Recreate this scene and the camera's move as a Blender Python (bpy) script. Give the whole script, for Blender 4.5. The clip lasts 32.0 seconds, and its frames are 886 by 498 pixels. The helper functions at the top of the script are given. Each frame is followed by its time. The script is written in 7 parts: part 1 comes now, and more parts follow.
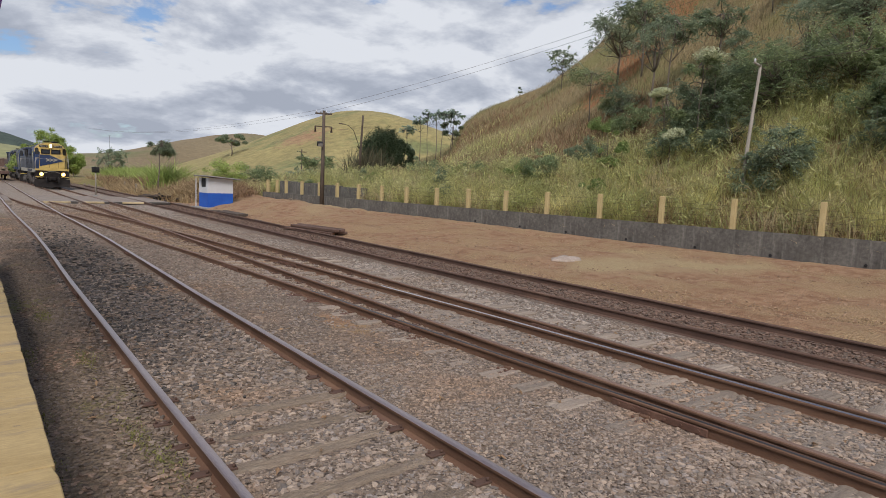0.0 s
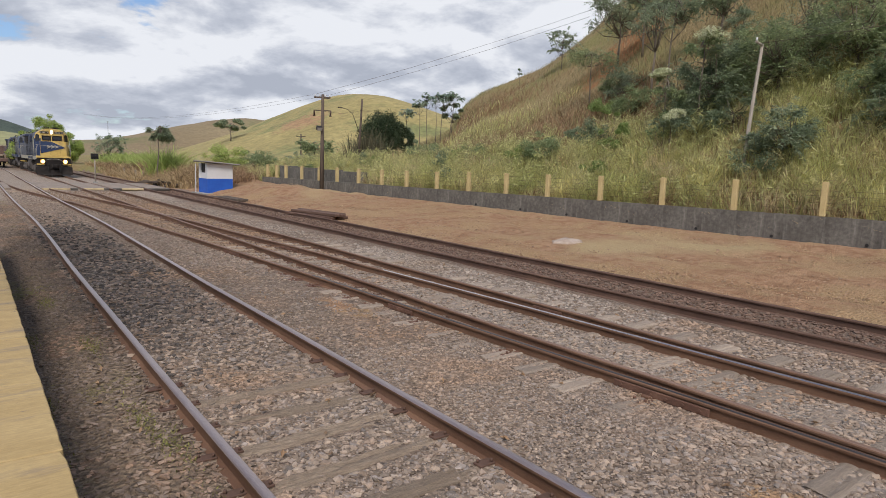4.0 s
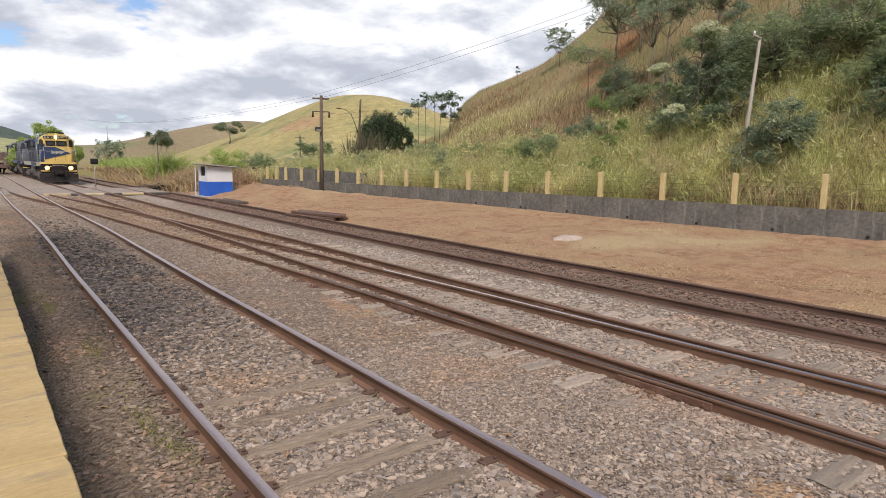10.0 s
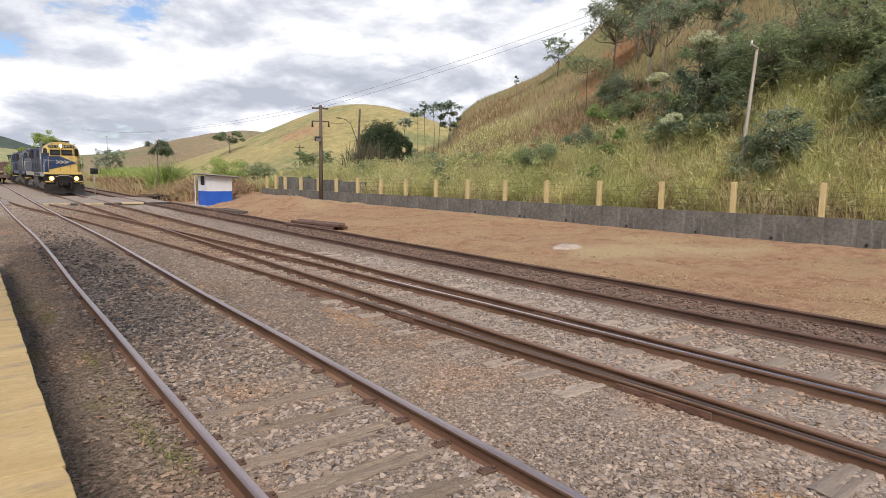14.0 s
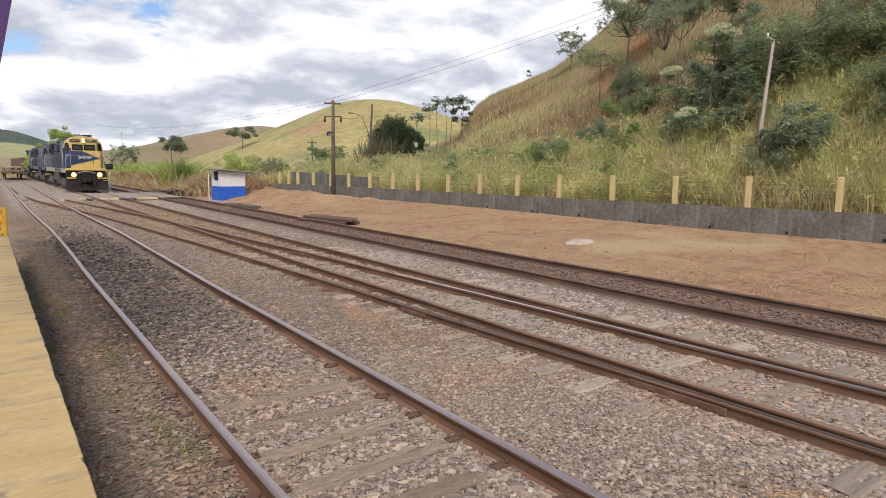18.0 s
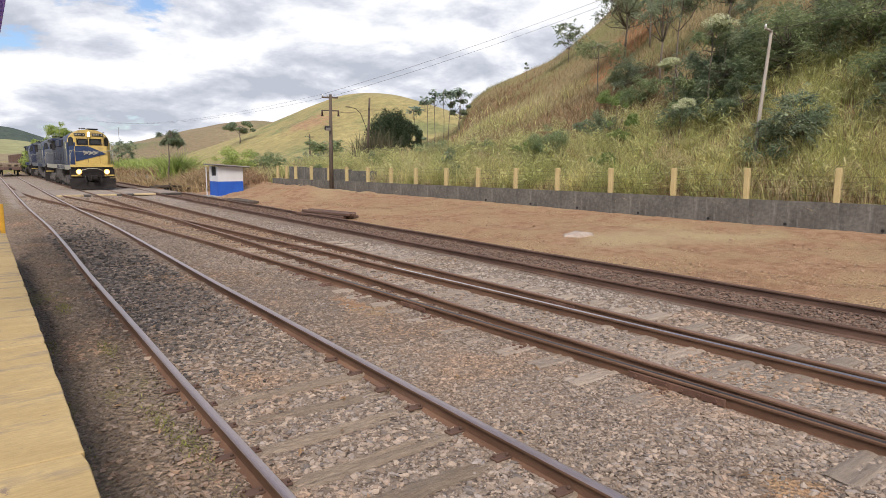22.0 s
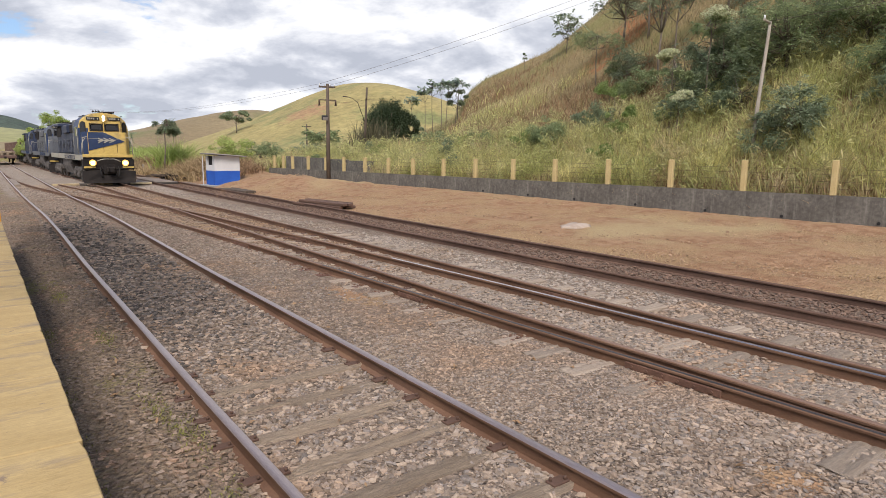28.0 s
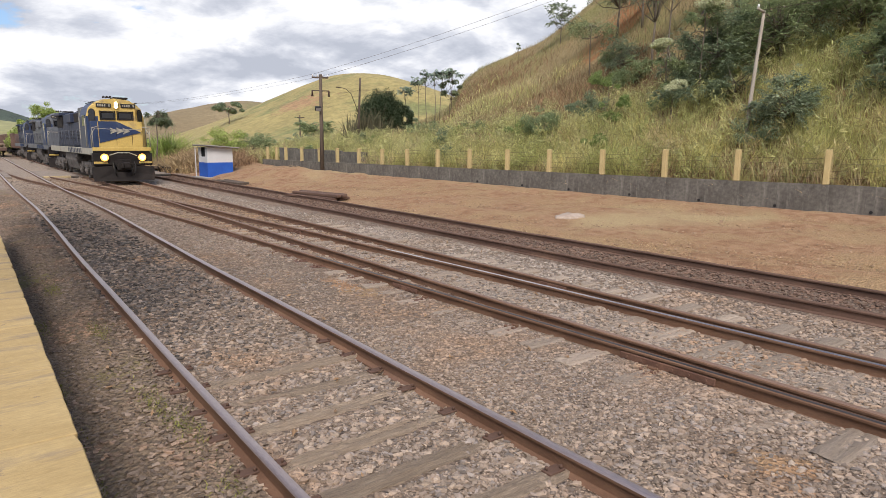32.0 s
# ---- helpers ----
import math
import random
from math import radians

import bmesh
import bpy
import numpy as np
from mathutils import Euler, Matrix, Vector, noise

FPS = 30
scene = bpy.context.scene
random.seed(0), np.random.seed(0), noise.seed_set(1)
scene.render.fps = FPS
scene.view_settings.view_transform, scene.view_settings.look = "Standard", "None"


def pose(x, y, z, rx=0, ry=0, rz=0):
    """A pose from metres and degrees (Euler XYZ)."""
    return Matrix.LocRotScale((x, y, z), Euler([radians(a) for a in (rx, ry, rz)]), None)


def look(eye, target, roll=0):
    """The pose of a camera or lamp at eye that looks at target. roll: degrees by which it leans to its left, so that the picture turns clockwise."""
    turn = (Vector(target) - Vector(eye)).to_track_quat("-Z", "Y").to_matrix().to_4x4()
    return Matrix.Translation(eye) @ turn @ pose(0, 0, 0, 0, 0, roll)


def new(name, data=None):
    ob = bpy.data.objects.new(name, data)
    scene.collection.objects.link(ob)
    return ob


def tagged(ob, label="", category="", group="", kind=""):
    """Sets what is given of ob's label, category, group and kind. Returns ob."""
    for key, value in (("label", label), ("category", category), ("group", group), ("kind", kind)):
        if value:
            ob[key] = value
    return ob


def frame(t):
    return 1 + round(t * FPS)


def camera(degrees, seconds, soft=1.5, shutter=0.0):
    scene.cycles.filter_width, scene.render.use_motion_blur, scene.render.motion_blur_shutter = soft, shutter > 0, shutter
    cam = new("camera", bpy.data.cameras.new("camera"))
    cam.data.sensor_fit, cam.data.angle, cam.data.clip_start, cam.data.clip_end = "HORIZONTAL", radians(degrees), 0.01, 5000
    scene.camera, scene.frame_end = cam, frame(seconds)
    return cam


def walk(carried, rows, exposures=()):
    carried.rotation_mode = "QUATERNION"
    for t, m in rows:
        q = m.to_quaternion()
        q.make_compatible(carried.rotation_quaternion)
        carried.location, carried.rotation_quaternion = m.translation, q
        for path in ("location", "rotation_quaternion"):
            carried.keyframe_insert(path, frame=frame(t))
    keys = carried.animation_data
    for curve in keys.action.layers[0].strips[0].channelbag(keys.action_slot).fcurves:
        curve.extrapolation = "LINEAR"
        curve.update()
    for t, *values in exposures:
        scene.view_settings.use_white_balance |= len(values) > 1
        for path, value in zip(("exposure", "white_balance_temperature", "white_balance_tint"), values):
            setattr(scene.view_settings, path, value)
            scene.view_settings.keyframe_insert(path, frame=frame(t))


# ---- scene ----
cam = camera(70.0, 32.0, soft=0.4)
PATH = [
    (0, (-1.401, 0.001, 2.117), (-0.203, 1.589, 1.905), 2.4),
    (0.5, (-1.402, 0.001, 2.12), (-0.209, 1.592, 1.911), 2.5),
    (1, (-1.41, -0.002, 2.118), (-0.217, 1.591, 1.916), 2.6),
    (1.5, (-1.406, 0.0, 2.115), (-0.21, 1.591, 1.919), 2.6),
    (2, (-1.404, 0.0, 2.113), (-0.207, 1.59, 1.917), 2.7),
    (2.5, (-1.404, 0.003, 2.117), (-0.207, 1.592, 1.911), 2.4),
    (3, (-1.409, 0.001, 2.112), (-0.213, 1.588, 1.887), 2.2),
    (3.5, (-1.41, 0.006, 2.112), (-0.214, 1.591, 1.865), 2.0),
    (5.5, (-1.408, 0.007, 2.112), (-0.214, 1.587, 1.83), 1.7),
    (6, (-1.405, 0.009, 2.109), (-0.208, 1.587, 1.832), 1.5),
    (6.5, (-1.402, 0.008, 2.104), (-0.202, 1.584, 1.834), 1.6),
    (7, (-1.408, 0.006, 2.113), (-0.213, 1.587, 1.846), 1.5),
    (7.5, (-1.411, 0.001, 2.113), (-0.223, 1.589, 1.85), 1.4),
    (8, (-1.414, -0.01, 2.115), (-0.231, 1.581, 1.855), 1.3),
    (8.5, (-1.417, -0.007, 2.111), (-0.232, 1.583, 1.853), 1.2),
    (9, (-1.415, -0.005, 2.113), (-0.227, 1.583, 1.852), 1.1),
    (9.5, (-1.408, 0.006, 2.106), (-0.218, 1.591, 1.839), 1.0),
    (10, (-1.407, -0.001, 2.108), (-0.216, 1.583, 1.842), 0.9),
    (10.5, (-1.407, 0.004, 2.107), (-0.213, 1.586, 1.841), 0.9),
    (11, (-1.405, -0.003, 2.104), (-0.208, 1.577, 1.838), 1.0),
    (11.5, (-1.412, -0.002, 2.115), (-0.214, 1.578, 1.857), 1.1),
    (12, (-1.417, -0.009, 2.111), (-0.224, 1.576, 1.859), 1.3),
    (12.5, (-1.408, 0.0, 2.11), (-0.22, 1.591, 1.863), 1.4),
    (13, (-1.402, -0.001, 2.108), (-0.213, 1.588, 1.862), 1.5),
    (13.5, (-1.398, 0.005, 2.106), (-0.203, 1.59, 1.865), 1.1),
    (14, (-1.41, -0.013, 2.113), (-0.215, 1.574, 1.875), 0.8),
    (14.5, (-1.413, -0.001, 2.11), (-0.225, 1.59, 1.873), 0.7),
    (16.5, (-1.414, 0.004, 2.108), (-0.239, 1.606, 1.874), 0.6),
    (17, (-1.407, 0.007, 2.105), (-0.238, 1.612, 1.865), 0.6),
    (17.5, (-1.415, -0.006, 2.113), (-0.25, 1.601, 1.868), 0.6),
    (18, (-1.413, -0.004, 2.109), (-0.25, 1.603, 1.855), 0.7),
    (18.5, (-1.424, -0.018, 2.118), (-0.261, 1.589, 1.86), 0.6),
    (19, (-1.417, -0.009, 2.107), (-0.255, 1.599, 1.85), 0.6),
    (19.5, (-1.416, -0.004, 2.11), (-0.256, 1.605, 1.852), 0.6),
    (20, (-1.42, 0.011, 2.11), (-0.262, 1.621, 1.855), 0.6),
    (20.5, (-1.418, -0.002, 2.112), (-0.264, 1.611, 1.857), 0.6),
    (21, (-1.42, -0.007, 2.111), (-0.264, 1.605, 1.855), 0.6),
    (21.5, (-1.412, 0.003, 2.108), (-0.251, 1.611, 1.848), 0.5),
    (22, (-1.415, -0.002, 2.109), (-0.25, 1.6, 1.835), 0.3),
    (22.5, (-1.422, -0.013, 2.107), (-0.255, 1.586, 1.821), 0.3),
    (23, (-1.424, -0.002, 2.105), (-0.257, 1.596, 1.814), 0.3),
    (23.5, (-1.43, -0.01, 2.109), (-0.267, 1.59, 1.817), 0.2),
    (24, (-1.421, -0.006, 2.108), (-0.262, 1.597, 1.814), 0.2),
    (24.5, (-1.415, 0.005, 2.107), (-0.257, 1.61, 1.815), 0.1),
    (25, (-1.42, 0.004, 2.103), (-0.266, 1.611, 1.81), 0.1),
    (25.5, (-1.423, 0.005, 2.1), (-0.269, 1.612, 1.803), 0.2),
    (27.5, (-1.421, -0.002, 2.107), (-0.262, 1.6, 1.805), 0.7),
    (28, (-1.421, 0.003, 2.106), (-0.25, 1.596, 1.803), 0.6),
    (28.5, (-1.414, 0.005, 2.103), (-0.232, 1.589, 1.798), 0.3),
    (29, (-1.423, 0.015, 2.1), (-0.239, 1.596, 1.786), -0.1),
    (29.5, (-1.432, 0.001, 2.098), (-0.255, 1.585, 1.769), -0.3),
    (30, (-1.428, 0.008, 2.101), (-0.254, 1.592, 1.762), -0.4),
    (30.5, (-1.424, 0.01, 2.095), (-0.25, 1.591, 1.751), -0.3),
    (31, (-1.429, 0.002, 2.105), (-0.254, 1.582, 1.757), -0.1),
    (31.5, (-1.424, 0.01, 2.104), (-0.248, 1.591, 1.762), 0.3),
    (32, (-1.42, 0.014, 2.101), (-0.237, 1.593, 1.77), 0.4),
]
walk(cam, [(t, look(e, g, r)) for t, e, g, r in PATH], [(0, -0.44, 6100, 12), (3.0, -0.44, 6100, 12), (5.5, 0.02, 6350, 13), (32, 0.02, 6350, 13)])

# ---- world, sun, exposure ----
SUN_TO = Vector((-0.50, -0.75, 1.0)).normalized()
sun = new("sun", bpy.data.lights.new("sun", "SUN"))
sun.data.energy, sun.data.angle, sun.data.color = 4.0, radians(26.0), (1.0, 0.91, 0.81)
sun.matrix_world = look(SUN_TO * 60, (0, 0, 0))

world = bpy.data.worlds.new("sky")
scene.world = world
world.use_nodes = True


CLOUD_AT = (6.7, 2.2, 1.9)


def sky_nodes():
    nt = world.node_tree
    nt.nodes.clear()
    N, K = nt.nodes.new, nt.links.new
    out, bg = N("ShaderNodeOutputWorld"), N("ShaderNodeBackground")
    sky = N("ShaderNodeTexSky")
    sky.sky_type, sky.sun_disc = "NISHITA", False
    sky.sun_elevation = math.asin(SUN_TO.z)
    sky.sun_rotation = math.atan2(SUN_TO.x, SUN_TO.y)
    dim = N("ShaderNodeMix")
    dim.data_type, dim.blend_type = "RGBA", "MULTIPLY"
    dim.inputs[0].default_value = 1
    dim.inputs[7].default_value = (0.125, 0.135, 0.15, 1)
    K(sky.outputs[0], dim.inputs[6])
    tc = N("ShaderNodeTexCoord")

    def cloud(scale, detail, rough, shift, lift=0.0):
        """Cloud density in a flat layer overhead, so that heaps close up and flatten towards the horizon."""
        up = N("ShaderNodeVectorMath")
        up.operation = "ADD"
        up.inputs[1].default_value = (0, 0, lift)
        K(tc.outputs["Generated"], up.inputs[0])
        parts = N("ShaderNodeSeparateXYZ")
        K(up.outputs[0], parts.inputs[0])
        high = N("ShaderNodeMath")
        high.operation = "MAXIMUM"
        high.inputs[1].default_value = 0.0
        K(parts.outputs[2], high.inputs[0])
        far = N("ShaderNodeMath")
        far.operation = "ADD"
        far.inputs[1].default_value = 0.30
        K(high.outputs[0], far.inputs[0])
        both = N("ShaderNodeCombineXYZ")
        for i in range(3):
            K(far.outputs[0], both.inputs[i])
        flat = N("ShaderNodeVectorMath")
        flat.operation = "DIVIDE"
        K(up.outputs[0], flat.inputs[0])
        K(both.outputs[0], flat.inputs[1])
        move = N("ShaderNodeVectorMath")
        move.operation = "ADD"
        move.inputs[1].default_value = shift
        K(flat.outputs[0], move.inputs[0])
        n = N("ShaderNodeTexNoise")
        n.inputs["Scale"].default_value = scale
        n.inputs["Detail"].default_value = detail
        n.inputs["Roughness"].default_value = rough
        n.inputs["Distortion"].default_value = 0.15
        K(move.outputs[0], n.inputs["Vector"])
        return n.outputs[0]
    base = (CLOUD_AT[0], CLOUD_AT[1], CLOUD_AT[2])
    here = cloud(2.1, 10, 0.56, base)
    above = cloud(2.1, 10, 0.56, base, 0.035)
    broad = cloud(0.6, 4, 0.5, (5.1, 1.7, 0.4))
    # the sunlit tops are where the cloud thins out upwards, the grey bases where it thickens
    diff = N("ShaderNodeMath")
    diff.operation = "SUBTRACT"
    K(here, diff.inputs[0])
    K(above, diff.inputs[1])
    thick = N("ShaderNodeMath")
    thick.operation = "MULTIPLY_ADD"
    thick.inputs[1].default_value = -0.16
    K(broad, thick.inputs[0])
    K(diff.outputs[0], thick.inputs[2])
    mask, tone = N("ShaderNodeValToRGB"), N("ShaderNodeValToRGB")
    mask.color_ramp.elements[0].position, mask.color_ramp.elements[1].position = 0.37, 0.42
    el = tone.color_ramp.elements
    lighter = N("ShaderNodeMath")
    lighter.operation = "ADD"
    lighter.inputs[1].default_value = 0.605
    K(thick.outputs[0], lighter.inputs[0])
    el[0].position, el[0].color = 0.41, (0.53, 0.565, 0.63, 1)
    el[1].position, el[1].color = 0.60, (1.02, 1.03, 1.03, 1)
    mid = el.new(0.49)
    mid.color = (0.68, 0.71, 0.765, 1)
    # clouds close up towards the horizon
    sep = N("ShaderNodeSeparateXYZ")
    K(tc.outputs["Generated"], sep.inputs[0])
    low = N("ShaderNodeMath")
    low.operation = "MULTIPLY_ADD"
    low.inputs[1].default_value = -0.30
    K(sep.outputs[2], low.inputs[0])
    K(here, low.inputs[2])
    near = N("ShaderNodeMath")
    near.operation = "ADD"
    near.inputs[1].default_value = 0.085
    K(low.outputs[0], near.inputs[0])
    K(near.outputs[0], mask.inputs[0])
    K(lighter.outputs[0], tone.inputs[0])
    mix = N("ShaderNodeMix")
    mix.data_type = "RGBA"
    K(mask.outputs[0], mix.inputs[0])
    K(dim.outputs[2], mix.inputs[6])
    K(tone.outputs[0], mix.inputs[7])
    K(mix.outputs[2], bg.inputs[0])
    bg.inputs[1].default_value = 1.0
    K(bg.outputs[0], out.inputs[0])


sky_nodes()


# ---- materials ----
def mat(name, a, b, scale=4.0, rough=0.85, metal=0.0, bump=0.3, fine=60.0, fine_amount=0.35, spot=None, spot_scale=1.2,
        thin=0.0, spot_at=0.58, vary=0.0, island=0.0, stretch=(1, 1, 1), depth=0.01, spec=0.35, emit=None, patch=None, palette=None, palette_mix=0.6, streak=None):
    """Two colours mixed by noise at one scale, darkened by fine grain at another, with stains of a third colour."""
    m = bpy.data.materials.new(name)
    m.use_nodes = True
    nt = m.node_tree
    N, K = nt.nodes.new, nt.links.new
    bsdf = nt.nodes["Principled BSDF"]
    tc, mp = N("ShaderNodeTexCoord"), N("ShaderNodeMapping")
    mp.inputs["Scale"].default_value = stretch
    K(tc.outputs["Object"], mp.inputs[0])

    def noise_of(s, d=5, r=0.6):
        n = N("ShaderNodeTexNoise")
        n.inputs["Scale"].default_value, n.inputs["Detail"].default_value, n.inputs["Roughness"].default_value = s, d, r
        K(mp.outputs[0], n.inputs["Vector"])
        return n

    def ramp(src, lo, hi):
        r = N("ShaderNodeMapRange")
        r.inputs[1].default_value, r.inputs[2].default_value = lo, hi
        K(src, r.inputs[0])
        return r.outputs[0]

    def mixed(fac, x, y, how="MIX"):
        n = N("ShaderNodeMix")
        n.data_type, n.blend_type = "RGBA", how
        for s, v in ((0, fac), (6, x), (7, y)):
            if isinstance(v, (int, float)):
                n.inputs[s].default_value = v
            elif isinstance(v, tuple):
                n.inputs[s].default_value = (*v[:3], 1)
            else:
                K(v, n.inputs[s])
        return n.outputs[2]
    big, small = noise_of(scale), noise_of(fine, 4, 0.7)
    col = mixed(ramp(big.outputs[0], 0.35, 0.65), tuple(a), tuple(b))
    if palette:
        # each piece takes one of a few rock colours
        geo, pal = N("ShaderNodeNewGeometry"), N("ShaderNodeValToRGB")
        pal.color_ramp.interpolation = "CONSTANT"
        for i, c in enumerate(palette):
            e = pal.color_ramp.elements[i] if i < 2 else pal.color_ramp.elements.new(i / len(palette))
            e.position, e.color = i / len(palette), (*c, 1)
        wide = N("ShaderNodeMath")
        wide.operation = "FRACT"
        tens = N("ShaderNodeMath")
        tens.operation = "MULTIPLY"
        tens.inputs[1].default_value = 17.0
        K(geo.outputs["Random Per Island"], tens.inputs[0])
        K(tens.outputs[0], wide.inputs[0])
        K(wide.outputs[0], pal.inputs[0])
        col = mixed(palette_mix, col, pal.outputs[0])
    if streak:
        # rain streaks and lime runs: noise drawn out along the height
        for colour, across, lo, hi in streak:
            m2 = N("ShaderNodeMapping")
            m2.inputs["Scale"].default_value = (across, across, 0.35)
            K(tc.outputs["Object"], m2.inputs[0])
            n = N("ShaderNodeTexNoise")
            n.inputs["Scale"].default_value, n.inputs["Detail"].default_value, n.inputs["Roughness"].default_value = 1.0, 6, 0.7
            K(m2.outputs[0], n.inputs["Vector"])
            col = mixed(ramp(n.outputs[0], lo, hi), col, tuple(colour))
    if spot:
        s = noise_of(spot_scale, 7, 0.65)
        col = mixed(ramp(s.outputs[0], spot_at, spot_at + 0.12), col, tuple(spot))
    if patch:
        away = N("ShaderNodeVectorMath")
        away.operation = "DISTANCE"
        away.inputs[1].default_value = (patch[0], patch[1], 20)
        K(tc.outputs["Object"], away.inputs[0])
        wob = noise_of(0.22, 8, 0.75)
        near = N("ShaderNodeMath")
        near.operation = "MULTIPLY_ADD"
        near.inputs[1].default_value, near.inputs[2].default_value = 60.0, -30.0
        K(wob.outputs[0], near.inputs[0])
        tot = N("ShaderNodeMath")
        tot.operation = "ADD"
        K(near.outputs[0], tot.inputs[0])
        K(away.outputs["Value"], tot.inputs[1])
        col = mixed(ramp(tot.outputs[0], patch[2] + 4, patch[2] - 4), col, tuple(patch[3]))
    col = mixed(ramp(small.outputs[0], 0.7, 0.3), col, mixed(fine_amount, col, (0.02, 0.018, 0.015)))
    if vary or island:
        info = N("ShaderNodeObjectInfo") if vary else N("ShaderNodeNewGeometry")
        src = info.outputs["Random"] if vary else info.outputs["Random Per Island"]
        hsv = N("ShaderNodeHueSaturation")
        r = N("ShaderNodeMapRange")
        k = vary or island
        r.inputs[3].default_value, r.inputs[4].default_value = 1 - k, 1 + k
        K(src, r.inputs[0])
        K(r.outputs[0], hsv.inputs["Value"])
        K(col, hsv.inputs["Color"])
        col = hsv.outputs[0]
    K(col, bsdf.inputs["Base Color"])
    bsdf.inputs["Metallic"].default_value = metal
    bsdf.inputs["Specular IOR Level"].default_value = spec
    rr = N("ShaderNodeMapRange")
    rr.inputs[3].default_value, rr.inputs[4].default_value = max(0.02, rough - 0.12), min(1, rough + 0.12)
    K(big.outputs[0], rr.inputs[0])
    K(rr.outputs[0], bsdf.inputs["Roughness"])
    if bump:
        bp = N("ShaderNodeBump")
        bp.inputs["Strength"].default_value, bp.inputs["Distance"].default_value = bump, depth
        K(small.outputs[0], bp.inputs["Height"])
        K(bp.outputs[0], bsdf.inputs["Normal"])
    if thin:
        tr, ms = N("ShaderNodeBsdfTranslucent"), N("ShaderNodeMixShader")
        K(col, tr.inputs["Color"])
        ms.inputs[0].default_value = thin
        K(bsdf.outputs[0], ms.inputs[1])
        K(tr.outputs[0], ms.inputs[2])
        K(ms.outputs[0], nt.nodes["Material Output"].inputs[0])
    if emit:
        bsdf.inputs["Emission Color"].default_value = (*emit[:3], 1)
        bsdf.inputs["Emission Strength"].default_value = emit[3]
    return m


M_STONE = mat("ballast_stone", (0.28, 0.216, 0.168), (0.38, 0.303, 0.243), 9, 0.92, bump=0.35, fine=70, fine_amount=0.3, island=0.42, spot=(0.37, 0.255, 0.17), spot_scale=0.45, spot_at=0.50,
              palette=((0.35, 0.275, 0.20), (0.27, 0.225, 0.185), (0.41, 0.32, 0.23), (0.31, 0.225, 0.155), (0.235, 0.22, 0.205), (0.36, 0.29, 0.215)), palette_mix=0.5)
M_STONE_DARK = mat("dark_ballast_stone", (0.20, 0.152, 0.115), (0.31, 0.24, 0.182), 9, 0.92, bump=0.5, fine=70, island=0.4, spot=(0.38, 0.25, 0.165), spot_scale=0.8, spot_at=0.5)
M_RUST = mat("rusty_rail_steel", (0.145, 0.077, 0.046), (0.225, 0.128, 0.079), 5, 0.8, 0.0, 0.25, 110, 0.3, spot=(0.19, 0.11, 0.075), stretch=(1, 0.25, 1))
M_HEAD = mat("worn_rail_head", (0.42, 0.335, 0.31), (0.54, 0.445, 0.42), 3, 0.34, 0.8, 0.1, 140, 0.25, spot=(0.28, 0.18, 0.14), spot_scale=1.5, spot_at=0.62, stretch=(1, 0.12, 1))
# polished steel that also draws the sky glint along a rail's inner corner
M_HEAD_BRIGHT = mat("polished_glint_rail_head", (0.68, 0.64, 0.61), (0.78, 0.75, 0.72), 3, 0.32, 1.0, 0, 140, 0.1, spot=(0.50, 0.44, 0.40), spot_scale=1.5, spot_at=0.7, stretch=(1, 0.12, 1))
M_HEAD_RUST = mat("dull_rail_head", (0.20, 0.125, 0.09), (0.29, 0.19, 0.14), 3, 0.6, 0.2, 0.15, 140, 0.3, stretch=(1, 0.12, 1))
M_SLEEPER = mat("weathered_sleeper_wood", (0.39, 0.295, 0.205), (0.53, 0.415, 0.30), 2.6, 0.9, bump=1.0, fine=20, fine_amount=0.55, vary=0.14, stretch=(0.8, 12, 4), depth=0.02, spot=(0.31, 0.22, 0.15), spot_scale=1.6, spot_at=0.58)
M_SLEEPER_GREY = mat("grey_sleeper_wood", (0.36, 0.285, 0.215), (0.47, 0.385, 0.30), 2.2, 0.9, bump=0.9, fine=18, fine_amount=0.45, vary=0.2, stretch=(1, 9, 4), depth=0.015, spot=(0.38, 0.31, 0.245), spot_scale=1.4, spot_at=0.55)
M_YELLOW = mat("worn_yellow_paint", (0.46, 0.33, 0.145), (0.54, 0.40, 0.19), 1.3, 0.85, bump=0.4, fine=16, fine_amount=0.25, spot=(0.30, 0.235, 0.165), spot_scale=1.1, spot_at=0.54, stretch=(1, 4.0, 1), streak=(((0.27, 0.20, 0.135), 6.0, 0.66, 0.70),))
M_PLATFORM = mat("platform_concrete", (0.30, 0.29, 0.26), (0.40, 0.38, 0.35), 1.5, 0.9, bump=0.4, fine=40, spot=(0.18, 0.17, 0.15))
M_WALL = mat("stained_concrete_wall", (0.125, 0.115, 0.100), (0.21, 0.195, 0.170), 0.6, 0.92, bump=0.5, fine=9, fine_amount=0.5, spot=(0.215, 0.198, 0.172), spot_scale=1.5, spot_at=0.60, depth=0.02,
             streak=(((0.075, 0.069, 0.061), 1.6, 0.46, 0.72), ((0.33, 0.31, 0.275), 3.6, 0.52, 0.76)))
M_POST = mat("yellow_concrete_post", (0.47, 0.36, 0.165), (0.56, 0.445, 0.225), 2.5, 0.85, bump=0.3, fine=40, fine_amount=0.2, spot=(0.34, 0.27, 0.17), spot_at=0.60)
M_POLE = mat("dark_wooden_pole", (0.085, 0.064, 0.048), (0.145, 0.11, 0.085), 2, 0.9, bump=0.5, fine=24, stretch=(6, 6, 0.6))
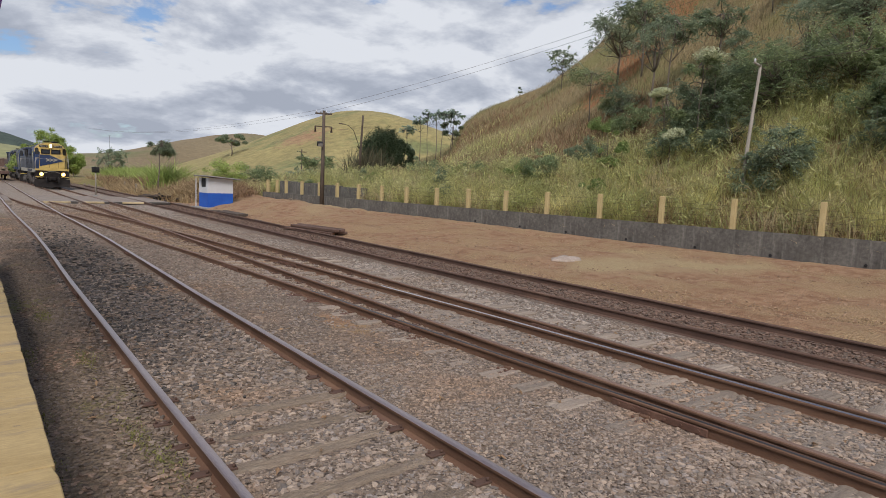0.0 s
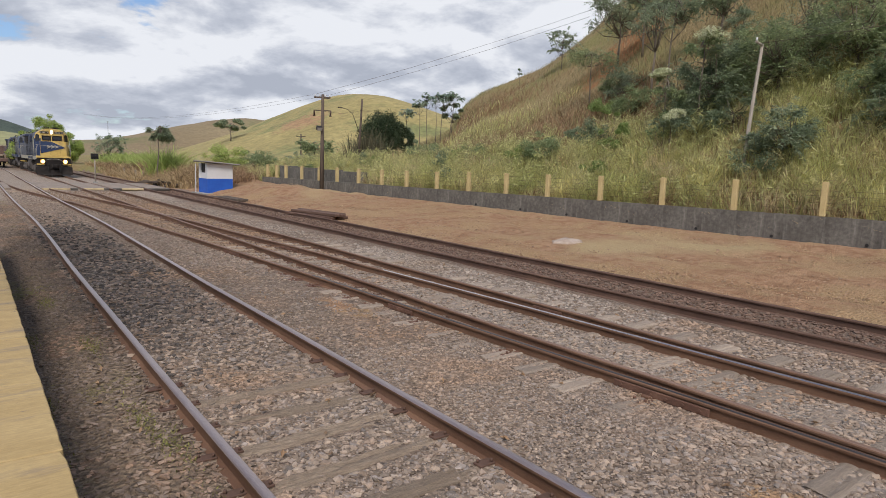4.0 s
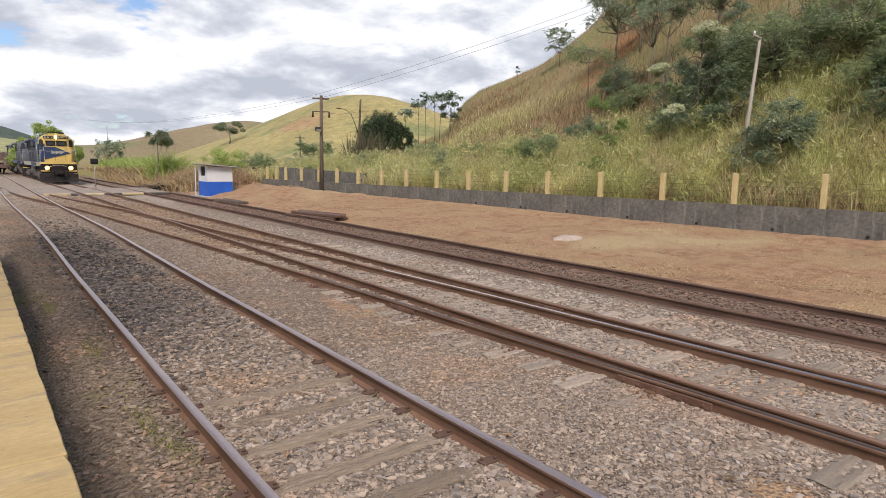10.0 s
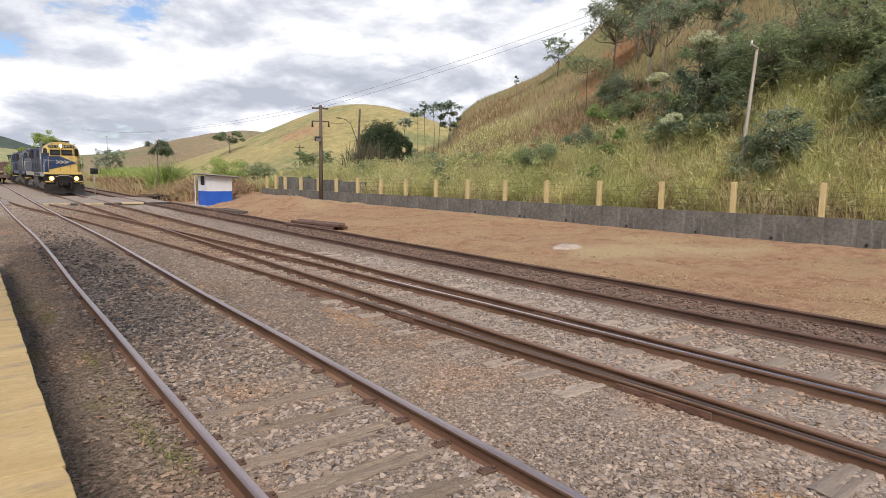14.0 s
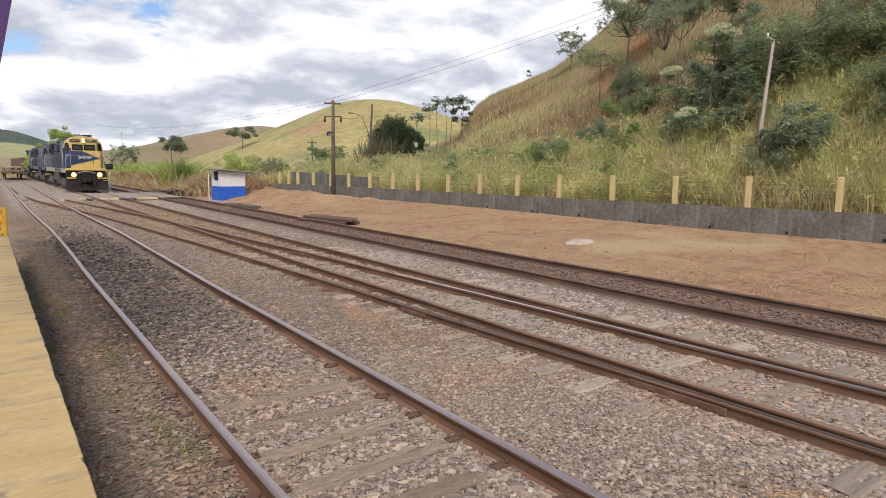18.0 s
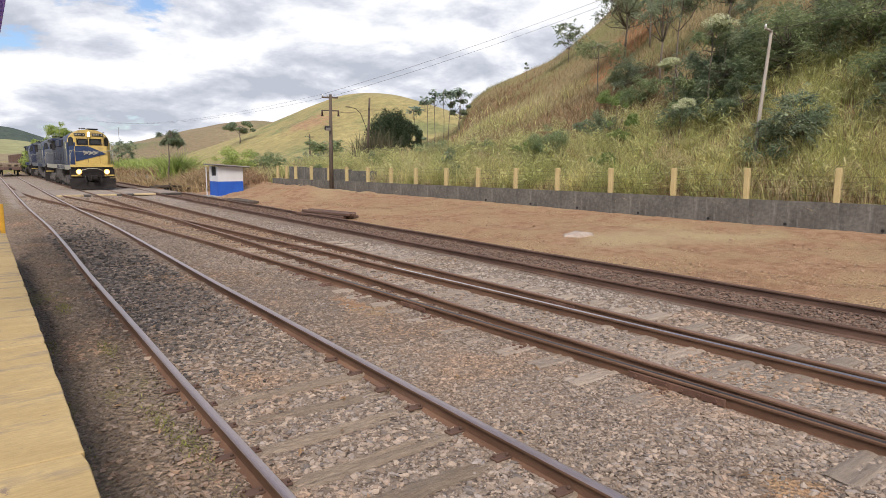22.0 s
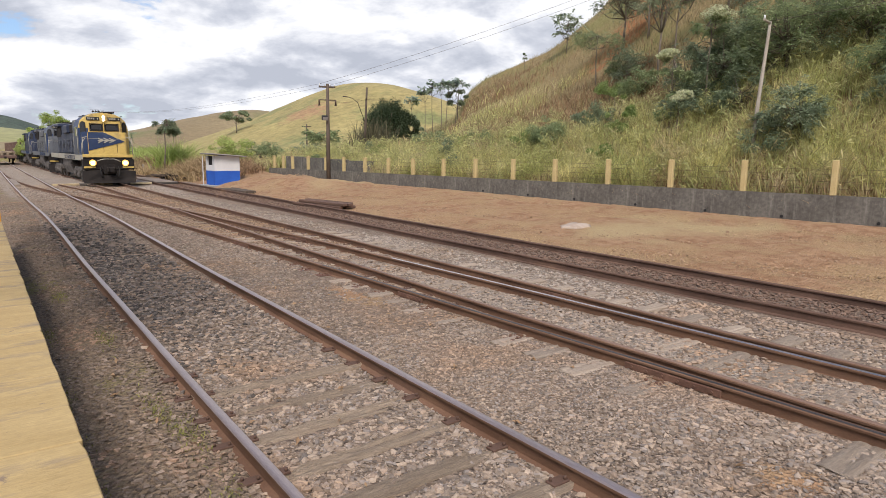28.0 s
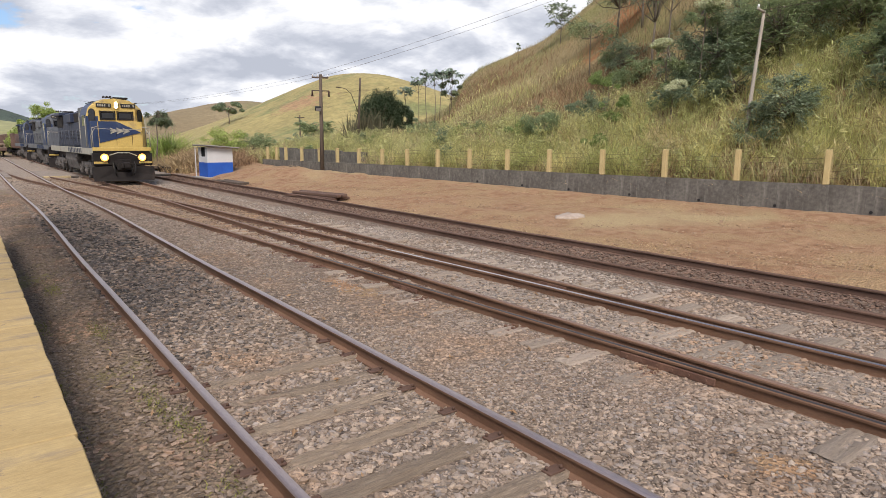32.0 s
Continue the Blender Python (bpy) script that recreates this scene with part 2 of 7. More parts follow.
M_POLE_PALE = mat("bleached_wooden_pole", (0.36, 0.32, 0.26), (0.48, 0.43, 0.36), 2, 0.9, bump=0.5, fine=24, stretch=(6, 6, 0.6))
M_WHITE = mat("white_wall_paint", (0.60, 0.60, 0.60), (0.66, 0.66, 0.66), 1.5, 0.8, bump=0.2, fine=50, fine_amount=0.08, spot=(0.50, 0.48, 0.46), spot_at=0.64)
M_BLUE = mat("blue_wall_paint", (0.018, 0.085, 0.42), (0.026, 0.115, 0.50), 1.5, 0.7, bump=0.2, fine=50, fine_amount=0.1, spot=(0.05, 0.11, 0.34), spot_at=0.66)
M_SHEET = mat("corrugated_roof_sheet", (0.24, 0.23, 0.22), (0.34, 0.32, 0.30), 2, 0.7, 0.0, 0.3, 40)
M_BLACK = mat("dark_opening", (0.012, 0.012, 0.013), (0.02, 0.02, 0.02), 3, 0.7, bump=0)
M_PURPLE = mat("purple_fascia_paint", (0.30, 0.19, 0.80), (0.34, 0.22, 0.86), 2, 0.6, bump=0.1, fine_amount=0.05)
M_CEIL = mat("grey_canopy_sheet", (0.10, 0.10, 0.11), (0.15, 0.15, 0.16), 2, 0.8, bump=0.2)
M_RAILING = mat("orange_yellow_railing_paint", (0.62, 0.33, 0.035), (0.74, 0.42, 0.05), 4, 0.5, bump=0.1, fine_amount=0.15, spot=(0.35, 0.18, 0.04), spot_at=0.64)
M_LEAF = mat("tree_leaf", (0.235, 0.30, 0.15), (0.39, 0.435, 0.235), 0.8, 0.6, bump=0, fine_amount=0.05, island=0.35, thin=0.5, spec=0.12)
M_LEAF_DARK = mat("dark_tree_leaf", (0.195, 0.25, 0.15), (0.32, 0.365, 0.225), 0.8, 0.6, bump=0, fine_amount=0.05, island=0.4, thin=0.5, spec=0.12)
M_LEAF_GREY = mat("grey_green_leaf", (0.24, 0.30, 0.195), (0.40, 0.45, 0.30), 0.8, 0.6, bump=0, fine_amount=0.05, island=0.35, thin=0.5, spec=0.12)
M_LEAF_PALE = mat("pale_flowering_leaf", (0.50, 0.53, 0.32), (0.66, 0.66, 0.44), 1.2, 0.7, bump=0, fine_amount=0.05, island=0.2, thin=0.4, spec=0.12)
M_LEAF_BRIGHT = mat("bright_green_leaf", (0.23, 0.31, 0.10), (0.34, 0.42, 0.17), 0.8, 0.55, bump=0, fine_amount=0.05, island=0.3, thin=0.5, spec=0.12)
M_BARK = mat("tree_bark", (0.13, 0.105, 0.08), (0.24, 0.20, 0.155), 4, 0.9, bump=0.5, fine=30, stretch=(1, 1, 0.4))
M_GRASS = mat("tall_green_grass", (0.40, 0.425, 0.15), (0.74, 0.68, 0.32), 0.55, 0.7, bump=0, fine_amount=0.05, island=0.45, spot=(0.64, 0.53, 0.34), spot_scale=0.4, spot_at=0.50, thin=0.5)
M_GRASS_DRY = mat("dry_hill_grass", (0.285, 0.232, 0.130), (0.44, 0.368, 0.215), 0.25, 0.8, bump=0, fine_amount=0.05, island=0.45, spot=(0.27, 0.25, 0.115), spot_scale=0.14, spot_at=0.47, thin=0.4)
M_DEAD = mat("dead_brown_stalk", (0.24, 0.15, 0.085), (0.35, 0.235, 0.135), 0.5, 0.85, bump=0, fine_amount=0.08, island=0.4, thin=0.2)
M_STRAW = mat("straw_coloured_grass", (0.42, 0.31, 0.165), (0.58, 0.45, 0.25), 0.5, 0.8, bump=0, fine_amount=0.08, island=0.5, spot=(0.26, 0.17, 0.10), spot_scale=0.5, spot_at=0.50, thin=0.3)


# ---- mesh helpers ----
def part(name, bm, material, parent=None, label="", smooth=False):
    me = bpy.data.meshes.new(name)
    bm.to_mesh(me)
    bm.free()
    for m in (material if isinstance(material, (list, tuple)) else [material]):
        me.materials.append(m)
    if smooth:
        me.polygons.foreach_set("use_smooth", [True] * len(me.polygons))
    ob = new(name, me)
    if parent:
        ob.parent = parent
    if label:
        ob["label"] = label
    return ob


def thing(name, m=None, label="", category="", group="", kind=""):
    ob = new(name)
    ob.empty_display_size = 0.2
    if m is not None:
        ob.matrix_basis = m
    return tagged(ob, label, category, group, kind)


def box(bm, c, s, m=None, bevel=0.0, mi=0):
    r = bmesh.ops.create_cube(bm, size=1.0)
    vs = r["verts"]
    M = Matrix.Translation(c) @ (m if m is not None else Matrix()) @ Matrix.Diagonal((*s, 1))
    bmesh.ops.transform(bm, matrix=M, verts=vs)
    fs = {f for v in vs for f in v.link_faces}
    for f in fs:
        f.material_index = mi
    if bevel:
        es = {e for v in vs for e in v.link_edges}
        bmesh.ops.bevel(bm, geom=list(es), offset=bevel, segments=1, affect="EDGES", profile=0.6)
    return bm


def boxed(c, s, m=None, bevel=0.0):
    return box(bmesh.new(), c, s, m, bevel)


def rod(bm, a, b, r0, r1=None, seg=8, cap=True):
    a, b = Vector(a), Vector(b)
    r1 = r0 if r1 is None else r1
    d = (b - a).normalized()
    q = d.to_track_quat("Z", "Y")
    ra, rb = [], []
    for i in range(seg):
        t = 2 * math.pi * i / seg
        o = q @ Vector((math.cos(t), math.sin(t), 0))
        ra.append(bm.verts.new(a + o * r0))
        rb.append(bm.verts.new(b + o * r1))
    for i in range(seg):
        j = (i + 1) % seg
        bm.faces.new((ra[i], ra[j], rb[j], rb[i])).smooth = True
    if cap:
        bm.faces.new(ra[::-1])
        bm.faces.new(rb)
    return bm


def rodded(a, b, r0, r1=None, seg=8):
    return rod(bmesh.new(), a, b, r0, r1, seg)


def tube(bm, pts, radii, seg=6):
    """One bent, tapering round bar through the points."""
    pts = [Vector(p) for p in pts]
    rings = []
    for i, p in enumerate(pts):
        d = (pts[min(i + 1, len(pts) - 1)] - pts[max(i - 1, 0)]).normalized()
        side = d.cross(Vector((0.31, 0.17, 0.93)) if abs(d.z) < 0.8 else Vector((0.92, 0.21, 0.1))).normalized()
        other = d.cross(side)
        rings.append([bm.verts.new(p + (side * math.cos(6.2832 * k / seg) + other * math.sin(6.2832 * k / seg)) * radii[i]) for k in range(seg)])
    for a, b in zip(rings, rings[1:]):
        for k in range(seg):
            bm.faces.new((a[k], a[(k + 1) % seg], b[(k + 1) % seg], b[k])).smooth = True
    bm.faces.new(rings[0][::-1])
    bm.faces.new(rings[-1])
    return bm


def prism(bm, outline, axis, lo, hi, mi=0):
    """Extrude a closed outline of (a, b) pairs along an axis: 'x' gives (y, z), 'y' gives (x, z), 'z' gives (x, y)."""
    def at(p, d):
        return {"x": (d, p[0], p[1]), "y": (p[0], d, p[1]), "z": (p[0], p[1], d)}[axis]
    A = [bm.verts.new(at(p, lo)) for p in outline]
    B = [bm.verts.new(at(p, hi)) for p in outline]
    n = len(A)
    fs = [bm.faces.new((A[i], A[(i + 1) % n], B[(i + 1) % n], B[i])) for i in range(n)]
    fs += [bm.faces.new(A[::-1]), bm.faces.new(B)]
    for f in fs:
        f.material_index = mi
    bmesh.ops.recalc_face_normals(bm, faces=fs)
    return bm


def raw_mesh(name, verts, faces, materials, mats=None, smooth=False):
    """A mesh from numpy arrays of vertices and of faces that all have the same number of corners."""
    verts, faces = np.asarray(verts, np.float32), np.asarray(faces, np.int32)
    me = bpy.data.meshes.new(name)
    n, k = faces.shape
    me.vertices.add(len(verts))
    me.vertices.foreach_set("co", verts.ravel())
    me.loops.add(n * k)
    me.loops.foreach_set("vertex_index", faces.ravel())
    me.polygons.add(n)
    me.polygons.foreach_set("loop_start", np.arange(0, n * k, k, dtype=np.int32))
    for m in materials:
        me.materials.append(m)
    if mats is not None:
        me.polygons.foreach_set("material_index", np.asarray(mats, np.int32))
    me.polygons.foreach_set("use_smooth", np.full(n, smooth))
    me.update(calc_edges=True)
    return me


# ---- the lie of the land ----
WALL_N, WALL_U = np.array((0.991, 0.136)), np.array((-0.136, 0.991))
WALL_C = 20.81


def wall_s(x, y):
    return x * WALL_N[0] + y * WALL_N[1] - WALL_C


def wall_u(x, y):
    return x * WALL_U[0] + y * WALL_U[1]


def on_wall(u, s=0.0, z=0.0):
    p = WALL_N * (WALL_C + s) + WALL_U * u
    return Vector((p[0], p[1], z))


def smooth(a, b, v):
    t = np.clip((v - a) / (b - a), 0, 1)
    return t * t * (3 - 2 * t)


def rough_field(x, y, seed, scale):
    """Cheap smooth unevenness from a few sines."""
    rs = np.random.RandomState(seed)
    out = 0 * x
    for k in range(7):
        a, w, p = rs.uniform(0, 6.28), scale * rs.uniform(0.5, 2.2), rs.uniform(0, 6.28)
        out = out + np.sin((x * math.cos(a) + y * math.sin(a)) * w + p) / (1 + 0.35 * k)
    return out / 3.2


def ridge(w):
    return np.interp(w, [-60, 0, 20, 30, 38, 40, 43.6, 47.5, 51.7, 56.4, 61.4, 64, 65.6, 67, 70, 76, 90, 120],
                     [44, 42, 37, 28.5, 22.0, 20.1, 17.6, 15.9, 14.0, 12.7, 11.6, 10.4, 8.9, 6.8, 5.6, 4.4, 2.6, 0.6])


def ground_z(x, y):
    x, y = np.asarray(x, float), np.asarray(y, float)
    s, u = wall_s(x, y), wall_u(x, y)
    z = -0.155 + 0.018 * smooth(7, 14, y) + 0.0 * x
    z = z + 0.02 * smooth(-0.02, -0.10, x) - 0.09 * smooth(-0.35, -0.95, x)   # dirt banked against the rail, lower beside the platform
    z = z + 0.03 * smooth(1.85, 2.05, x) * smooth(3.9, 3.0, x) + 0.024 * smooth(3.4, 3.8, x) * smooth(7.6, 7.2, x) * smooth(12, 7, y)
    z = z - 0.03 * smooth(5.9, 6.5, x) * smooth(7.5, 6.9, x)
    base = 0.02 + 0.20 * smooth(8, 26, u)
    bank = smooth(-10.2, -1.0, s) * smooth(9.2, 11.5, x) * smooth(48, 40, y)
    z = z + (base + 0.16) * bank
    # rain gullies running down the bank
    gully = np.abs(rough_field(u, s * 0.18, 15, 2.6)) + 0.5 * np.abs(rough_field(u, s * 0.3, 16, 5.5))
    z = z - 0.17 * gully * smooth(-7.5, -3.0, s) * smooth(-0.5, -1.6, s) * smooth(46, 40, y) * smooth(9.6, 11.5, x) + 0.05 * bank
    # spoil heap at the far end of the wall
    z = z + 0.52 * np.exp(-((u - 33.5) / 4.5) ** 2 - ((s + 2.6) / 1.6) ** 2)
    z = z + 0.35 * np.exp(-((u - 39.5) / 2.2) ** 2 - ((s + 1.2) / 1.5) ** 2)
    # hillside behind the wall
    sb = np.maximum(s - 0.25, 0)
    w = u * 67.2 / (np.clip(s, 3, 45) + 22.2)
    h = ridge(w) * (np.minimum(sb, 47) / 45.0) ** 1.12 * (1 - 0.6 * smooth(50, 120, sb)) + 0.55 * smooth(0, 0.6, sb)
    h = h + 0.75 * smooth(0.5, 4.5, sb) * smooth(50, 38, u)
    h = h + rough_field(x, y, 5, 0.22) * 0.45 * smooth(3, 20, sb) * smooth(90, 60, u)
    fade = smooth(-0.05, 0.25, s)
    z = np.where(s > 0, (z * 0 + base) * (1 - fade) + (base * 0.4 + h) * fade, z)
    # verge beyond the hut
    verge = smooth(10.0, 13.5, x - 0.012 * y) * smooth(41, 47, y) * smooth(60, 30, x)
    z = z + np.where(s > 0, 0, 1.0 * verge)
    z = z - 0.3 * smooth(-8, -30, x)
    return z


def axis_steps(parts):
    out = []
    for a, b, n in parts:
        out += list(np.linspace(a, b, n, endpoint=False))
    return np.array(out + [parts[-1][1]])


def zone_nodes(m):
    """Earth, ballast fines and grass turf on one sheet, told apart by three attributes of the ground."""
    m.use_nodes = True
    nt = m.node_tree
    N, K = nt.nodes.new, nt.links.new
    bsdf = nt.nodes["Principled BSDF"]
    tc = N("ShaderNodeTexCoord")

    def noise_of(s, d=6, r=0.62):
        n = N("ShaderNodeTexNoise")
        n.inputs["Scale"].default_value, n.inputs["Detail"].default_value, n.inputs["Roughness"].default_value = s, d, r
        K(tc.outputs["Object"], n.inputs["Vector"])
        return n.outputs[0]

    def ramp(src, lo, hi):
        r = N("ShaderNodeMapRange")
        r.inputs[1].default_value, r.inputs[2].default_value = lo, hi
        K(src, r.inputs[0])
        return r.outputs[0]

    def mixed(fac, a, b):
        n = N("ShaderNodeMix")
        n.data_type = "RGBA"
        for s, v in ((0, fac), (6, a), (7, b)):
            if isinstance(v, tuple):
                n.inputs[s].default_value = (*v, 1)
            else:
                K(v, n.inputs[s])
        return n.outputs[2]

    def attr(name):
        n = N("ShaderNodeAttribute")
        n.attribute_name = name
        return n.outputs["Fac"]

    def edge(name, wob):
        n = N("ShaderNodeMath")
        n.operation = "ADD"
        s = N("ShaderNodeMath")
        s.operation = "MULTIPLY_ADD"
        s.inputs[1].default_value, s.inputs[2].default_value = 1.0, -0.5
        K(wob, s.inputs[0])
        K(attr(name), n.inputs[0])
        K(s.outputs[0], n.inputs[1])
        return ramp(n.outputs[0], 0.42, 0.58)
    n1, n2, n3, n4, n5 = noise_of(0.55), noise_of(3.0), noise_of(24), noise_of(75, 4, 0.7), noise_of(0.07)
    vor = N("ShaderNodeTexVoronoi")
    vor.inputs["Scale"].default_value = 21
    K(tc.outputs["Object"], vor.inputs["Vector"])
    cells = N("ShaderNodeSeparateColor")
    K(vor.outputs["Color"], cells.inputs[0])
    fines = mixed(cells.outputs[0], (0.145, 0.108, 0.080), (0.33, 0.258, 0.196))
    fines = mixed(ramp(n1, 0.45, 0.66), fines, mixed(cells.outputs[1], (0.24, 0.17, 0.12), (0.37, 0.27, 0.195)))
    dirty = mixed(ramp(n3, 0.35, 0.62), (0.15, 0.112, 0.078), (0.32, 0.24, 0.165))
    fines = mixed(edge("gutter", n2), fines, mixed(ramp(n1, 0.54, 0.66), dirty, (0.23, 0.20, 0.085)))
    # slight stain plus the canopy's shade, mixed into the ground colour
    sooty_shade = mixed(cells.outputs[0], (0.075, 0.061, 0.050), (0.19, 0.16, 0.135))
    fines = mixed(edge("sooty_shade", n2), fines, sooty_shade)
    rusty = mixed(ramp(n3, 0.35, 0.62), (0.12, 0.086, 0.064), (0.28, 0.205, 0.152))
    fines = mixed(edge("rusty", n2), fines, rusty)
    earth = mixed(ramp(n2, 0.38, 0.62), (0.305, 0.172, 0.095), (0.44, 0.277, 0.162))
    earth = mixed(ramp(n1, 0.45, 0.58), earth, mixed(ramp(n3, 0.4, 0.6), (0.34, 0.22, 0.115), (0.49, 0.34, 0.19)))
    earth = mixed(ramp(n4, 0.56, 0.72), earth, (0.27, 0.17, 0.10))
    earth = mixed(ramp(n5, 0.52, 0.60), earth, mixed(ramp(n3, 0.35, 0.65), (0.40, 0.29, 0.155), (0.52, 0.40, 0.225)))
    dusty = mixed(ramp(n3, 0.35, 0.62), (0.27, 0.218, 0.172), (0.44, 0.368, 0.295))
    fines = mixed(edge("dusty", n2), fines, dusty)
    turf = mixed(ramp(n2, 0.35, 0.65), (0.24, 0.175, 0.085), (0.37, 0.285, 0.135))
    turf = mixed(ramp(n5, 0.47, 0.56), turf, (0.27, 0.245, 0.095))
    turf = mixed(ramp(n3, 0.5, 0.75), turf, (0.19, 0.145, 0.075))
    bare = mixed(ramp(n2, 0.35, 0.65), (0.34, 0.15, 0.06), (0.44, 0.22, 0.10))
    turf = mixed(edge("bare", n1), turf, bare)
    col = mixed(edge("earth", n2), fines, earth)
    col = mixed(edge("turf", n1), col, turf)
    K(col, bsdf.inputs["Base Color"])
    bsdf.inputs["Roughness"].default_value = 0.95
    bsdf.inputs["Specular IOR Level"].default_value = 0.2
    bp = N("ShaderNodeBump")
    bp.inputs["Strength"].default_value, bp.inputs["Distance"].default_value = 1.0, 0.05
    add = N("ShaderNodeMath")
    add.operation = "ADD"
    K(vor.outputs["Distance"], add.inputs[0])
    K(n3, add.inputs[1])
    K(add.outputs[0], bp.inputs["Height"])
    K(bp.outputs[0], bsdf.inputs["Normal"])


def centre_a(y):
    f = lambda v: np.interp(v, [-30, 5, 10, 13.5, 16, 20, 25, 32, 42, 70, 140], [0.875, 0.875, 0.915, 0.945, 1.0, 1.08, 1.10, 1.03, 1.05, 1.2, 1.5])
    return np.mean([f(y + d) for d in np.linspace(-2.5, 2.5, 9)], axis=0)


def centre_b(y):
    return np.interp(y, [-30, 0.0, 2.3, 5.0, 8.0, 10, 12, 14, 16, 18, 20, 22, 24, 27, 30, 33, 38, 43, 50, 60, 140],
                     [4.84, 4.84, 4.80, 4.69, 4.55, 4.46, 4.38, 4.26, 4.14, 4.0, 3.88, 3.74, 3.58, 3.37, 3.14, 2.80, 2.24, 1.74, 1.34, 1.2, 1.5])


def soft_b(y):
    return np.mean([centre_b(y + d) for d in np.linspace(-2.0, 2.0, 9)], axis=0)


def centre_c(y):
    return 4.98 + 0 * y


def centre_d(y):
    return 8.42 + 0.002 * y


def make_ground():
    xs = axis_steps([(-1500, -300, 6), (-300, -40, 8), (-40, -2, 10), (-2, 12, 56), (12, 24, 48), (24, 75, 60), (75, 220, 24), (220, 2500, 10)])
    ys = axis_steps([(-600, -60, 6), (-60, -4, 14), (-4, 14, 60), (14, 52, 90), (52, 110, 40), (110, 400, 20), (400, 4000, 10)])
    X, Y = np.meshgrid(xs, ys)
    Z = ground_z(X, Y)
    near = (X > -1) & (X < 9.3) & (Y < 60)
    Z = Z + np.where(near, 0.012 * rough_field(X, Y, 2, 2.4), 0) + np.where((X > 10.5) & (Y > 27) & (Y < 45) & (wall_s(X, Y) < -0.3), 0.10 * rough_field(X, Y, 8, 1.5), 0) + np.where((X > 9.3) & (wall_s(X, Y) < -0.3) & (Y < 60), 0.06 * rough_field(X, Y, 3, 1.6) + 0.045 * rough_field(X, Y, 4, 4.0), 0)
    V = np.stack([X, Y, Z], -1).reshape(-1, 3)
    ny, nx = X.shape
    idx = np.arange(nx * ny).reshape(ny, nx)
    F = np.stack([idx[:-1, :-1], idx[:-1, 1:], idx[1:, 1:], idx[1:, :-1]], -1).reshape(-1, 4)
    m = bpy.data.materials.new("ground_surface")
    zone_nodes(m)
    me = raw_mesh("ground", V, F, [m], smooth=True)
    S, U = wall_s(X, Y), wall_u(X, Y)
    d_line = 9.45 + 0.012 * Y
    earth = smooth(-0.5, 0.5, X - d_line) * smooth(0.3, -0.3, S - 0.2)
    turf = np.maximum(smooth(-0.2, 0.3, S), smooth(41, 47, Y) * smooth(0.2, 1.8, X - d_line))
    turf = np.maximum(turf, np.maximum(smooth(90, 150, Y) * 1.0, smooth(-14, -22, X)))
    gutter = smooth(0.10, -0.30, X) * smooth(-14, -8, X)
    rusty = smooth(-0.25, 0.1, X - 7.66) * smooth(0.15, -0.15, X - 9.18)
    bare = np.exp(-((U - 27) / 5.5) ** 2 - ((S - 27) / 9) ** 2) * 0.85
    # where the canopy's shade is painted along the platform track
    sooty_shade = 0.45 * np.exp(-((X - 0.30) / 1.05) ** 4) * smooth(4.6, 9, Y) * smooth(31, 20, Y)
    dusty = np.exp(-((X - 4.75) / 0.62) ** 4) * smooth(15, 9, Y) * 0.92
    dusty = np.maximum(dusty, 0.62 * smooth(26, 38, Y) * smooth(110, 80, Y) * smooth(-1.2, 0, X) * smooth(9, 7, X))
    earth = np.maximum(earth, 0.6 * np.exp(-((X - 2.95) / 0.45) ** 2 - ((Y - 1.85) / 0.75) ** 2))
    earth = np.maximum(earth, 0.62 * np.exp(-((X - 3.2) / 0.5) ** 2 - ((Y - 8.6) / 1.6) ** 2))
    turnout = smooth(10, 14, Y) * smooth(40, 34, Y) * smooth(-1.1, -0.7, X - soft_b(Y)) * smooth(6.1, 5.8, X)
    earth, rusty = np.maximum(earth, 0.46 * turnout), np.maximum(rusty, 0.42 * turnout)
    for name, v in (("dusty", dusty), ("sooty_shade", sooty_shade), ("earth", earth), ("turf", turf), ("gutter", gutter), ("rusty", rusty), ("bare", bare)):
        at = me.attributes.new(name, "FLOAT", "POINT")
        at.data.foreach_set("value", v.astype(np.float32).ravel())
    return tagged(new("ground", me), "railway yard ground of ballast, bare earth and grassy hillside", "ground", kind="structure")


ground = make_ground()


def hill_shape(xs, hs, y0, depth):
    def height(X, Y):
        H = np.mean([np.interp(X + d, xs, hs) for d in (-6, -3, 0, 3, 6)], axis=0)
        bell = np.maximum(0, np.cos(np.clip((Y - y0) / depth, -1, 1) * math.pi / 2)) ** 1.1
        return H * bell * (1 + 0.03 * rough_field(X, Y, 9, 0.07)) + (rough_field(X, Y, 12, 0.05) * 1.0 + rough_field(X, Y, 13, 0.16) * 0.35) * bell - 1.2
    return height


def far_hill(name, xs, hs, y0, depth, material, label):
    gx = np.linspace(xs[0] - 60, xs[-1] + 60, 130)
    gy = np.linspace(y0 - depth, y0 + depth, 70)
    X, Y = np.meshgrid(gx, gy)
    Z = hill_shape(xs, hs, y0, depth)(X, Y)
    V = np.stack([X, Y, Z], -1).reshape(-1, 3)
    ny, nx = X.shape
    idx = np.arange(nx * ny).reshape(ny, nx)
    F = np.stack([idx[:-1, :-1], idx[:-1, 1:], idx[1:, 1:], idx[1:, :-1]], -1).reshape(-1, 4)
    return tagged(new(name, raw_mesh(name, V, F, [material], smooth=True)), label, "hill", kind="structure")


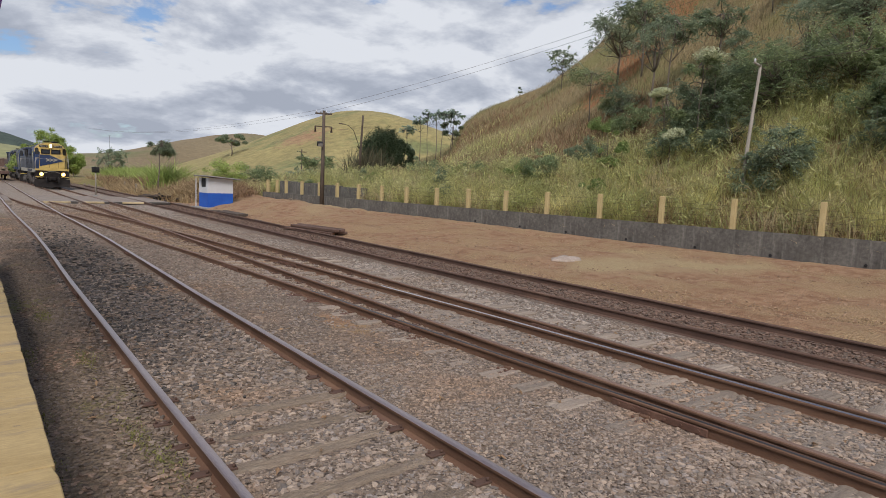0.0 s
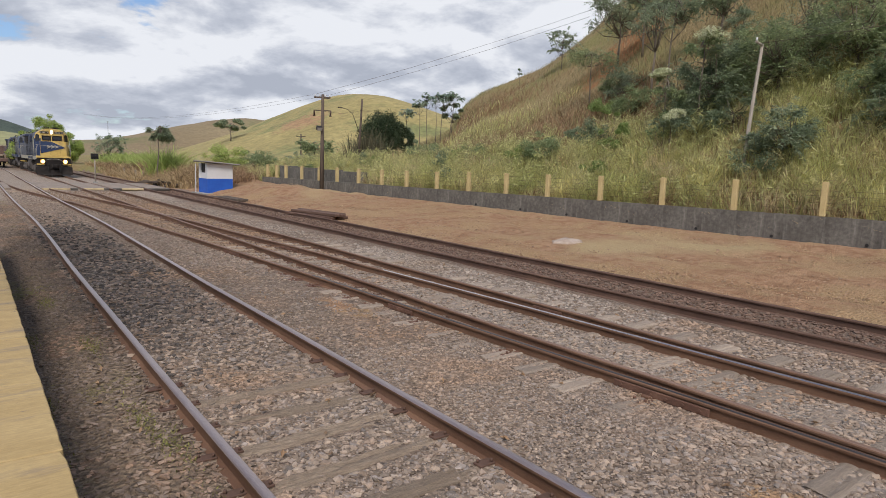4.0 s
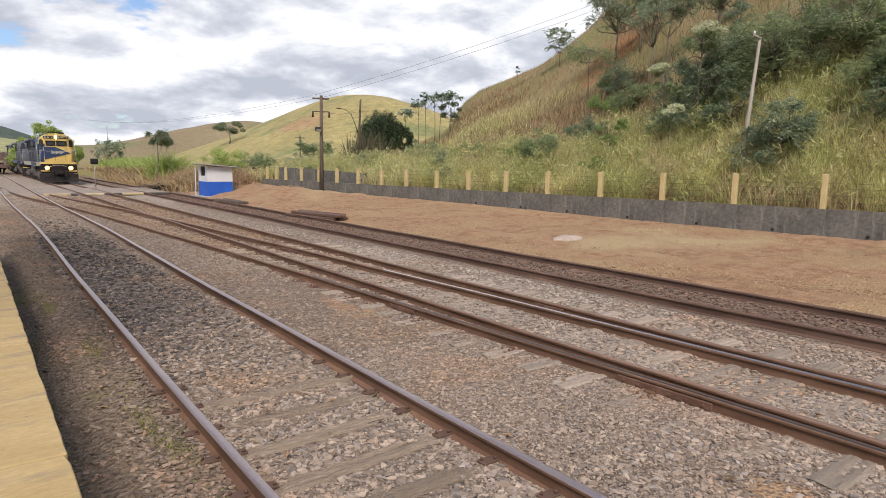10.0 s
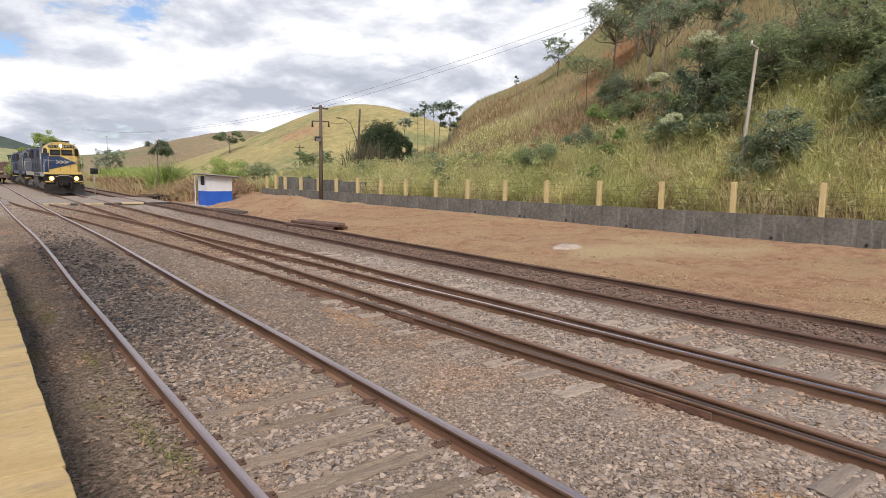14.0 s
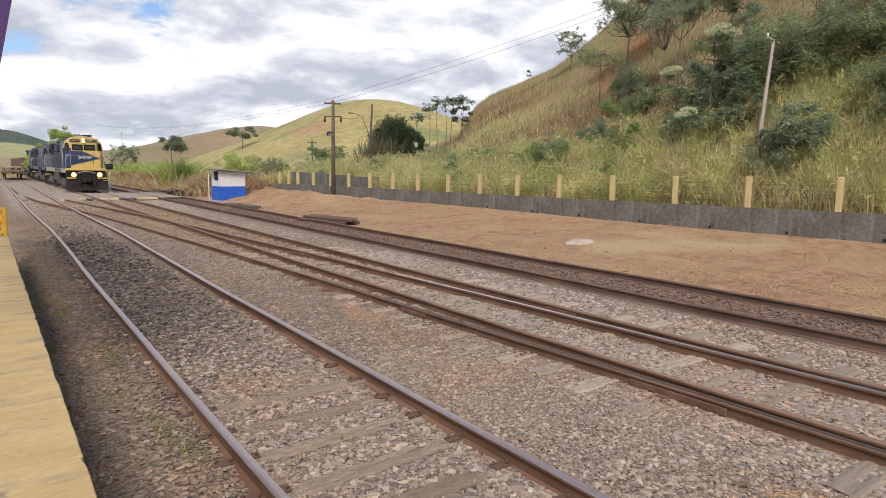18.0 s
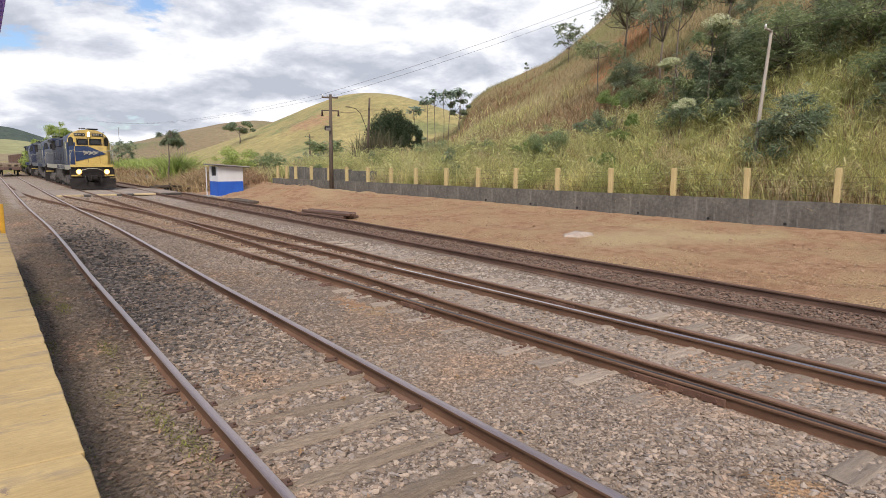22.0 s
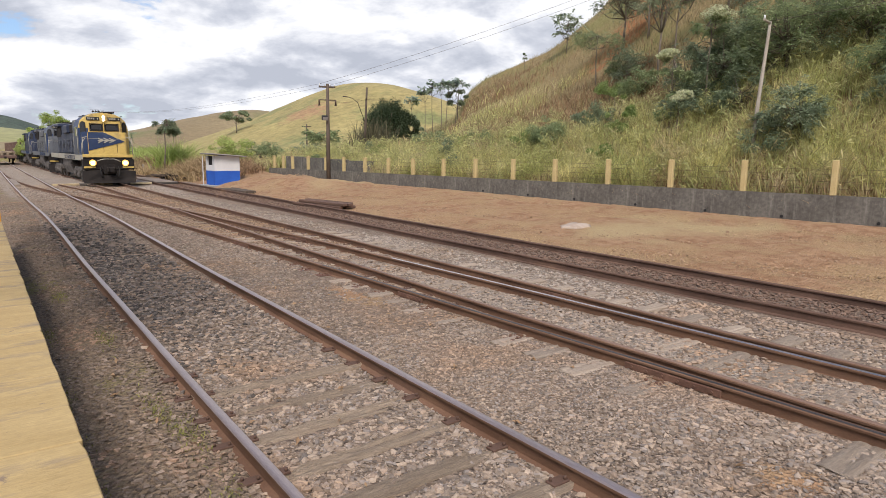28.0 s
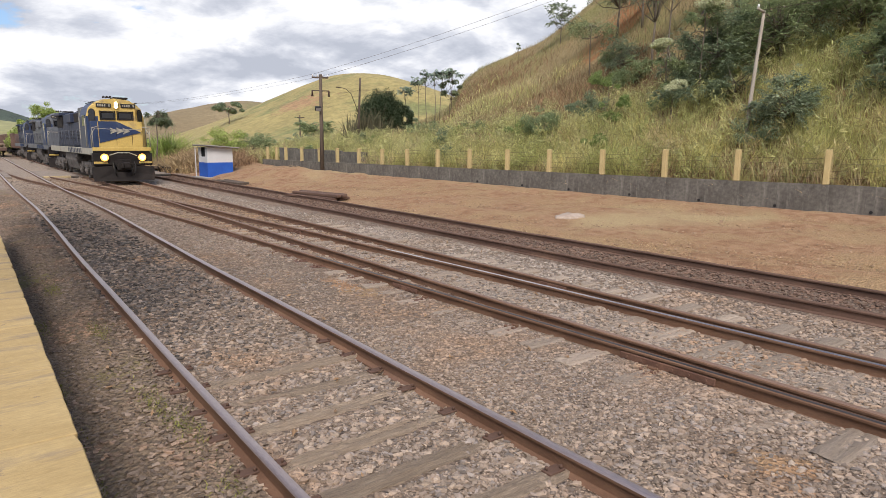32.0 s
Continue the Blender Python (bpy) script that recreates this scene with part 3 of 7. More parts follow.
M_HILL_Y = mat("sunlit_pasture", (0.335, 0.28, 0.11), (0.43, 0.355, 0.145), 0.05, 0.95, bump=0.8, fine=0.35, fine_amount=0.45, spot=(0.23, 0.24, 0.092), spot_scale=0.035, spot_at=0.52, depth=0.5, patch=(118, 266, 10, (0.40, 0.25, 0.13)))
M_HILL_B = mat("brown_pasture", (0.25, 0.19, 0.105), (0.30, 0.24, 0.135), 0.02, 0.95, bump=0.6, fine=0.4, fine_amount=0.32, spot=(0.18, 0.19, 0.075), spot_scale=0.014, spot_at=0.52, depth=0.7)
M_HILL_F = mat("distant_forest", (0.052, 0.078, 0.062), (0.095, 0.125, 0.09), 0.03, 0.95, bump=1.0, fine=0.12, fine_amount=0.45, depth=4)
M_HILL_P = mat("distant_pasture", (0.28, 0.285, 0.12), (0.34, 0.33, 0.16), 0.01, 0.95, bump=0.4, fine=0.15, fine_amount=0.3, depth=2)
HILL_XS = [40, 78, 96, 112, 129, 147, 158, 168, 176, 186, 200, 212, 230]
HILL_HS = [0, 3.0, 11.2, 18.6, 26.8, 34.0, 37.8, 38.2, 36.6, 33.6, 25, 15, 3]
far_hill("hill", HILL_XS, HILL_HS, 300, 130, M_HILL_Y, "yellow-green pasture hill with an eroded bare patch")
far_hill("hill", [20, 68, 80, 100, 127, 150, 165, 200, 260], [6, 12.3, 14.7, 19.4, 26.7, 30.3, 29, 20, 10], 430, 90, M_HILL_B, "brown dry pasture hill")
far_hill("hill", [-400, -120, -40, 0, 31, 47, 63, 98, 160, 400], [70, 62, 52, 42.5, 40, 34.5, 28, 17, 10, 6], 900, 250, M_HILL_F, "wooded distant hill")
far_hill("hill", [-300, -60, 0, 40, 100, 300], [24, 20, 17, 14, 9, 5], 520, 120, M_HILL_P, "low pale pasture rise")


# ---- platform, canopy, railing ----
def make_platform():
    plat = thing("platform", label="concrete station platform with a worn yellow painted edge", category="platform", kind="structure")
    part("platform_body", boxed((-5.12, 1.2, 0.02), (7.3, 30.2, 0.98), bevel=0.01), M_PLATFORM, plat)
    # yellow edge in cast lengths, a little uneven against one another
    y = -12.0
    rnd = random.Random(4)
    while y < 16.2:
        ln = min(1.22 + rnd.uniform(-0.05, 0.05), 16.25 - y)
        bm = bmesh.new()
        chips = [(-1.07 - abs(rnd.gauss(0, 0.004)) - (0.016 if rnd.random() < 0.08 else 0), y + (ln - 0.006) * q / 9) for q in range(10)]
        prism(bm, [(-1.95, y)] + chips + [(-1.95, y + ln - 0.006)], "z", 0.38, 0.55 + rnd.uniform(-0.003, 0.003))
        bmesh.ops.bevel(bm, geom=list(bm.edges), offset=0.006, segments=1, affect="EDGES")
        part("edge_slab", bm, M_YELLOW, plat)
        y += ln
    part("end_cap", boxed((-1.36, 16.5, 0.30), (0.60, 0.45, 0.44), bevel=0.08), M_YELLOW, plat)


make_platform()


def make_canopy():
    roof = thing("station_canopy", label="station platform canopy with a purple painted fascia", category="canopy", kind="structure")
    part("roof_sheet", boxed((-1.66, 11.9, 4.36), (1.3, 13.4, 0.06)), M_CEIL, roof)
    part("fascia", boxed((-1.11, 11.9, 4.18), (0.20, 13.4, 0.38), bevel=0.006), M_PURPLE, roof, "purple painted fascia board")
    part("end_fascia", boxed((-1.76, 18.6, 4.18), (1.1, 0.035, 0.38), bevel=0.006), M_PURPLE, roof)
    part("soffit", boxed((-1.76, 11.9, 4.02), (1.1, 13.2, 0.03)), M_CEIL, roof)
    for y in (7.0, 12.5, 18.0):
        part("rafter", boxed((-1.76, y, 4.18), (1.1, 0.12, 0.28)), M_CEIL, roof)
        part("column", rodded((-2.2, y, 0.5), (-2.2, y, 4.05), 0.05, seg=12), M_CEIL, roof)
    back = thing("station_building", label="plain rendered station building behind the platform", category="building", kind="structure")
    part("station_wall", boxed((-8.9, 2.0, 2.3), (0.3, 30, 4.6)), M_WHITE, back)


make_canopy()


def make_railing():
    r = thing("platform_railing", pose(-1.10, 16.9, 0.1), "orange-yellow steel railing at the platform end", "railing")
    for x in (0.0, -0.16, -0.55, -1.1, -1.65):
        part("post", boxed((x, 0, 0.52), (0.075, 0.075, 1.04), bevel=0.01), M_RAILING, r)
    for z in (0.48, 0.74, 1.0):
        part("rail", boxed((-0.85, 0.0, z), (1.75, 0.05, 0.06), bevel=0.008), M_RAILING, r)
    bm = bmesh.new()
    rod(bm, (0.02, 0.02, 0.1), (-0.10, 0.04, 1.04), 0.035, seg=8)
    part("brace", bm, M_RAILING, r)


make_railing()

# ---- tracks ----
RAIL_OUT = [(-0.066, -0.160), (0.066, -0.160), (0.066, -0.148), (0.012, -0.132), (0.010, -0.045), (0.034, -0.036), (0.036, -0.014), (0.032, -0.005), (0.020, -0.001),
            (0.004, 0.0), (-0.014, -0.0015), (-0.028, -0.0065), (-0.036, -0.016), (-0.034, -0.036), (-0.010, -0.045), (-0.012, -0.132), (-0.066, -0.148)]


def sweep(path, outline, top_faces, m_side, m_top, name, parent, label="", glint_end=1e3):
    """A rail: the outline carried along a line of (x, y, z) points that runs in y; its bright head stops where a
    painted sky glint ends, dull beyond.
    """
    n, P = len(outline), np.array(path)
    T = np.gradient(P[:, :2], axis=0)
    T /= np.linalg.norm(T, axis=1)[:, None]
    nx, ny = T[:, 1], -T[:, 0]
    V = np.zeros((len(P), n, 3))
    for i, (a, b) in enumerate(outline):
        V[:, i, 0], V[:, i, 1], V[:, i, 2] = P[:, 0] + nx * a, P[:, 1] + ny * a, P[:, 2] + b
    F, mi = [], []
    for k in range(len(P) - 1):
        for i in range(n):
            j = (i + 1) % n
            F.append((k * n + i, k * n + j, (k + 1) * n + j, (k + 1) * n + i))
            mi.append((1 if P[k, 1] < glint_end else 2) if i in top_faces else 0)
    me = raw_mesh(name, V.reshape(-1, 3), F, [m_side, m_top, M_HEAD_RUST], mi)
    bm = bmesh.new()
    bm.from_mesh(me)
    bmesh.ops.recalc_face_normals(bm, faces=bm.faces)
    bm.to_mesh(me)
    bm.free()
    ob = new(name, me)
    ob.parent = parent
    if label:
        ob["label"] = label
    return ob


def ys_of(a, b):
    return np.concatenate([np.linspace(a, 30, 70), np.linspace(30, b, 60)[1:]])


def make_sleeper_mesh(name, material, length=2.6, seed=3, wide=0.21):
    """A split, rounded timber: the top is a grid worn down along cracks and at the ragged edges."""
    rnd = random.Random(seed)
    nx, ny = 26, 6
    cracks = [(rnd.uniform(-0.07, 0.07), rnd.uniform(-0.4, 0.4) * length, rnd.uniform(0.15, 0.45) * length) for _ in range(4)]
    bm = bmesh.new()
    rows = []
    for i in range(nx + 1):
        x = (i / nx - 0.5) * length
        e0, e1 = rnd.uniform(-0.022, 0.006), rnd.uniform(-0.022, 0.006)
        row = [bm.verts.new((x, -wide / 2 - e0, -0.16))]
        for j in range(ny + 1):
            f = j / ny
            y = -wide / 2 - e0 + f * (wide + e0 + e1)
            z = -0.018 * abs(2 * f - 1) ** 6 + rnd.uniform(-0.002, 0.002)
            for cy, cx, cl in cracks:
                if abs(y - cy) < 0.02 and abs(x - cx) < cl:
                    z -= 0.012
            row.append(bm.verts.new((x + rnd.uniform(-0.01, 0.01), y, z)))
        row.append(bm.verts.new((x, wide / 2 + e1, -0.16)))
        rows.append(row)
    for r0, r1 in zip(rows, rows[1:]):
        for j in range(len(r0) - 1):
            bm.faces.new((r0[j], r1[j], r1[j + 1], r0[j + 1]))
    bm.faces.new(rows[0])
    bm.faces.new(rows[-1][::-1])
    bmesh.ops.recalc_face_normals(bm, faces=bm.faces)
    me = bpy.data.meshes.new(name)
    bm.to_mesh(me)
    bm.free()
    me.materials.append(material)
    return me


SLEEPER, SLEEPER_GREY = [make_sleeper_mesh("sleeper", M_SLEEPER, seed=k) for k in (3, 4, 5, 6)], [make_sleeper_mesh("sleeper", M_SLEEPER_GREY)]
SLEEPER_LONG = [make_sleeper_mesh("sleeper", M_SLEEPER_GREY, 3.3, k, 0.27) for k in (7, 8, 9)]


M_RUST_DARK = mat("dark_brown_rail_rust", (0.105, 0.060, 0.043), (0.17, 0.102, 0.073), 5, 0.85, 0.0, 0.3, 110, 0.3, spot=(0.24, 0.145, 0.095), spot_scale=2.0, spot_at=0.6, stretch=(1, 0.25, 1))
M_GREASE = mat("greasy_dark_blade_steel", (0.045, 0.040, 0.038), (0.085, 0.075, 0.07), 3, 0.38, 0.4, 0.15, 140, 0.3, spot=(0.16, 0.11, 0.085), spot_scale=1.2, spot_at=0.56, stretch=(1, 0.12, 1))
M_PLATE = mat("dirty_rusted_plate", (0.135, 0.070, 0.048), (0.21, 0.115, 0.078), 6, 0.85, 0.0, 0.3, 60)


def bolt_mesh():
    bm = boxed((0, 0, 0.012), (0.09, 0.15, 0.018), bevel=0.003)
    for sx in (-0.02, 0.02):
        rod(bm, (sx, 0.05 * (1 if sx > 0 else -1), 0.02), (sx, 0.05 * (1 if sx > 0 else -1), 0.045), 0.012, seg=6)
    me = bpy.data.meshes.new("rail_clip")
    bm.to_mesh(me)
    bm.free()
    me.materials.append(M_RUST_DARK)
    return me


CLIP = bolt_mesh()


def make_track(label, centre, gauge, y0, y1, m_side, m_top, sleepers, bright=None, sides=(-1, 1), tilt=0.0, dull=None, worn=(7, 8, 9, 10), glint_end=1e3):
    t = thing("railway_track", label=label, category="railway track", kind="structure")
    ys = ys_of(y0, y1)
    for sgn in sides:
        path = np.stack([centre(ys) + sgn * gauge / 2, ys, 0.004 * np.sin(ys * 0.9 + sgn)], -1)
        sweep(path, RAIL_OUT, worn if bright else (), m_side, dull if dull and sgn < 0 else bright or m_top, "rail", t, glint_end=glint_end)
    rnd = random.Random(len(label))
    for y, z, mesh in sleepers:
        ob = new("sleeper", mesh)
        ob.parent = t
        ob.matrix_basis = pose(float(centre(np.array(y))) + rnd.uniform(-0.06, 0.06), y, z, 0, rnd.uniform(-0.4, 0.4), rnd.uniform(-2.2, 2.2) + tilt)
        if z > -0.2 and y < 12 or 12 < y < 44 and gauge == 1.52 and m_side is M_RUST:
            for sgn in sides:
                for o in (-0.1, 0.1) if y < 12 else (-0.1,):
                    c = new("rail_clip", CLIP)
                    c.parent = t
                    c.matrix_basis = pose(float(centre(np.array(y))) + sgn * gauge / 2 + o, y, max(z, -0.13) - 0.012, 0, 0, 90 if o > 0 else -90)
    return t


def sleeper_rows(a, b, step, shown, mesh, low=-0.215, high=-0.140):
    rnd = random.Random(int(a * 10 + step * 100))
    out, y = [], a
    while y < b:
        out.append((y + rnd.uniform(-0.05, 0.05), high + rnd.uniform(-0.012, 0.01) if shown(y, rnd) else low, mesh[len(out) % len(mesh)]))
        y += step
    return out


make_track("platform track with bright worn rail heads on ballast", centre_a, 1.72, -8, 140, M_RUST, M_HEAD,
           sleeper_rows(2.2, 60, 0.60, lambda y, r: y < 6.4, SLEEPER, high=-0.134), bright=M_HEAD, worn=(6, 7, 8, 9, 10, 11))
make_track("straight yard track with worn steel rails on timber sleepers", centre_c, 1.52, -8, 140, M_RUST, M_HEAD_RUST,
           sleeper_rows(-2, 50, 0.62, lambda y, r: (y < 10 and r.random() < 0.9) or 10 < y < 16 and r.random() < 0.6, SLEEPER_LONG, high=-0.117), bright=M_HEAD_RUST)
# right rail: narrow bright strip placed as a sky glint, near stretch only
make_track("curved crossover track joining two yard tracks", soft_b, 1.52, -8, 66, M_RUST, M_HEAD,
           sleeper_rows(14, 48, 0.62, lambda y, r: r.random() < 0.6, SLEEPER, high=-0.122), bright=M_HEAD_BRIGHT, tilt=4, dull=M_GREASE, worn=(9, 10), glint_end=10.5)
make_track("little-used siding with dark rusty rails", centre_d, 1.52, -8, 140, M_RUST_DARK, M_RUST_DARK,
           sleeper_rows(-2, 60, 0.62, lambda y, r: False, SLEEPER_GREY), bright=M_RUST_DARK)


def make_joint(x, y, length, turn=0.0):
    """Fishplates with their bolts at a rail joint."""
    j = thing("rail_joint", pose(x, y, 0, 0, 0, turn), "rusty bolted fishplate on a rail joint", "rail joint", group="rail joints")
    part("fishplate", boxed((-0.03, 0, -0.088), (0.026, length, 0.075), bevel=0.006), M_PLATE, j)
    part("fishplate", boxed((0.03, 0, -0.088), (0.026, length, 0.075), bevel=0.006), M_PLATE, j)
    n = 6
    for i in range(n):
        yy = (i + 0.5) / n * length - length / 2
        part("bolt", rodded((-0.056, yy, -0.088), (-0.03, yy, -0.088), 0.017, seg=6), M_PLATE, j)
    part("tie_plate", boxed((-0.03, 0.1, -0.166), (0.34, 0.42, 0.02), bevel=0.004), M_RUST, j)


make_joint(float(soft_b(np.array(3.5))) - 0.76, 3.5, 1.05, 2)
make_joint(float(soft_b(np.array(7.9))) - 0.76, 7.9, 0.62, 3)
make_joint(5.74, 6.7, 0.6)
make_joint(float(centre_a(np.array(12.5))) - 0.86, 12.5, 0.6)
make_joint(float(centre_a(np.array(18.0))) + 0.86, 18.0, 0.6)
make_joint(float(soft_b(np.array(14.6))) - 0.76, 14.6, 0.9, 4)
make_joint(float(soft_b(np.array(14.8))) + 0.76, 14.8, 0.9, 4)


def make_chairs():
    """Stained slide plates on the timber ends of the turnout, a pair of bolts on each."""
    rnd = random.Random(21)
    y = -0.7
    while y < 13:
        y += 0.62
        if rnd.random() < 0.4:
            continue
        x = float(soft_b(np.array(y))) - 0.76
        c = thing("rail_chair", pose(x, y + rnd.uniform(-0.04, 0.04), -0.133, 0, 0, rnd.uniform(-4, 4)), "rusty slide plate on a turnout timber", "rail chair", group="turnout chairs")
        part("plate", boxed((-0.13, 0, 0.0), (0.30 + rnd.uniform(-0.04, 0.04), 0.20, 0.016), bevel=0.004), M_PLATE, c)
        for dy in (-0.06, 0.06):
            part("bolt", rodded((-0.19, dy, 0.008), (-0.19, dy, 0.034), 0.016, seg=6), M_PLATE, c)
        part("clamp", boxed((-0.085, 0, 0.02), (0.05, 0.09, 0.03), bevel=0.006), M_RUST, c)


make_chairs()


# ---- level crossing ----
M_SLAB = mat("dirty_crossing_slab", (0.25, 0.205, 0.165), (0.36, 0.30, 0.245), 1.5, 0.92, bump=0.4, fine=30, spot=(0.33, 0.26, 0.19), spot_at=0.52)
M_KERB_Y = mat("faded_yellow_kerb", (0.52, 0.40, 0.22), (0.62, 0.49, 0.29), 1.6, 0.9, bump=0.3, fine=30, spot=(0.33, 0.26, 0.18), spot_at=0.55)
M_KERB_B = mat("faded_black_kerb", (0.07, 0.063, 0.055), (0.12, 0.105, 0.09), 1.6, 0.9, bump=0.3, fine=30, spot=(0.2, 0.17, 0.14), spot_at=0.58)


def make_crossing():
    c = thing("level_crossing", label="concrete level crossing with yellow and black painted edge", category="level crossing", kind="structure")
    for x0, x1 in ((2.02, 3.95), (4.20, 5.62), (5.86, 7.65), (7.98, 9.25), (0.30, 0.62)):
        for k in range(4):
            part("slab", boxed(((x0 + x1) / 2, 45.2 + k * 2.0, -0.075), (x1 - x0, 1.97, 0.15), bevel=0.015), M_SLAB, c)
    for x0, x1, m in ((2.15, 3.55, M_KERB_Y), (3.56, 3.95, M_KERB_B), (4.25, 5.35, M_KERB_Y), (5.36, 5.62, M_KERB_B), (5.9, 6.35, M_KERB_B), (6.36, 7.62, M_KERB_Y), (8.0, 9.2, M_KERB_B)):
        part("painted_edge", boxed(((x0 + x1) / 2, 44.0, -0.06), (x1 - x0, 0.42, 0.12), bevel=0.02), m, c)


make_crossing()

# ---- boundary wall ----
POST_U = [40.0, 38.8, 37.6, 35.7, 33.7, 31.8, 29.7, 27.6, 25.5, 23.2, 21.0, 18.7, 16.4, 13.8, 11.2, 8.6, 5.9, 3.2, 0.5, -2.2]
WALL_TURN = math.degrees(math.atan2(WALL_U[1], WALL_U[0])) - 90


def make_wall():
    w = thing("boundary_wall", label="low dark-stained concrete boundary wall with yellow posts on top", category="wall", kind="structure")
    us = [40.6] + [(POST_U[i] + POST_U[i + 1]) / 2 for i in range(3, len(POST_U) - 1)] + [-6.0]
    rnd = random.Random(8)
    for a, b in zip(us[:-1], us[1:]):
        c = on_wall((a + b) / 2, 0.09, 0.30)
        ob = part("wall_panel", boxed((0, 0, 0), (0.18, a - b - 0.004, 1.20 + rnd.uniform(-0.006, 0.006))), M_WALL, w)
        ob.matrix_basis = pose(c.x, c.y, c.z, 0, 0, WALL_TURN)
    for i, u in enumerate(POST_U):
        c = on_wall(u, 0.09, 0)
        top = 1.75 + 0.012 * max(0, 25 - u)
        bm = boxed((0, 0, (0.9 + top) / 2), (0.17, 0.17, top - 0.9), bevel=0.015)
        ob = part("post", bm, M_POST, w)
        ob.matrix_basis = pose(c.x, c.y, 0, rnd.uniform(-0.7, 0.7), rnd.uniform(-0.7, 0.7), WALL_TURN)
    for u in (4.6, 7.27, 9.79, 12.5, 15.28, 17.73, 20.4):
        foot = on_wall(u, -0.3)
        c = on_wall(u, -0.004, float(ground_z(foot.x, foot.y)) + 0.07)
        # black plug drawn for the shade inside the drain
        ob = part("drain_hole", rodded((-0.03, 0, 0), (0.04, 0, 0), 0.048, seg=10), M_BLACK, w)
        ob.matrix_basis = pose(c.x, c.y, c.z, 0, 0, WALL_TURN)
    # strands of wire between the posts
    bm = bmesh.new()
    for z in (1.1, 1.32, 1.54, 1.7):
        for a, b in zip(POST_U[6:-1], POST_U[7:]):
            rod(bm, on_wall(a, 0.09, z), on_wall(b, 0.09, z), 0.004, seg=3, cap=False)
    part("fence_wire", bm, M_POLE, w)
    # taller rear wall at the far end
    r = thing("rear_wall", label="dark concrete wall behind the fence posts", category="wall", kind="structure")
    for a, b in ((40.4, 38.2), (38.2, 35.6), (35.6, 33.0), (33.0, 30.5)):
        c = on_wall((a + b) / 2, 1.3, 0.75)
        ob = part("wall_panel", boxed((0, 0, 0), (0.15, a - b - 0.01, 1.9 - (40.4 - a) * 0.05), bevel=0.01), M_WALL, r)
        ob.matrix_basis = pose(c.x, c.y, c.z, 0, 0, WALL_TURN)


make_wall()


# ---- hut ----
def make_hut():
    h = thing("guard_hut", pose(10.12, 38.9, -0.02, 0, 0, 4), "small hut, white above and blue below, with a flat sloping roof", "hut")
    W, D, Z = 1.56, 1.40, 1.76
    zb = 0.86
    for nm, m, z0, z1 in (("lower_wall", M_BLUE, 0.0, zb), ("upper_wall", M_WHITE, zb, None)):
        top = z1 if z1 else Z
        part(nm, boxed((W / 2, 0.06, (z0 + top) / 2), (W, 0.12, top - z0)), m, h)
        part(nm, boxed((W / 2, D - 0.06, (z0 + top) / 2), (W, 0.12, top - z0)), m, h)
        part(nm, boxed((W - 0.06, D / 2, (z0 + top) / 2), (0.12, D - 0.25, top - z0)), m, h)
        if z1:
            part(nm, boxed((0.06, D / 2, (z0 + top) / 2), (0.12, D - 0.25, top - z0)), m, h)
    for y0, y1, z0, z1 in ((0.12, 0.32, zb, Z), (1.12, D - 0.12, zb, Z), (0.32, 1.12, zb, 1.2)):
        part("upper_wall", boxed((0.06, (y0 + y1) / 2, (z0 + z1) / 2), (0.12, y1 - y0, z1 - z0)), M_WHITE, h)
    # black panel fills the gap as the shade of the interior
    part("window_opening", boxed((0.09, 0.72, 1.48), (0.03, 0.80, 0.56)), M_BLACK, h, "unglazed window opening, its inner shade a black panel")
    part("corner_post", boxed((-0.16, D + 0.1, 0.86), (0.045, 0.045, 1.72)), M_WHITE, h)
    bm = bmesh.new()
    wave = [(-0.29 + k * (D + 0.5) / 48, 0.022 * math.sin(k * math.pi / 2)) for k in range(49)]
    prism(bm, [(a, b + 0.02) for a, b in wave] + [(a, b - 0.01) for a, b in wave[::-1]], "x", -0.27, W + 0.35)
    ro = part("roof", bm, M_SHEET, h, "thin weathered sheet roof")
    ro.matrix_basis = pose(0, 0, 1.86, 0, 4.2, 0)
    part("floor_slab", boxed((W / 2, D / 2, -0.04), (W + 0.7, D + 0.7, 0.08), bevel=0.02), M_PLATFORM, h)


make_hut()


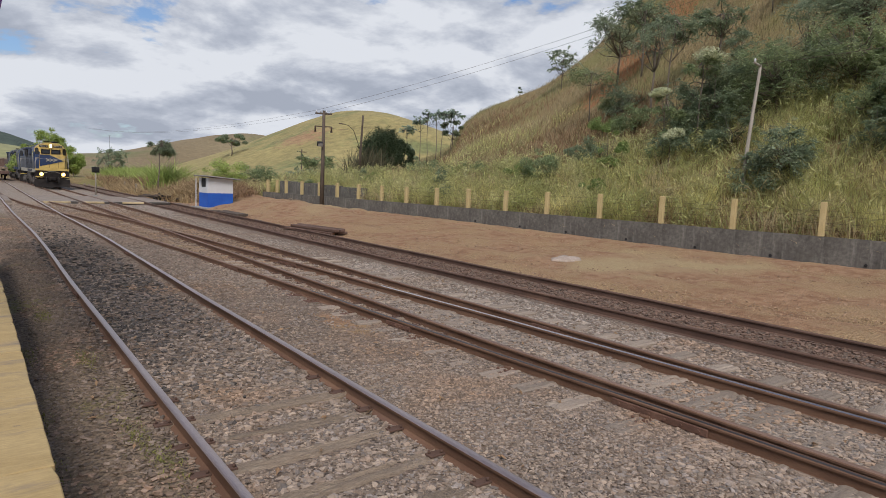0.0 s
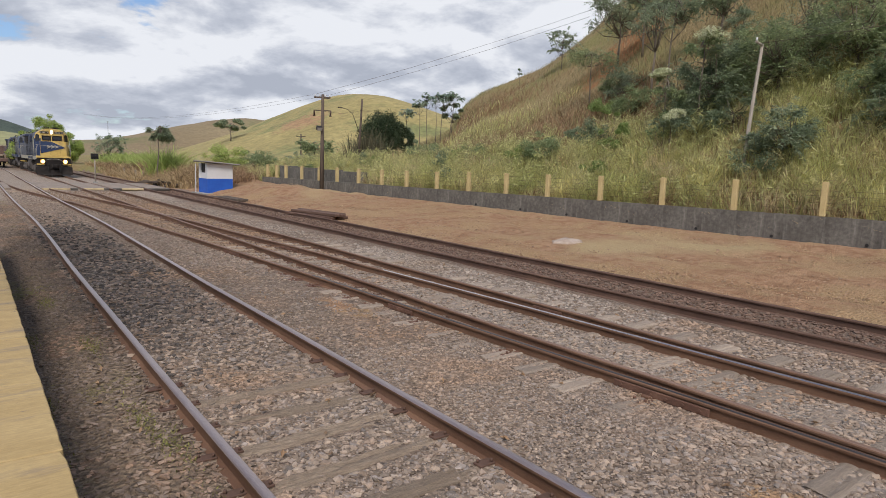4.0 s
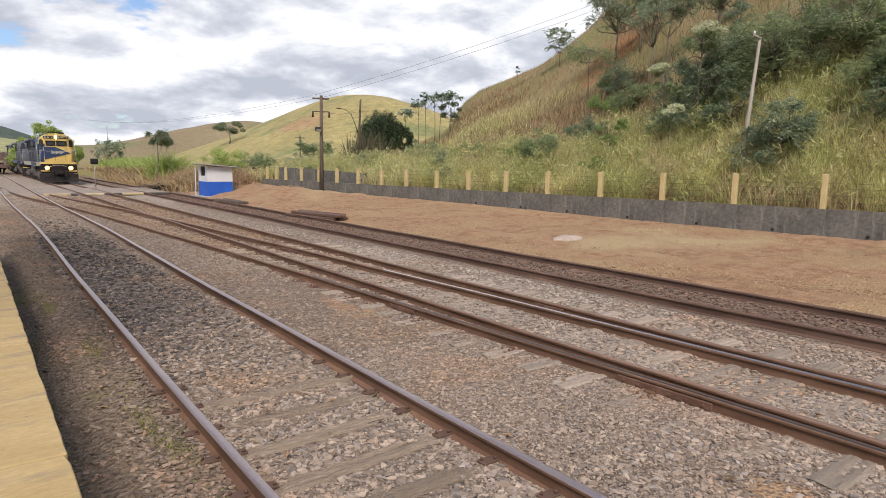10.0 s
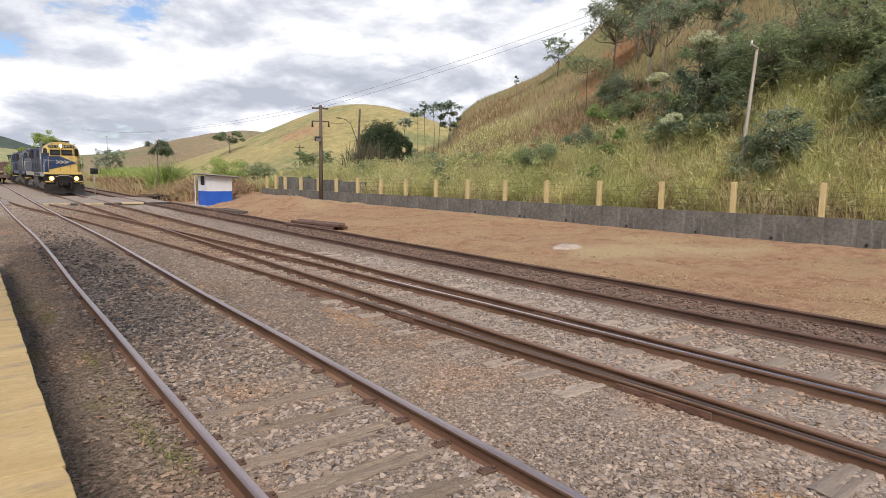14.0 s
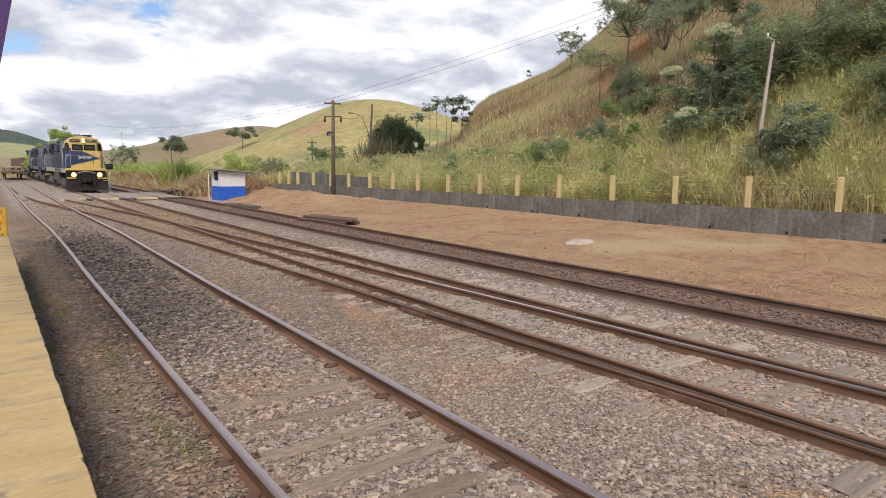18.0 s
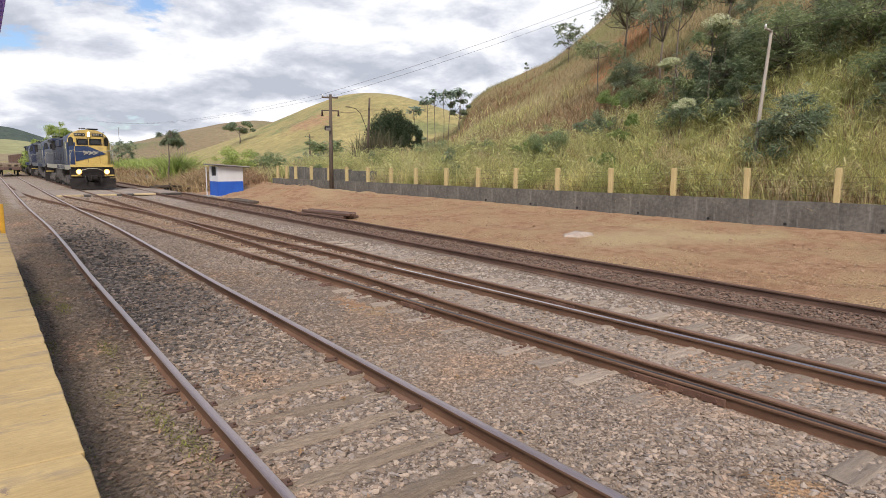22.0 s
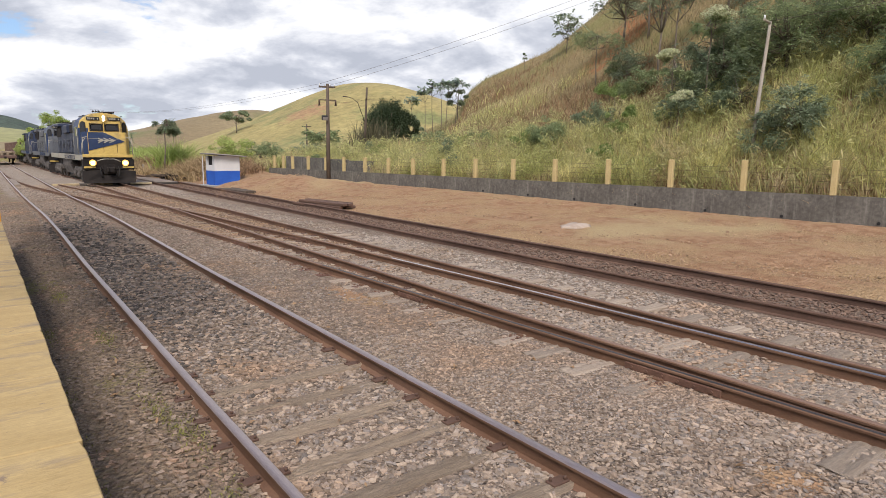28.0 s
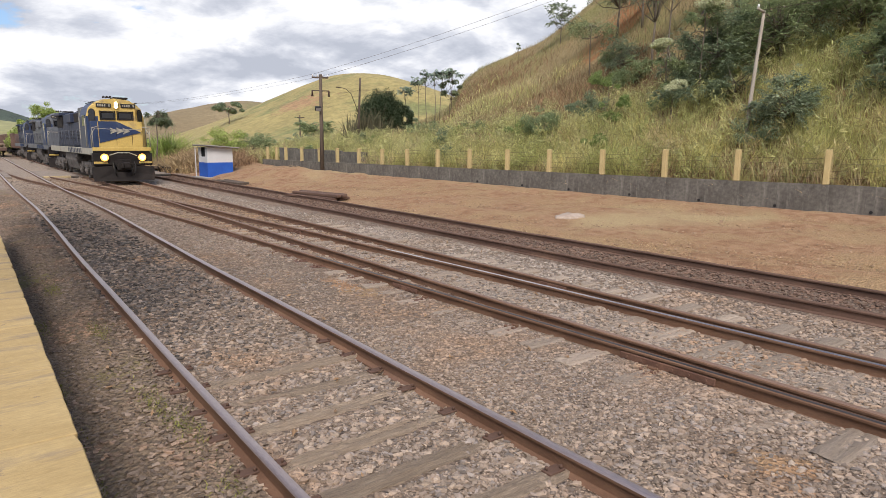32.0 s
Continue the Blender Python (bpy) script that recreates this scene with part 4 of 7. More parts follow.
# ---- poles and wires ----
def make_power_pole():
    p = thing("power_pole", pose(15.42, 34.45, 0.15), "dark wooden power pole with crossarm, insulators and a floodlight", "power pole")
    part("shaft", rodded((0, 0, -0.4), (0.03, 0, 5.80), 0.135, 0.085, 12), M_POLE, p)
    part("crossarm", boxed((0.0, 0, 5.62), (0.95, 0.10, 0.09), pose(0, 0, 0, 0, 0, -18), 0.01), M_POLE, p)
    for x in (-0.42, -0.15, 0.16, 0.43):
        part("insulator", rodded((x * 0.95, -x * 0.31, 5.66), (x * 0.95, -x * 0.31, 5.80), 0.045, 0.025), M_WHITE, p)
    part("lower_arm", boxed((0.02, 0, 4.88), (0.95, 0.06, 0.06), pose(0, 0, 0, 0, 0, -18), 0.008), M_POLE, p)
    for x in (-0.44, 0.46):
        bm = bmesh.new()
        rod(bm, (x, -x * 0.32, 4.62), (x, -x * 0.32, 4.90), 0.055, 0.05)
        rod(bm, (x, -x * 0.32, 4.55), (x, -x * 0.32, 4.62), 0.075, 0.075)
        part("insulator", bm, mat_brown, p)
    fl = part("floodlight", boxed((-0.24, -0.12, 3.86), (0.34, 0.22, 0.22), pose(0, 0, 0, 25, 0, -20), 0.02), M_BLACK, p)
    part("lens", boxed((-0.25, -0.22, 3.79), (0.28, 0.02, 0.18), pose(0, 0, 0, 25, 0, -20)), M_SHEET, fl)
    part("bracket", rodded((-0.02, 0, 3.66), (-0.22, -0.1, 3.86), 0.02), M_POLE, p)
    part("bracket", rodded((-0.02, 0, 3.52), (-0.10, -0.1, 3.62), 0.04), M_POLE, p)
    return p


mat_brown = mat("brown_porcelain", (0.055, 0.03, 0.022), (0.085, 0.045, 0.03), 6, 0.3, bump=0)
make_power_pole()


def make_lamp_pole():
    p = thing("street_light_pole", pose(22.05, 42, 2.0), "thin dark pole with a long curved street light arm", "street light")
    part("shaft", rodded((0, 0, -0.6), (0.28, 0, 4.75), 0.10, 0.07, 10), M_POLE, p)
    arm = bmesh.new()
    tube(arm, [(0.12, 0, 2.2), (-0.55, -0.1, 3.6), (-1.0, -0.15, 3.9), (-1.5, -0.15, 3.98)], [0.025, 0.022, 0.02, 0.02], 6)
    part("arm", arm, M_POLE, p)
    part("lamp_head", boxed((-1.6, -0.15, 3.98), (0.34, 0.13, 0.07), bevel=0.02), M_POLE, p)
    for z in (3.9, 3.3):
        part("insulator", rodded((0.16, -0.1, z), (0.16, -0.1, z + 0.14), 0.05, 0.05), M_POLE, p)


make_lamp_pole()


def make_leaning_pole():
    p = thing("old_pole", pose(22.35, 12.45, 0.0), "bleached crooked wooden pole leaning on the hillside", "pole")
    bm = bmesh.new()
    tube(bm, [(-0.28, 0.1, 1.2), (-0.17, 0.05, 3.7), (-0.05, 0.02, 5.1), (0.03, 0, 5.9), (0.12, 0, 6.55), (0.16, 0, 6.95)], [0.075, 0.07, 0.064, 0.06, 0.057, 0.054], 9)
    part("shaft", bm, M_POLE_PALE, p)
    part("bracket", rodded((0.16, 0, 6.9), (-0.52, -0.12, 6.93), 0.05, 0.04), M_POLE_PALE, p)
    part("insulator", rodded((-0.46, -0.11, 6.96), (-0.46, -0.11, 7.08), 0.045, 0.03), M_WHITE, p)
    part("insulator", rodded((0.18, -0.1, 6.82), (0.36, -0.12, 6.75), 0.03, 0.02), M_POLE, p)


make_leaning_pole()


def make_far_poles():
    for x, y, h in ((26.5, 62, 3.8), (52, 330, 7)):
        z = float(ground_z(x, y)) if y < 100 else 10 if x < 60 else 13
        p = thing("power_pole", pose(x, y, z), "distant thin wooden pole", "power pole", group="distant poles")
        part("shaft", rodded((0, 0, -0.5), (0, 0, h), 0.09, 0.07), M_POLE, p)
        part("crossarm", boxed((0, 0, h - 0.25), (1.0, 0.08, 0.08)), M_POLE, p)


make_far_poles()


def wire(name, a, b, sag, r=0.012, n=18):
    a, b = Vector(a), Vector(b)
    bm = bmesh.new()
    pts = [a.lerp(b, i / n) - Vector((0, 0, sag * 4 * (i / n) * (1 - i / n))) for i in range(n + 1)]
    tube(bm, pts, [r] * (n + 1), 4)
    return tagged(part(name, bm, M_POLE), "thin dark overhead wire", "cable", "overhead wires")


for dx in (-0.4, 0.4):
    wire("overhead_wire", (15.45 + dx, 34.45 - dx * 0.3, 5.95), (38.0 + dx, 9.0, 17.6), 0.8, 0.008)
    wire("overhead_wire", (15.45 + dx, 34.45 - dx * 0.3, 5.95), (11.5 + dx, 96, 7.2), 0.9, 0.006)
wire("overhead_wire", (15.45, 34.45, 5.0), (22.25, 42, 5.9), 0.15, 0.008)
wire("overhead_wire", (22.3, 42, 5.9), (45, 62, 9.2), 0.5, 0.008)
wire("overhead_wire", (22.35, 12.45, 6.95), (30, 1.0, 9.4), 0.25, 0.01)


# ---- train ----
M_LOCO_Y = mat("loco_yellow_paint", (0.53, 0.375, 0.10), (0.64, 0.465, 0.145), 1.2, 0.5, bump=0.1, fine=18, fine_amount=0.25, spot=(0.36, 0.26, 0.12), spot_at=0.56)
M_LOCO_B = mat("loco_blue_paint", (0.014, 0.032, 0.088), (0.026, 0.048, 0.115), 1.2, 0.5, bump=0.1, fine=30, fine_amount=0.2, spot=(0.07, 0.085, 0.12), spot_at=0.56)
M_LOCO_SLATE = mat("faded_slate_blue_paint", (0.045, 0.058, 0.088), (0.085, 0.10, 0.128), 1.0, 0.6, bump=0.1, fine=25, fine_amount=0.3, spot=(0.20, 0.20, 0.20), spot_scale=1.6, spot_at=0.55, stretch=(1, 1, 0.4))
M_LOCO_G = mat("loco_grey_paint", (0.085, 0.094, 0.112), (0.145, 0.155, 0.172), 1.0, 0.55, bump=0.1, fine=25, fine_amount=0.3, spot=(0.10, 0.10, 0.11), spot_at=0.54)
M_LOCO_W = mat("loco_cream_paint", (0.36, 0.34, 0.28), (0.45, 0.43, 0.36), 1.5, 0.55, bump=0.1, fine=20, fine_amount=0.35, spot=(0.3, 0.27, 0.22), spot_at=0.56)
M_SOOT = mat("sooty_metal", (0.014, 0.012, 0.012), (0.032, 0.027, 0.025), 2, 0.85, 0.0, 0.25, 30, spot=(0.060, 0.042, 0.032), spot_at=0.6, spec=0.2)
M_DUSTY = mat("dusty_underframe_steel", (0.085, 0.076, 0.07), (0.18, 0.163, 0.15), 2, 0.8, 0.0, 0.3, 30, spot=(0.04, 0.036, 0.033), spot_at=0.52)
M_GLASS = mat("dark_cab_glass", (0.012, 0.014, 0.018), (0.02, 0.022, 0.026), 3, 0.12, 0.0, 0, spec=0.6)
# orange emission in place of the halo round the lit bulb
M_LAMP_HALO = mat("warm_headlight_halo", (0.12, 0.05, 0.02), (0.14, 0.06, 0.02), 3, 0.3, bump=0, emit=(1.0, 0.50, 0.10, 2.4))
M_LAMP_CORE = mat("headlight_core", (0.9, 0.8, 0.6), (0.9, 0.8, 0.6), 3, 0.3, bump=0, emit=(1.0, 0.80, 0.45, 60.0))
M_HOOD = mat("grimy_hood_paint", (0.018, 0.027, 0.060), (0.035, 0.047, 0.085), 1.0, 0.6, bump=0.1, fine=25, fine_amount=0.3, spot=(0.085, 0.087, 0.095), spot_at=0.55, stretch=(1, 1, 0.5))
M_LAMP_TOP = mat("white_headlight", (0.9, 0.85, 0.7), (0.9, 0.85, 0.7), 3, 0.3, bump=0, emit=(1.0, 0.84, 0.52, 6.0))
M_WAGON = mat("rusty_wagon_paint", (0.11, 0.066, 0.052), (0.18, 0.115, 0.09), 1.2, 0.8, 0.0, 0.3, 20, spot=(0.24, 0.17, 0.13), spot_at=0.58)
M_LUMBER = mat("pale_lumber", (0.27, 0.21, 0.145), (0.38, 0.30, 0.21), 2, 0.85, bump=0.3, fine=20, vary=0.15)

AXLES, TRAIN = [], []


def make_axle(parent, x, y, r, half):
    a = new("axle", None)
    bm = bmesh.new()
    for s in (-1, 1):
        rod(bm, (s * half - 0.07 * s, 0, 0), (s * half + 0.06 * s, 0, 0), r, r * 0.985, 28)
        rod(bm, (s * half + 0.06 * s, 0, 0), (s * half + 0.075 * s, 0, 0), r * 0.62, r * 0.30, 14)
        for k in range(5):
            t = 2 * math.pi * k / 5
            rod(bm, (s * (half + 0.06), r * 0.75 * math.cos(t), r * 0.75 * math.sin(t)), (s * (half + 0.08), r * 0.75 * math.cos(t), r * 0.75 * math.sin(t)), 0.03, seg=6)
    rod(bm, (-half, 0, 0), (half, 0, 0), 0.09, seg=10)
    me = bpy.data.meshes.new("wheelset")
    bm.to_mesh(me)
    bm.free()
    me.materials.append(M_DUSTY)
    bpy.data.objects.remove(a)
    ob = new("wheelset", me)
    ob.parent = parent
    ob.location = (x, y, r)
    AXLES.append((ob, r))
    return ob


def make_bogie(parent, yc, axles, r=0.50, half=0.77):
    """Side frames with axle boxes and springs; the wheelsets turn on their own."""
    for s in (-1, 1):
        L = axles[-1] - axles[0]
        bm = bmesh.new()
        prism(bm, [(yc + axles[0] - 0.55, 0.62), (yc + axles[0] - 0.45, 0.95), (yc + axles[-1] + 0.45, 0.95), (yc + axles[-1] + 0.55, 0.62),
                   (yc + axles[-1] + 0.2, 0.52), (yc + axles[0] + L * 0.7, 0.72), (yc + axles[0] + L * 0.3, 0.72), (yc + axles[0] - 0.2, 0.52)], "x", s * 1.06 - 0.06, s * 1.06 + 0.06)
        fr = part("bogie_frame", bm, M_DUSTY, parent)
        for a in axles:
            bm = boxed((s * 1.16, yc + a, 0.50), (0.16, 0.32, 0.34), bevel=0.03)
            rod(bm, (s * 1.22, yc + a, 0.50), (s * 1.28, yc + a, 0.50), 0.12, 0.10, 12)
            part("axle_box", bm, M_DUSTY, fr)
            for d in (-0.28, 0.28):
                bm = bmesh.new()
                for k in range(4):
                    rod(bm, (s * 1.15, yc + a + d, 0.50 + k * 0.085), (s * 1.15, yc + a + d, 0.55 + k * 0.085), 0.075, 0.075, 10)
                part("spring", bm, M_DUSTY, fr)
        bm = boxed((s * 1.18, yc + axles[0] - 0.42, 0.78), (0.14, 0.30, 0.16), bevel=0.02)
        part("brake_cylinder", bm, M_DUSTY, fr)
    for a in axles:
        make_axle(parent, 0, yc + a, r, half)


def make_loco(lead, scheme):
    """A six-axle diesel locomotive, nose towards -y; the coupler face is at y = 0 and rail level at z = 0."""
    label = {"y": "yellow and dark blue diesel locomotive with lit headlights", "g": "grey and dark blue diesel locomotive in a train",
             "b": "blue diesel locomotive in a train"}[scheme]
    lo = thing("locomotive", label=label, category="locomotive")
    m_side = {"y": M_HOOD, "g": M_LOCO_G, "b": M_HOOD}[scheme]
    m_cab = M_LOCO_Y if scheme == "y" else m_side
    L = 19.6
    # frame and deck
    part("deck", boxed((0, L / 2 + 0.1, 1.50), (2.60, L - 0.9, 0.20), bevel=0.015), M_SOOT, lo)
    for s in (-1, 1):
        part("side_sill", boxed((s * 1.29, L / 2 + 0.1, 1.56), (0.05, L - 1.0, 0.34), bevel=0.01), M_LOCO_W if lead else M_LOCO_G, lo, "pale faded side sill" if lead else "")
        for k in range(9):
            part("sill_stripe", boxed((s * 1.33, 4.4 + k * 0.62, 1.56), (0.025, 0.14, 0.26)), M_HOOD if lead else M_LOCO_B, lo)
    # pilot and front sill
    bm = bmesh.new()
    prism(bm, [(-1.36, 0.10), (1.36, 0.10), (1.42, 0.36), (1.40, 0.80), (0.42, 0.86), (0.34, 0.55), (-0.34, 0.55), (-0.42, 0.86), (-1.40, 0.80), (-1.42, 0.36)], "y", 0.30, 0.44)
    for v in bm.verts:
        if v.co.z < 0.5:
            v.co.y -= (0.5 - v.co.z) * 0.55 * (1 - 0.5 * abs(v.co.x) / 1.4)
    part("pilot_plough", bm, M_SOOT, lo, "dark sooty snowplough-shaped pilot")
    part("buffer_beam", boxed((0, 0.48, 1.18), (2.72, 0.30, 0.62), bevel=0.03), M_SOOT, lo)
    part("front_stripe", boxed((-0.02, 0.30, 1.68), (2.66, 0.10, 0.17), bevel=0.01), M_LOCO_Y if lead else M_LOCO_G, lo, "yellow front edge stripe")
    for s in (-1, 1):
        part("beam_stripe", boxed((s * 1.02, 0.318, 1.02), (0.62, 0.02, 0.10)), M_LOCO_Y, lo)
        bm = bmesh.new()
        rod(bm, (s * 0.86, 0.24, 1.27), (s * 0.86, 0.36, 1.27), 0.20, 0.20, 18)
        hs = part("headlight_housing", bm, M_SOOT, lo)
        bm = bmesh.new()
        # wide lens disc doubles as the bulb's orange halo
        rod(bm, (s * 0.86, 0.205, 1.27), (s * 0.86, 0.245, 1.27), 0.165, 0.19, 18)
        part("headlight_lens", bm, M_LAMP_HALO if lead else M_GLASS, hs, "headlight lens drawn as an orange glow ring" if lead else "")
        if lead:
            part("bulb", rodded((s * 0.86, 0.170, 1.27), (s * 0.86, 0.21, 1.27), 0.07, 0.105, 16), M_LAMP_CORE, hs, "bright headlight bulb")
        # corner steps
        for k in range(3):
            part("step", boxed((s * 1.25, 0.62, 0.45 + k * 0.32), (0.24, 0.34, 0.04), bevel=0.006), M_SOOT, lo)
        part("step_side", boxed((s * 1.36, 0.80, 0.92), (0.03, 0.05, 1.1)), M_SOOT, lo)
        part("corner_post", rodded((s * 1.30, 0.36, 1.7), (s * 1.30, 0.36, 2.75), 0.017), M_LOCO_W, lo)
        part("end_rail", rodded((s * 1.30, 0.36, 2.72), (s * 1.0, 0.50, 2.78), 0.02), M_LOCO_W, lo)
        bm = bmesh.new()
        tube(bm, [(s * 0.48, 0.30, 1.05), (s * 0.50, 0.10, 0.85), (s * 0.46, 0.06, 0.55), (s * 0.40, 0.12, 0.40)], [0.03] * 4, 6)
        part("air_hose", bm, M_BLACK, lo)
    # coupler
    bm = boxed((0, 0.22, 0.86), (0.30, 0.55, 0.26), bevel=0.04)
    box(bm, (0.06, -0.05, 0.88), (0.34, 0.22, 0.32), bevel=0.05)
    box(bm, (-0.14, -0.14, 0.88), (0.10, 0.18, 0.28), bevel=0.03)
    part("coupler", bm, M_SOOT, lo)
    part("coupler_pocket", boxed((0, 0.33, 0.90), (0.62, 0.06, 0.55), bevel=0.02), M_SOOT, lo)
    bm = bmesh.new()
    tube(bm, [(-0.65, 0.20, 1.38), (-0.3, 0.12, 1.50), (0.25, 0.12, 1.50), (0.6, 0.2, 1.36)], [0.022] * 4, 6)
    part("uncoupling_lever", bm, M_LOCO_W, lo)
    # nose with canted corners, its blue triangle carried round the left one
    bm = bmesh.new()
    prism(bm, [(-1.24, 0.92), (-0.98, 0.52), (1.0, 0.52), (1.24, 0.92), (1.24, 1.75), (-1.24, 1.75)], "z", 1.72, 3.06)
    for v in bm.verts:
        if v.co.z > 2.5 and v.co.y < 1.0:
            v.co.y += 0.09
    bmesh.ops.bevel(bm, geom=[e for e in bm.edges], offset=0.035, segments=2, affect="EDGES")
    for f in bm.faces:
        if f.calc_center_median().x < -1.03 and scheme == "y":
            f.material_index = 1
    nose = part("nose", bm, [m_cab, M_LOCO_B], lo)
    for x in (-0.20, 0.52):
        part("panel_seam", boxed((x, 0.545, 2.12), (0.016, 0.03, 0.72)), M_SOOT, nose)
    if lead:
        bm = bmesh.new()
        prism(bm, [(-0.97, 1.98), (-0.97, 3.05), (-0.16, 3.05), (0.96, 2.52)], "y", 0.0, 0.03)
        tri = part("emblem_panel", bm, M_LOCO_B, nose, "dark blue triangular painted panel")
        tri.matrix_basis = pose(0, 0.375, 0.0, -3.85, 0, 0)
        bm = bmesh.new()
        for k in range(3):
            # outlined triangles in a row, with a bar across each
            x = -0.46 + k * 0.29
            prism(bm, [(x, 2.42), (x + 0.34, 2.58), (x, 2.74), (x, 2.67), (x + 0.18, 2.58), (x, 2.49)], "y", -0.02, 0.005)
            prism(bm, [(x - 0.02, 2.555), (x + 0.20, 2.555), (x + 0.20, 2.605), (x - 0.02, 2.605)], "y", -0.021, 0.004)
        lg = part("emblem_arrows", bm, M_LOCO_W, nose, "white arrow-shaped emblem")
        lg.matrix_basis = pose(0, 0.375, 0.0, -3.85, 0, 0)
    # ladder and grab rails beside the nose, and the chain rail across the front
    for k in range(4):
        part("ladder_rung", rodded((1.26, 0.72, 1.95 + k * 0.26), (1.40, 1.12, 1.95 + k * 0.26), 0.016, seg=6), M_SOOT, lo)
    for s in (-1, 1):
        part("grab_rail", tube(bmesh.new(), [(s * 1.34, 0.50, 1.72), (s * 1.34, 0.52, 2.35), (s * 1.16, 0.46, 2.70)], [0.020] * 3, 6), M_LOCO_W, lo, "pale bent grab rail")
    part("front_chain_rail", tube(bmesh.new(), [(-1.30, 0.36, 2.70), (-0.6, 0.34, 2.66), (0.0, 0.34, 2.65), (0.6, 0.34, 2.66), (1.30, 0.36, 2.70)], [0.011] * 5, 5), M_LOCO_W, lo)
    # cab: an arch with canted corners
    arch = [(-1.32, 1.72), (1.32, 1.72), (1.34, 3.30), (1.22, 3.72), (0.98, 3.98), (0.60, 4.15), (0.0, 4.22), (-0.60, 4.15), (-0.98, 3.98), (-1.22, 3.72), (-1.34, 3.30)]
    bm = bmesh.new()
    front = [(max(-0.86, min(0.86, x)), z - (0.03 if z > 3.6 else 0)) for x, z in arch]
    A = [bm.verts.new((x, 1.20, z)) for x, z in front]
    B = [bm.verts.new((x, 1.62, z)) for x, z in arch]
    C = [bm.verts.new((x, 3.90, z)) for x, z in arch]
    n = len(arch)
    for P, Q in ((A, B), (B, C)):
        for i in range(n):
            bm.faces.new((P[i], P[(i + 1) % n], Q[(i + 1) % n], Q[i]))
    bm.faces.new(A[::-1])
    bm.faces.new(C)
    bmesh.ops.recalc_face_normals(bm, faces=bm.faces)
    for f in bm.faces:
        c = f.calc_center_median()
        if abs(c.x) > 1.28 and c.y > 1.3 and c.z < 3.4:
            f.material_index = 2
        # dark blue on the left canted corner also stands for its shade
        elif c.y > 1.6 or c.x < -0.9 and c.z < 3.2:
            f.material_index = 1
    cab = part("cab", bm, [m_cab, M_LOCO_B, M_LOCO_SLATE if lead else M_LOCO_B], lo)
    for x0, x1 in ((-0.74, -0.12), (0.04, 0.72)):
        w = part("windscreen", boxed(((x0 + x1) / 2, 1.19, 3.34), (x1 - x0, 0.03, 0.36), bevel=0.05), M_GLASS, cab, "dark cab windscreen")
        bm = bmesh.new()
        for c, s in (((x0 + x1) / 2, 3.535), ((x0 + x1) / 2, 3.145)):
            box(bm, (c, 1.185, s), (x1 - x0 + 0.08, 0.045, 0.05))
        for c in (x0 - 0.02, x1 + 0.02):
            box(bm, (c, 1.185, 3.36), (0.05, 0.045, 0.44))
        part("window_frame", bm, M_SOOT, w)
    for s in (-1, 1):
        # arched pane in the canted corner, in its dark frame
        for nm, grow, deep, m in (("corner_window", 0.0, 0.03, M_GLASS), ("corner_frame", 0.035, 0.018, M_SOOT)):
            bm = bmesh.new()
            w, h0, h1 = 0.15 + grow, -0.30 - grow, 0.20
            prism(bm, [(-w, h0), (w, h0), (w, h1), (w * 0.7, h1 + 0.09 + grow * 0.7), (0, h1 + 0.13 + grow), (-w * 0.7, h1 + 0.09 + grow * 0.7), (-w, h1)], "y", -deep, deep)
            g = part(nm, bm, m, cab)
            g.matrix_basis = pose(s * 1.10, 1.41, 3.32, 0, 0, s * 42)
        part("side_window", boxed((s * 1.335, 2.5, 3.10), (0.03, 1.0, 0.55), bevel=0.01), M_GLASS, cab)
        part("cab_handrail", rodded((s * 1.40, 1.66, 1.8), (s * 1.40, 1.66, 3.2), 0.02), M_LOCO_W, cab)
        part("roof_edge", boxed((s * 1.0, 2.6, 4.02), (0.05, 2.5, 0.03)), M_SOOT, cab)
    for x0, x1 in ((-0.92, -0.24), (0.20, 0.88)):
        nb = part("number_board", boxed(((x0 + x1) / 2, 1.18, 3.84), (x1 - x0, 0.05, 0.20), bevel=0.01), M_BLACK, cab, "black number board with white bars")
        for k in range(6):
            if k != 4:
                part("bar", boxed((x0 + 0.09 + k * (x1 - x0 - 0.18) / 5, 1.148, 3.84), (0.062, 0.012, 0.11)), M_LOCO_W, nb)
    hd = part("headlight_pod", boxed((-0.02, 1.16, 3.86), (0.26, 0.10, 0.36), bevel=0.03), m_cab, cab)
    for z in (3.78, 3.95):
        part("headlight_lens", rodded((-0.02, 1.085, z), (-0.02, 1.115, z), 0.075, 0.085, 14), M_LAMP_TOP if lead else M_GLASS, hd, "glowing white headlight" if lead else "")
    bm = bmesh.new()
    for k in range(3):
        rod(bm, (-0.5 + k * 0.14, 1.75, 4.25), (-0.5 + k * 0.14, 1.45 - 0.05 * k, 4.27), 0.03, 0.06, 8)
    part("horn", bm, M_SOOT, cab)
    part("roof_box", boxed((0.35, 2.3, 4.26), (0.7, 0.8, 0.10), bevel=0.02), M_SOOT, cab)
    # electrical cabinet behind the cab, wide grey and cream
    part("cabinet", boxed((0, 4.75, 2.78), (2.34, 1.68, 2.14), bevel=0.03), M_LOCO_G if scheme != "b" else M_HOOD, lo, "pale grey equipment cabinet")
    for s in (-1, 1):
        for k in range(3):
            part("cabinet_stripe", boxed((s * 1.18, 4.25 + k * 0.5, 3.0 - 0.12 * k), (0.02, 0.24, 1.55 - 0.2 * k)), M_LOCO_W, lo, "faded cream painted strip")
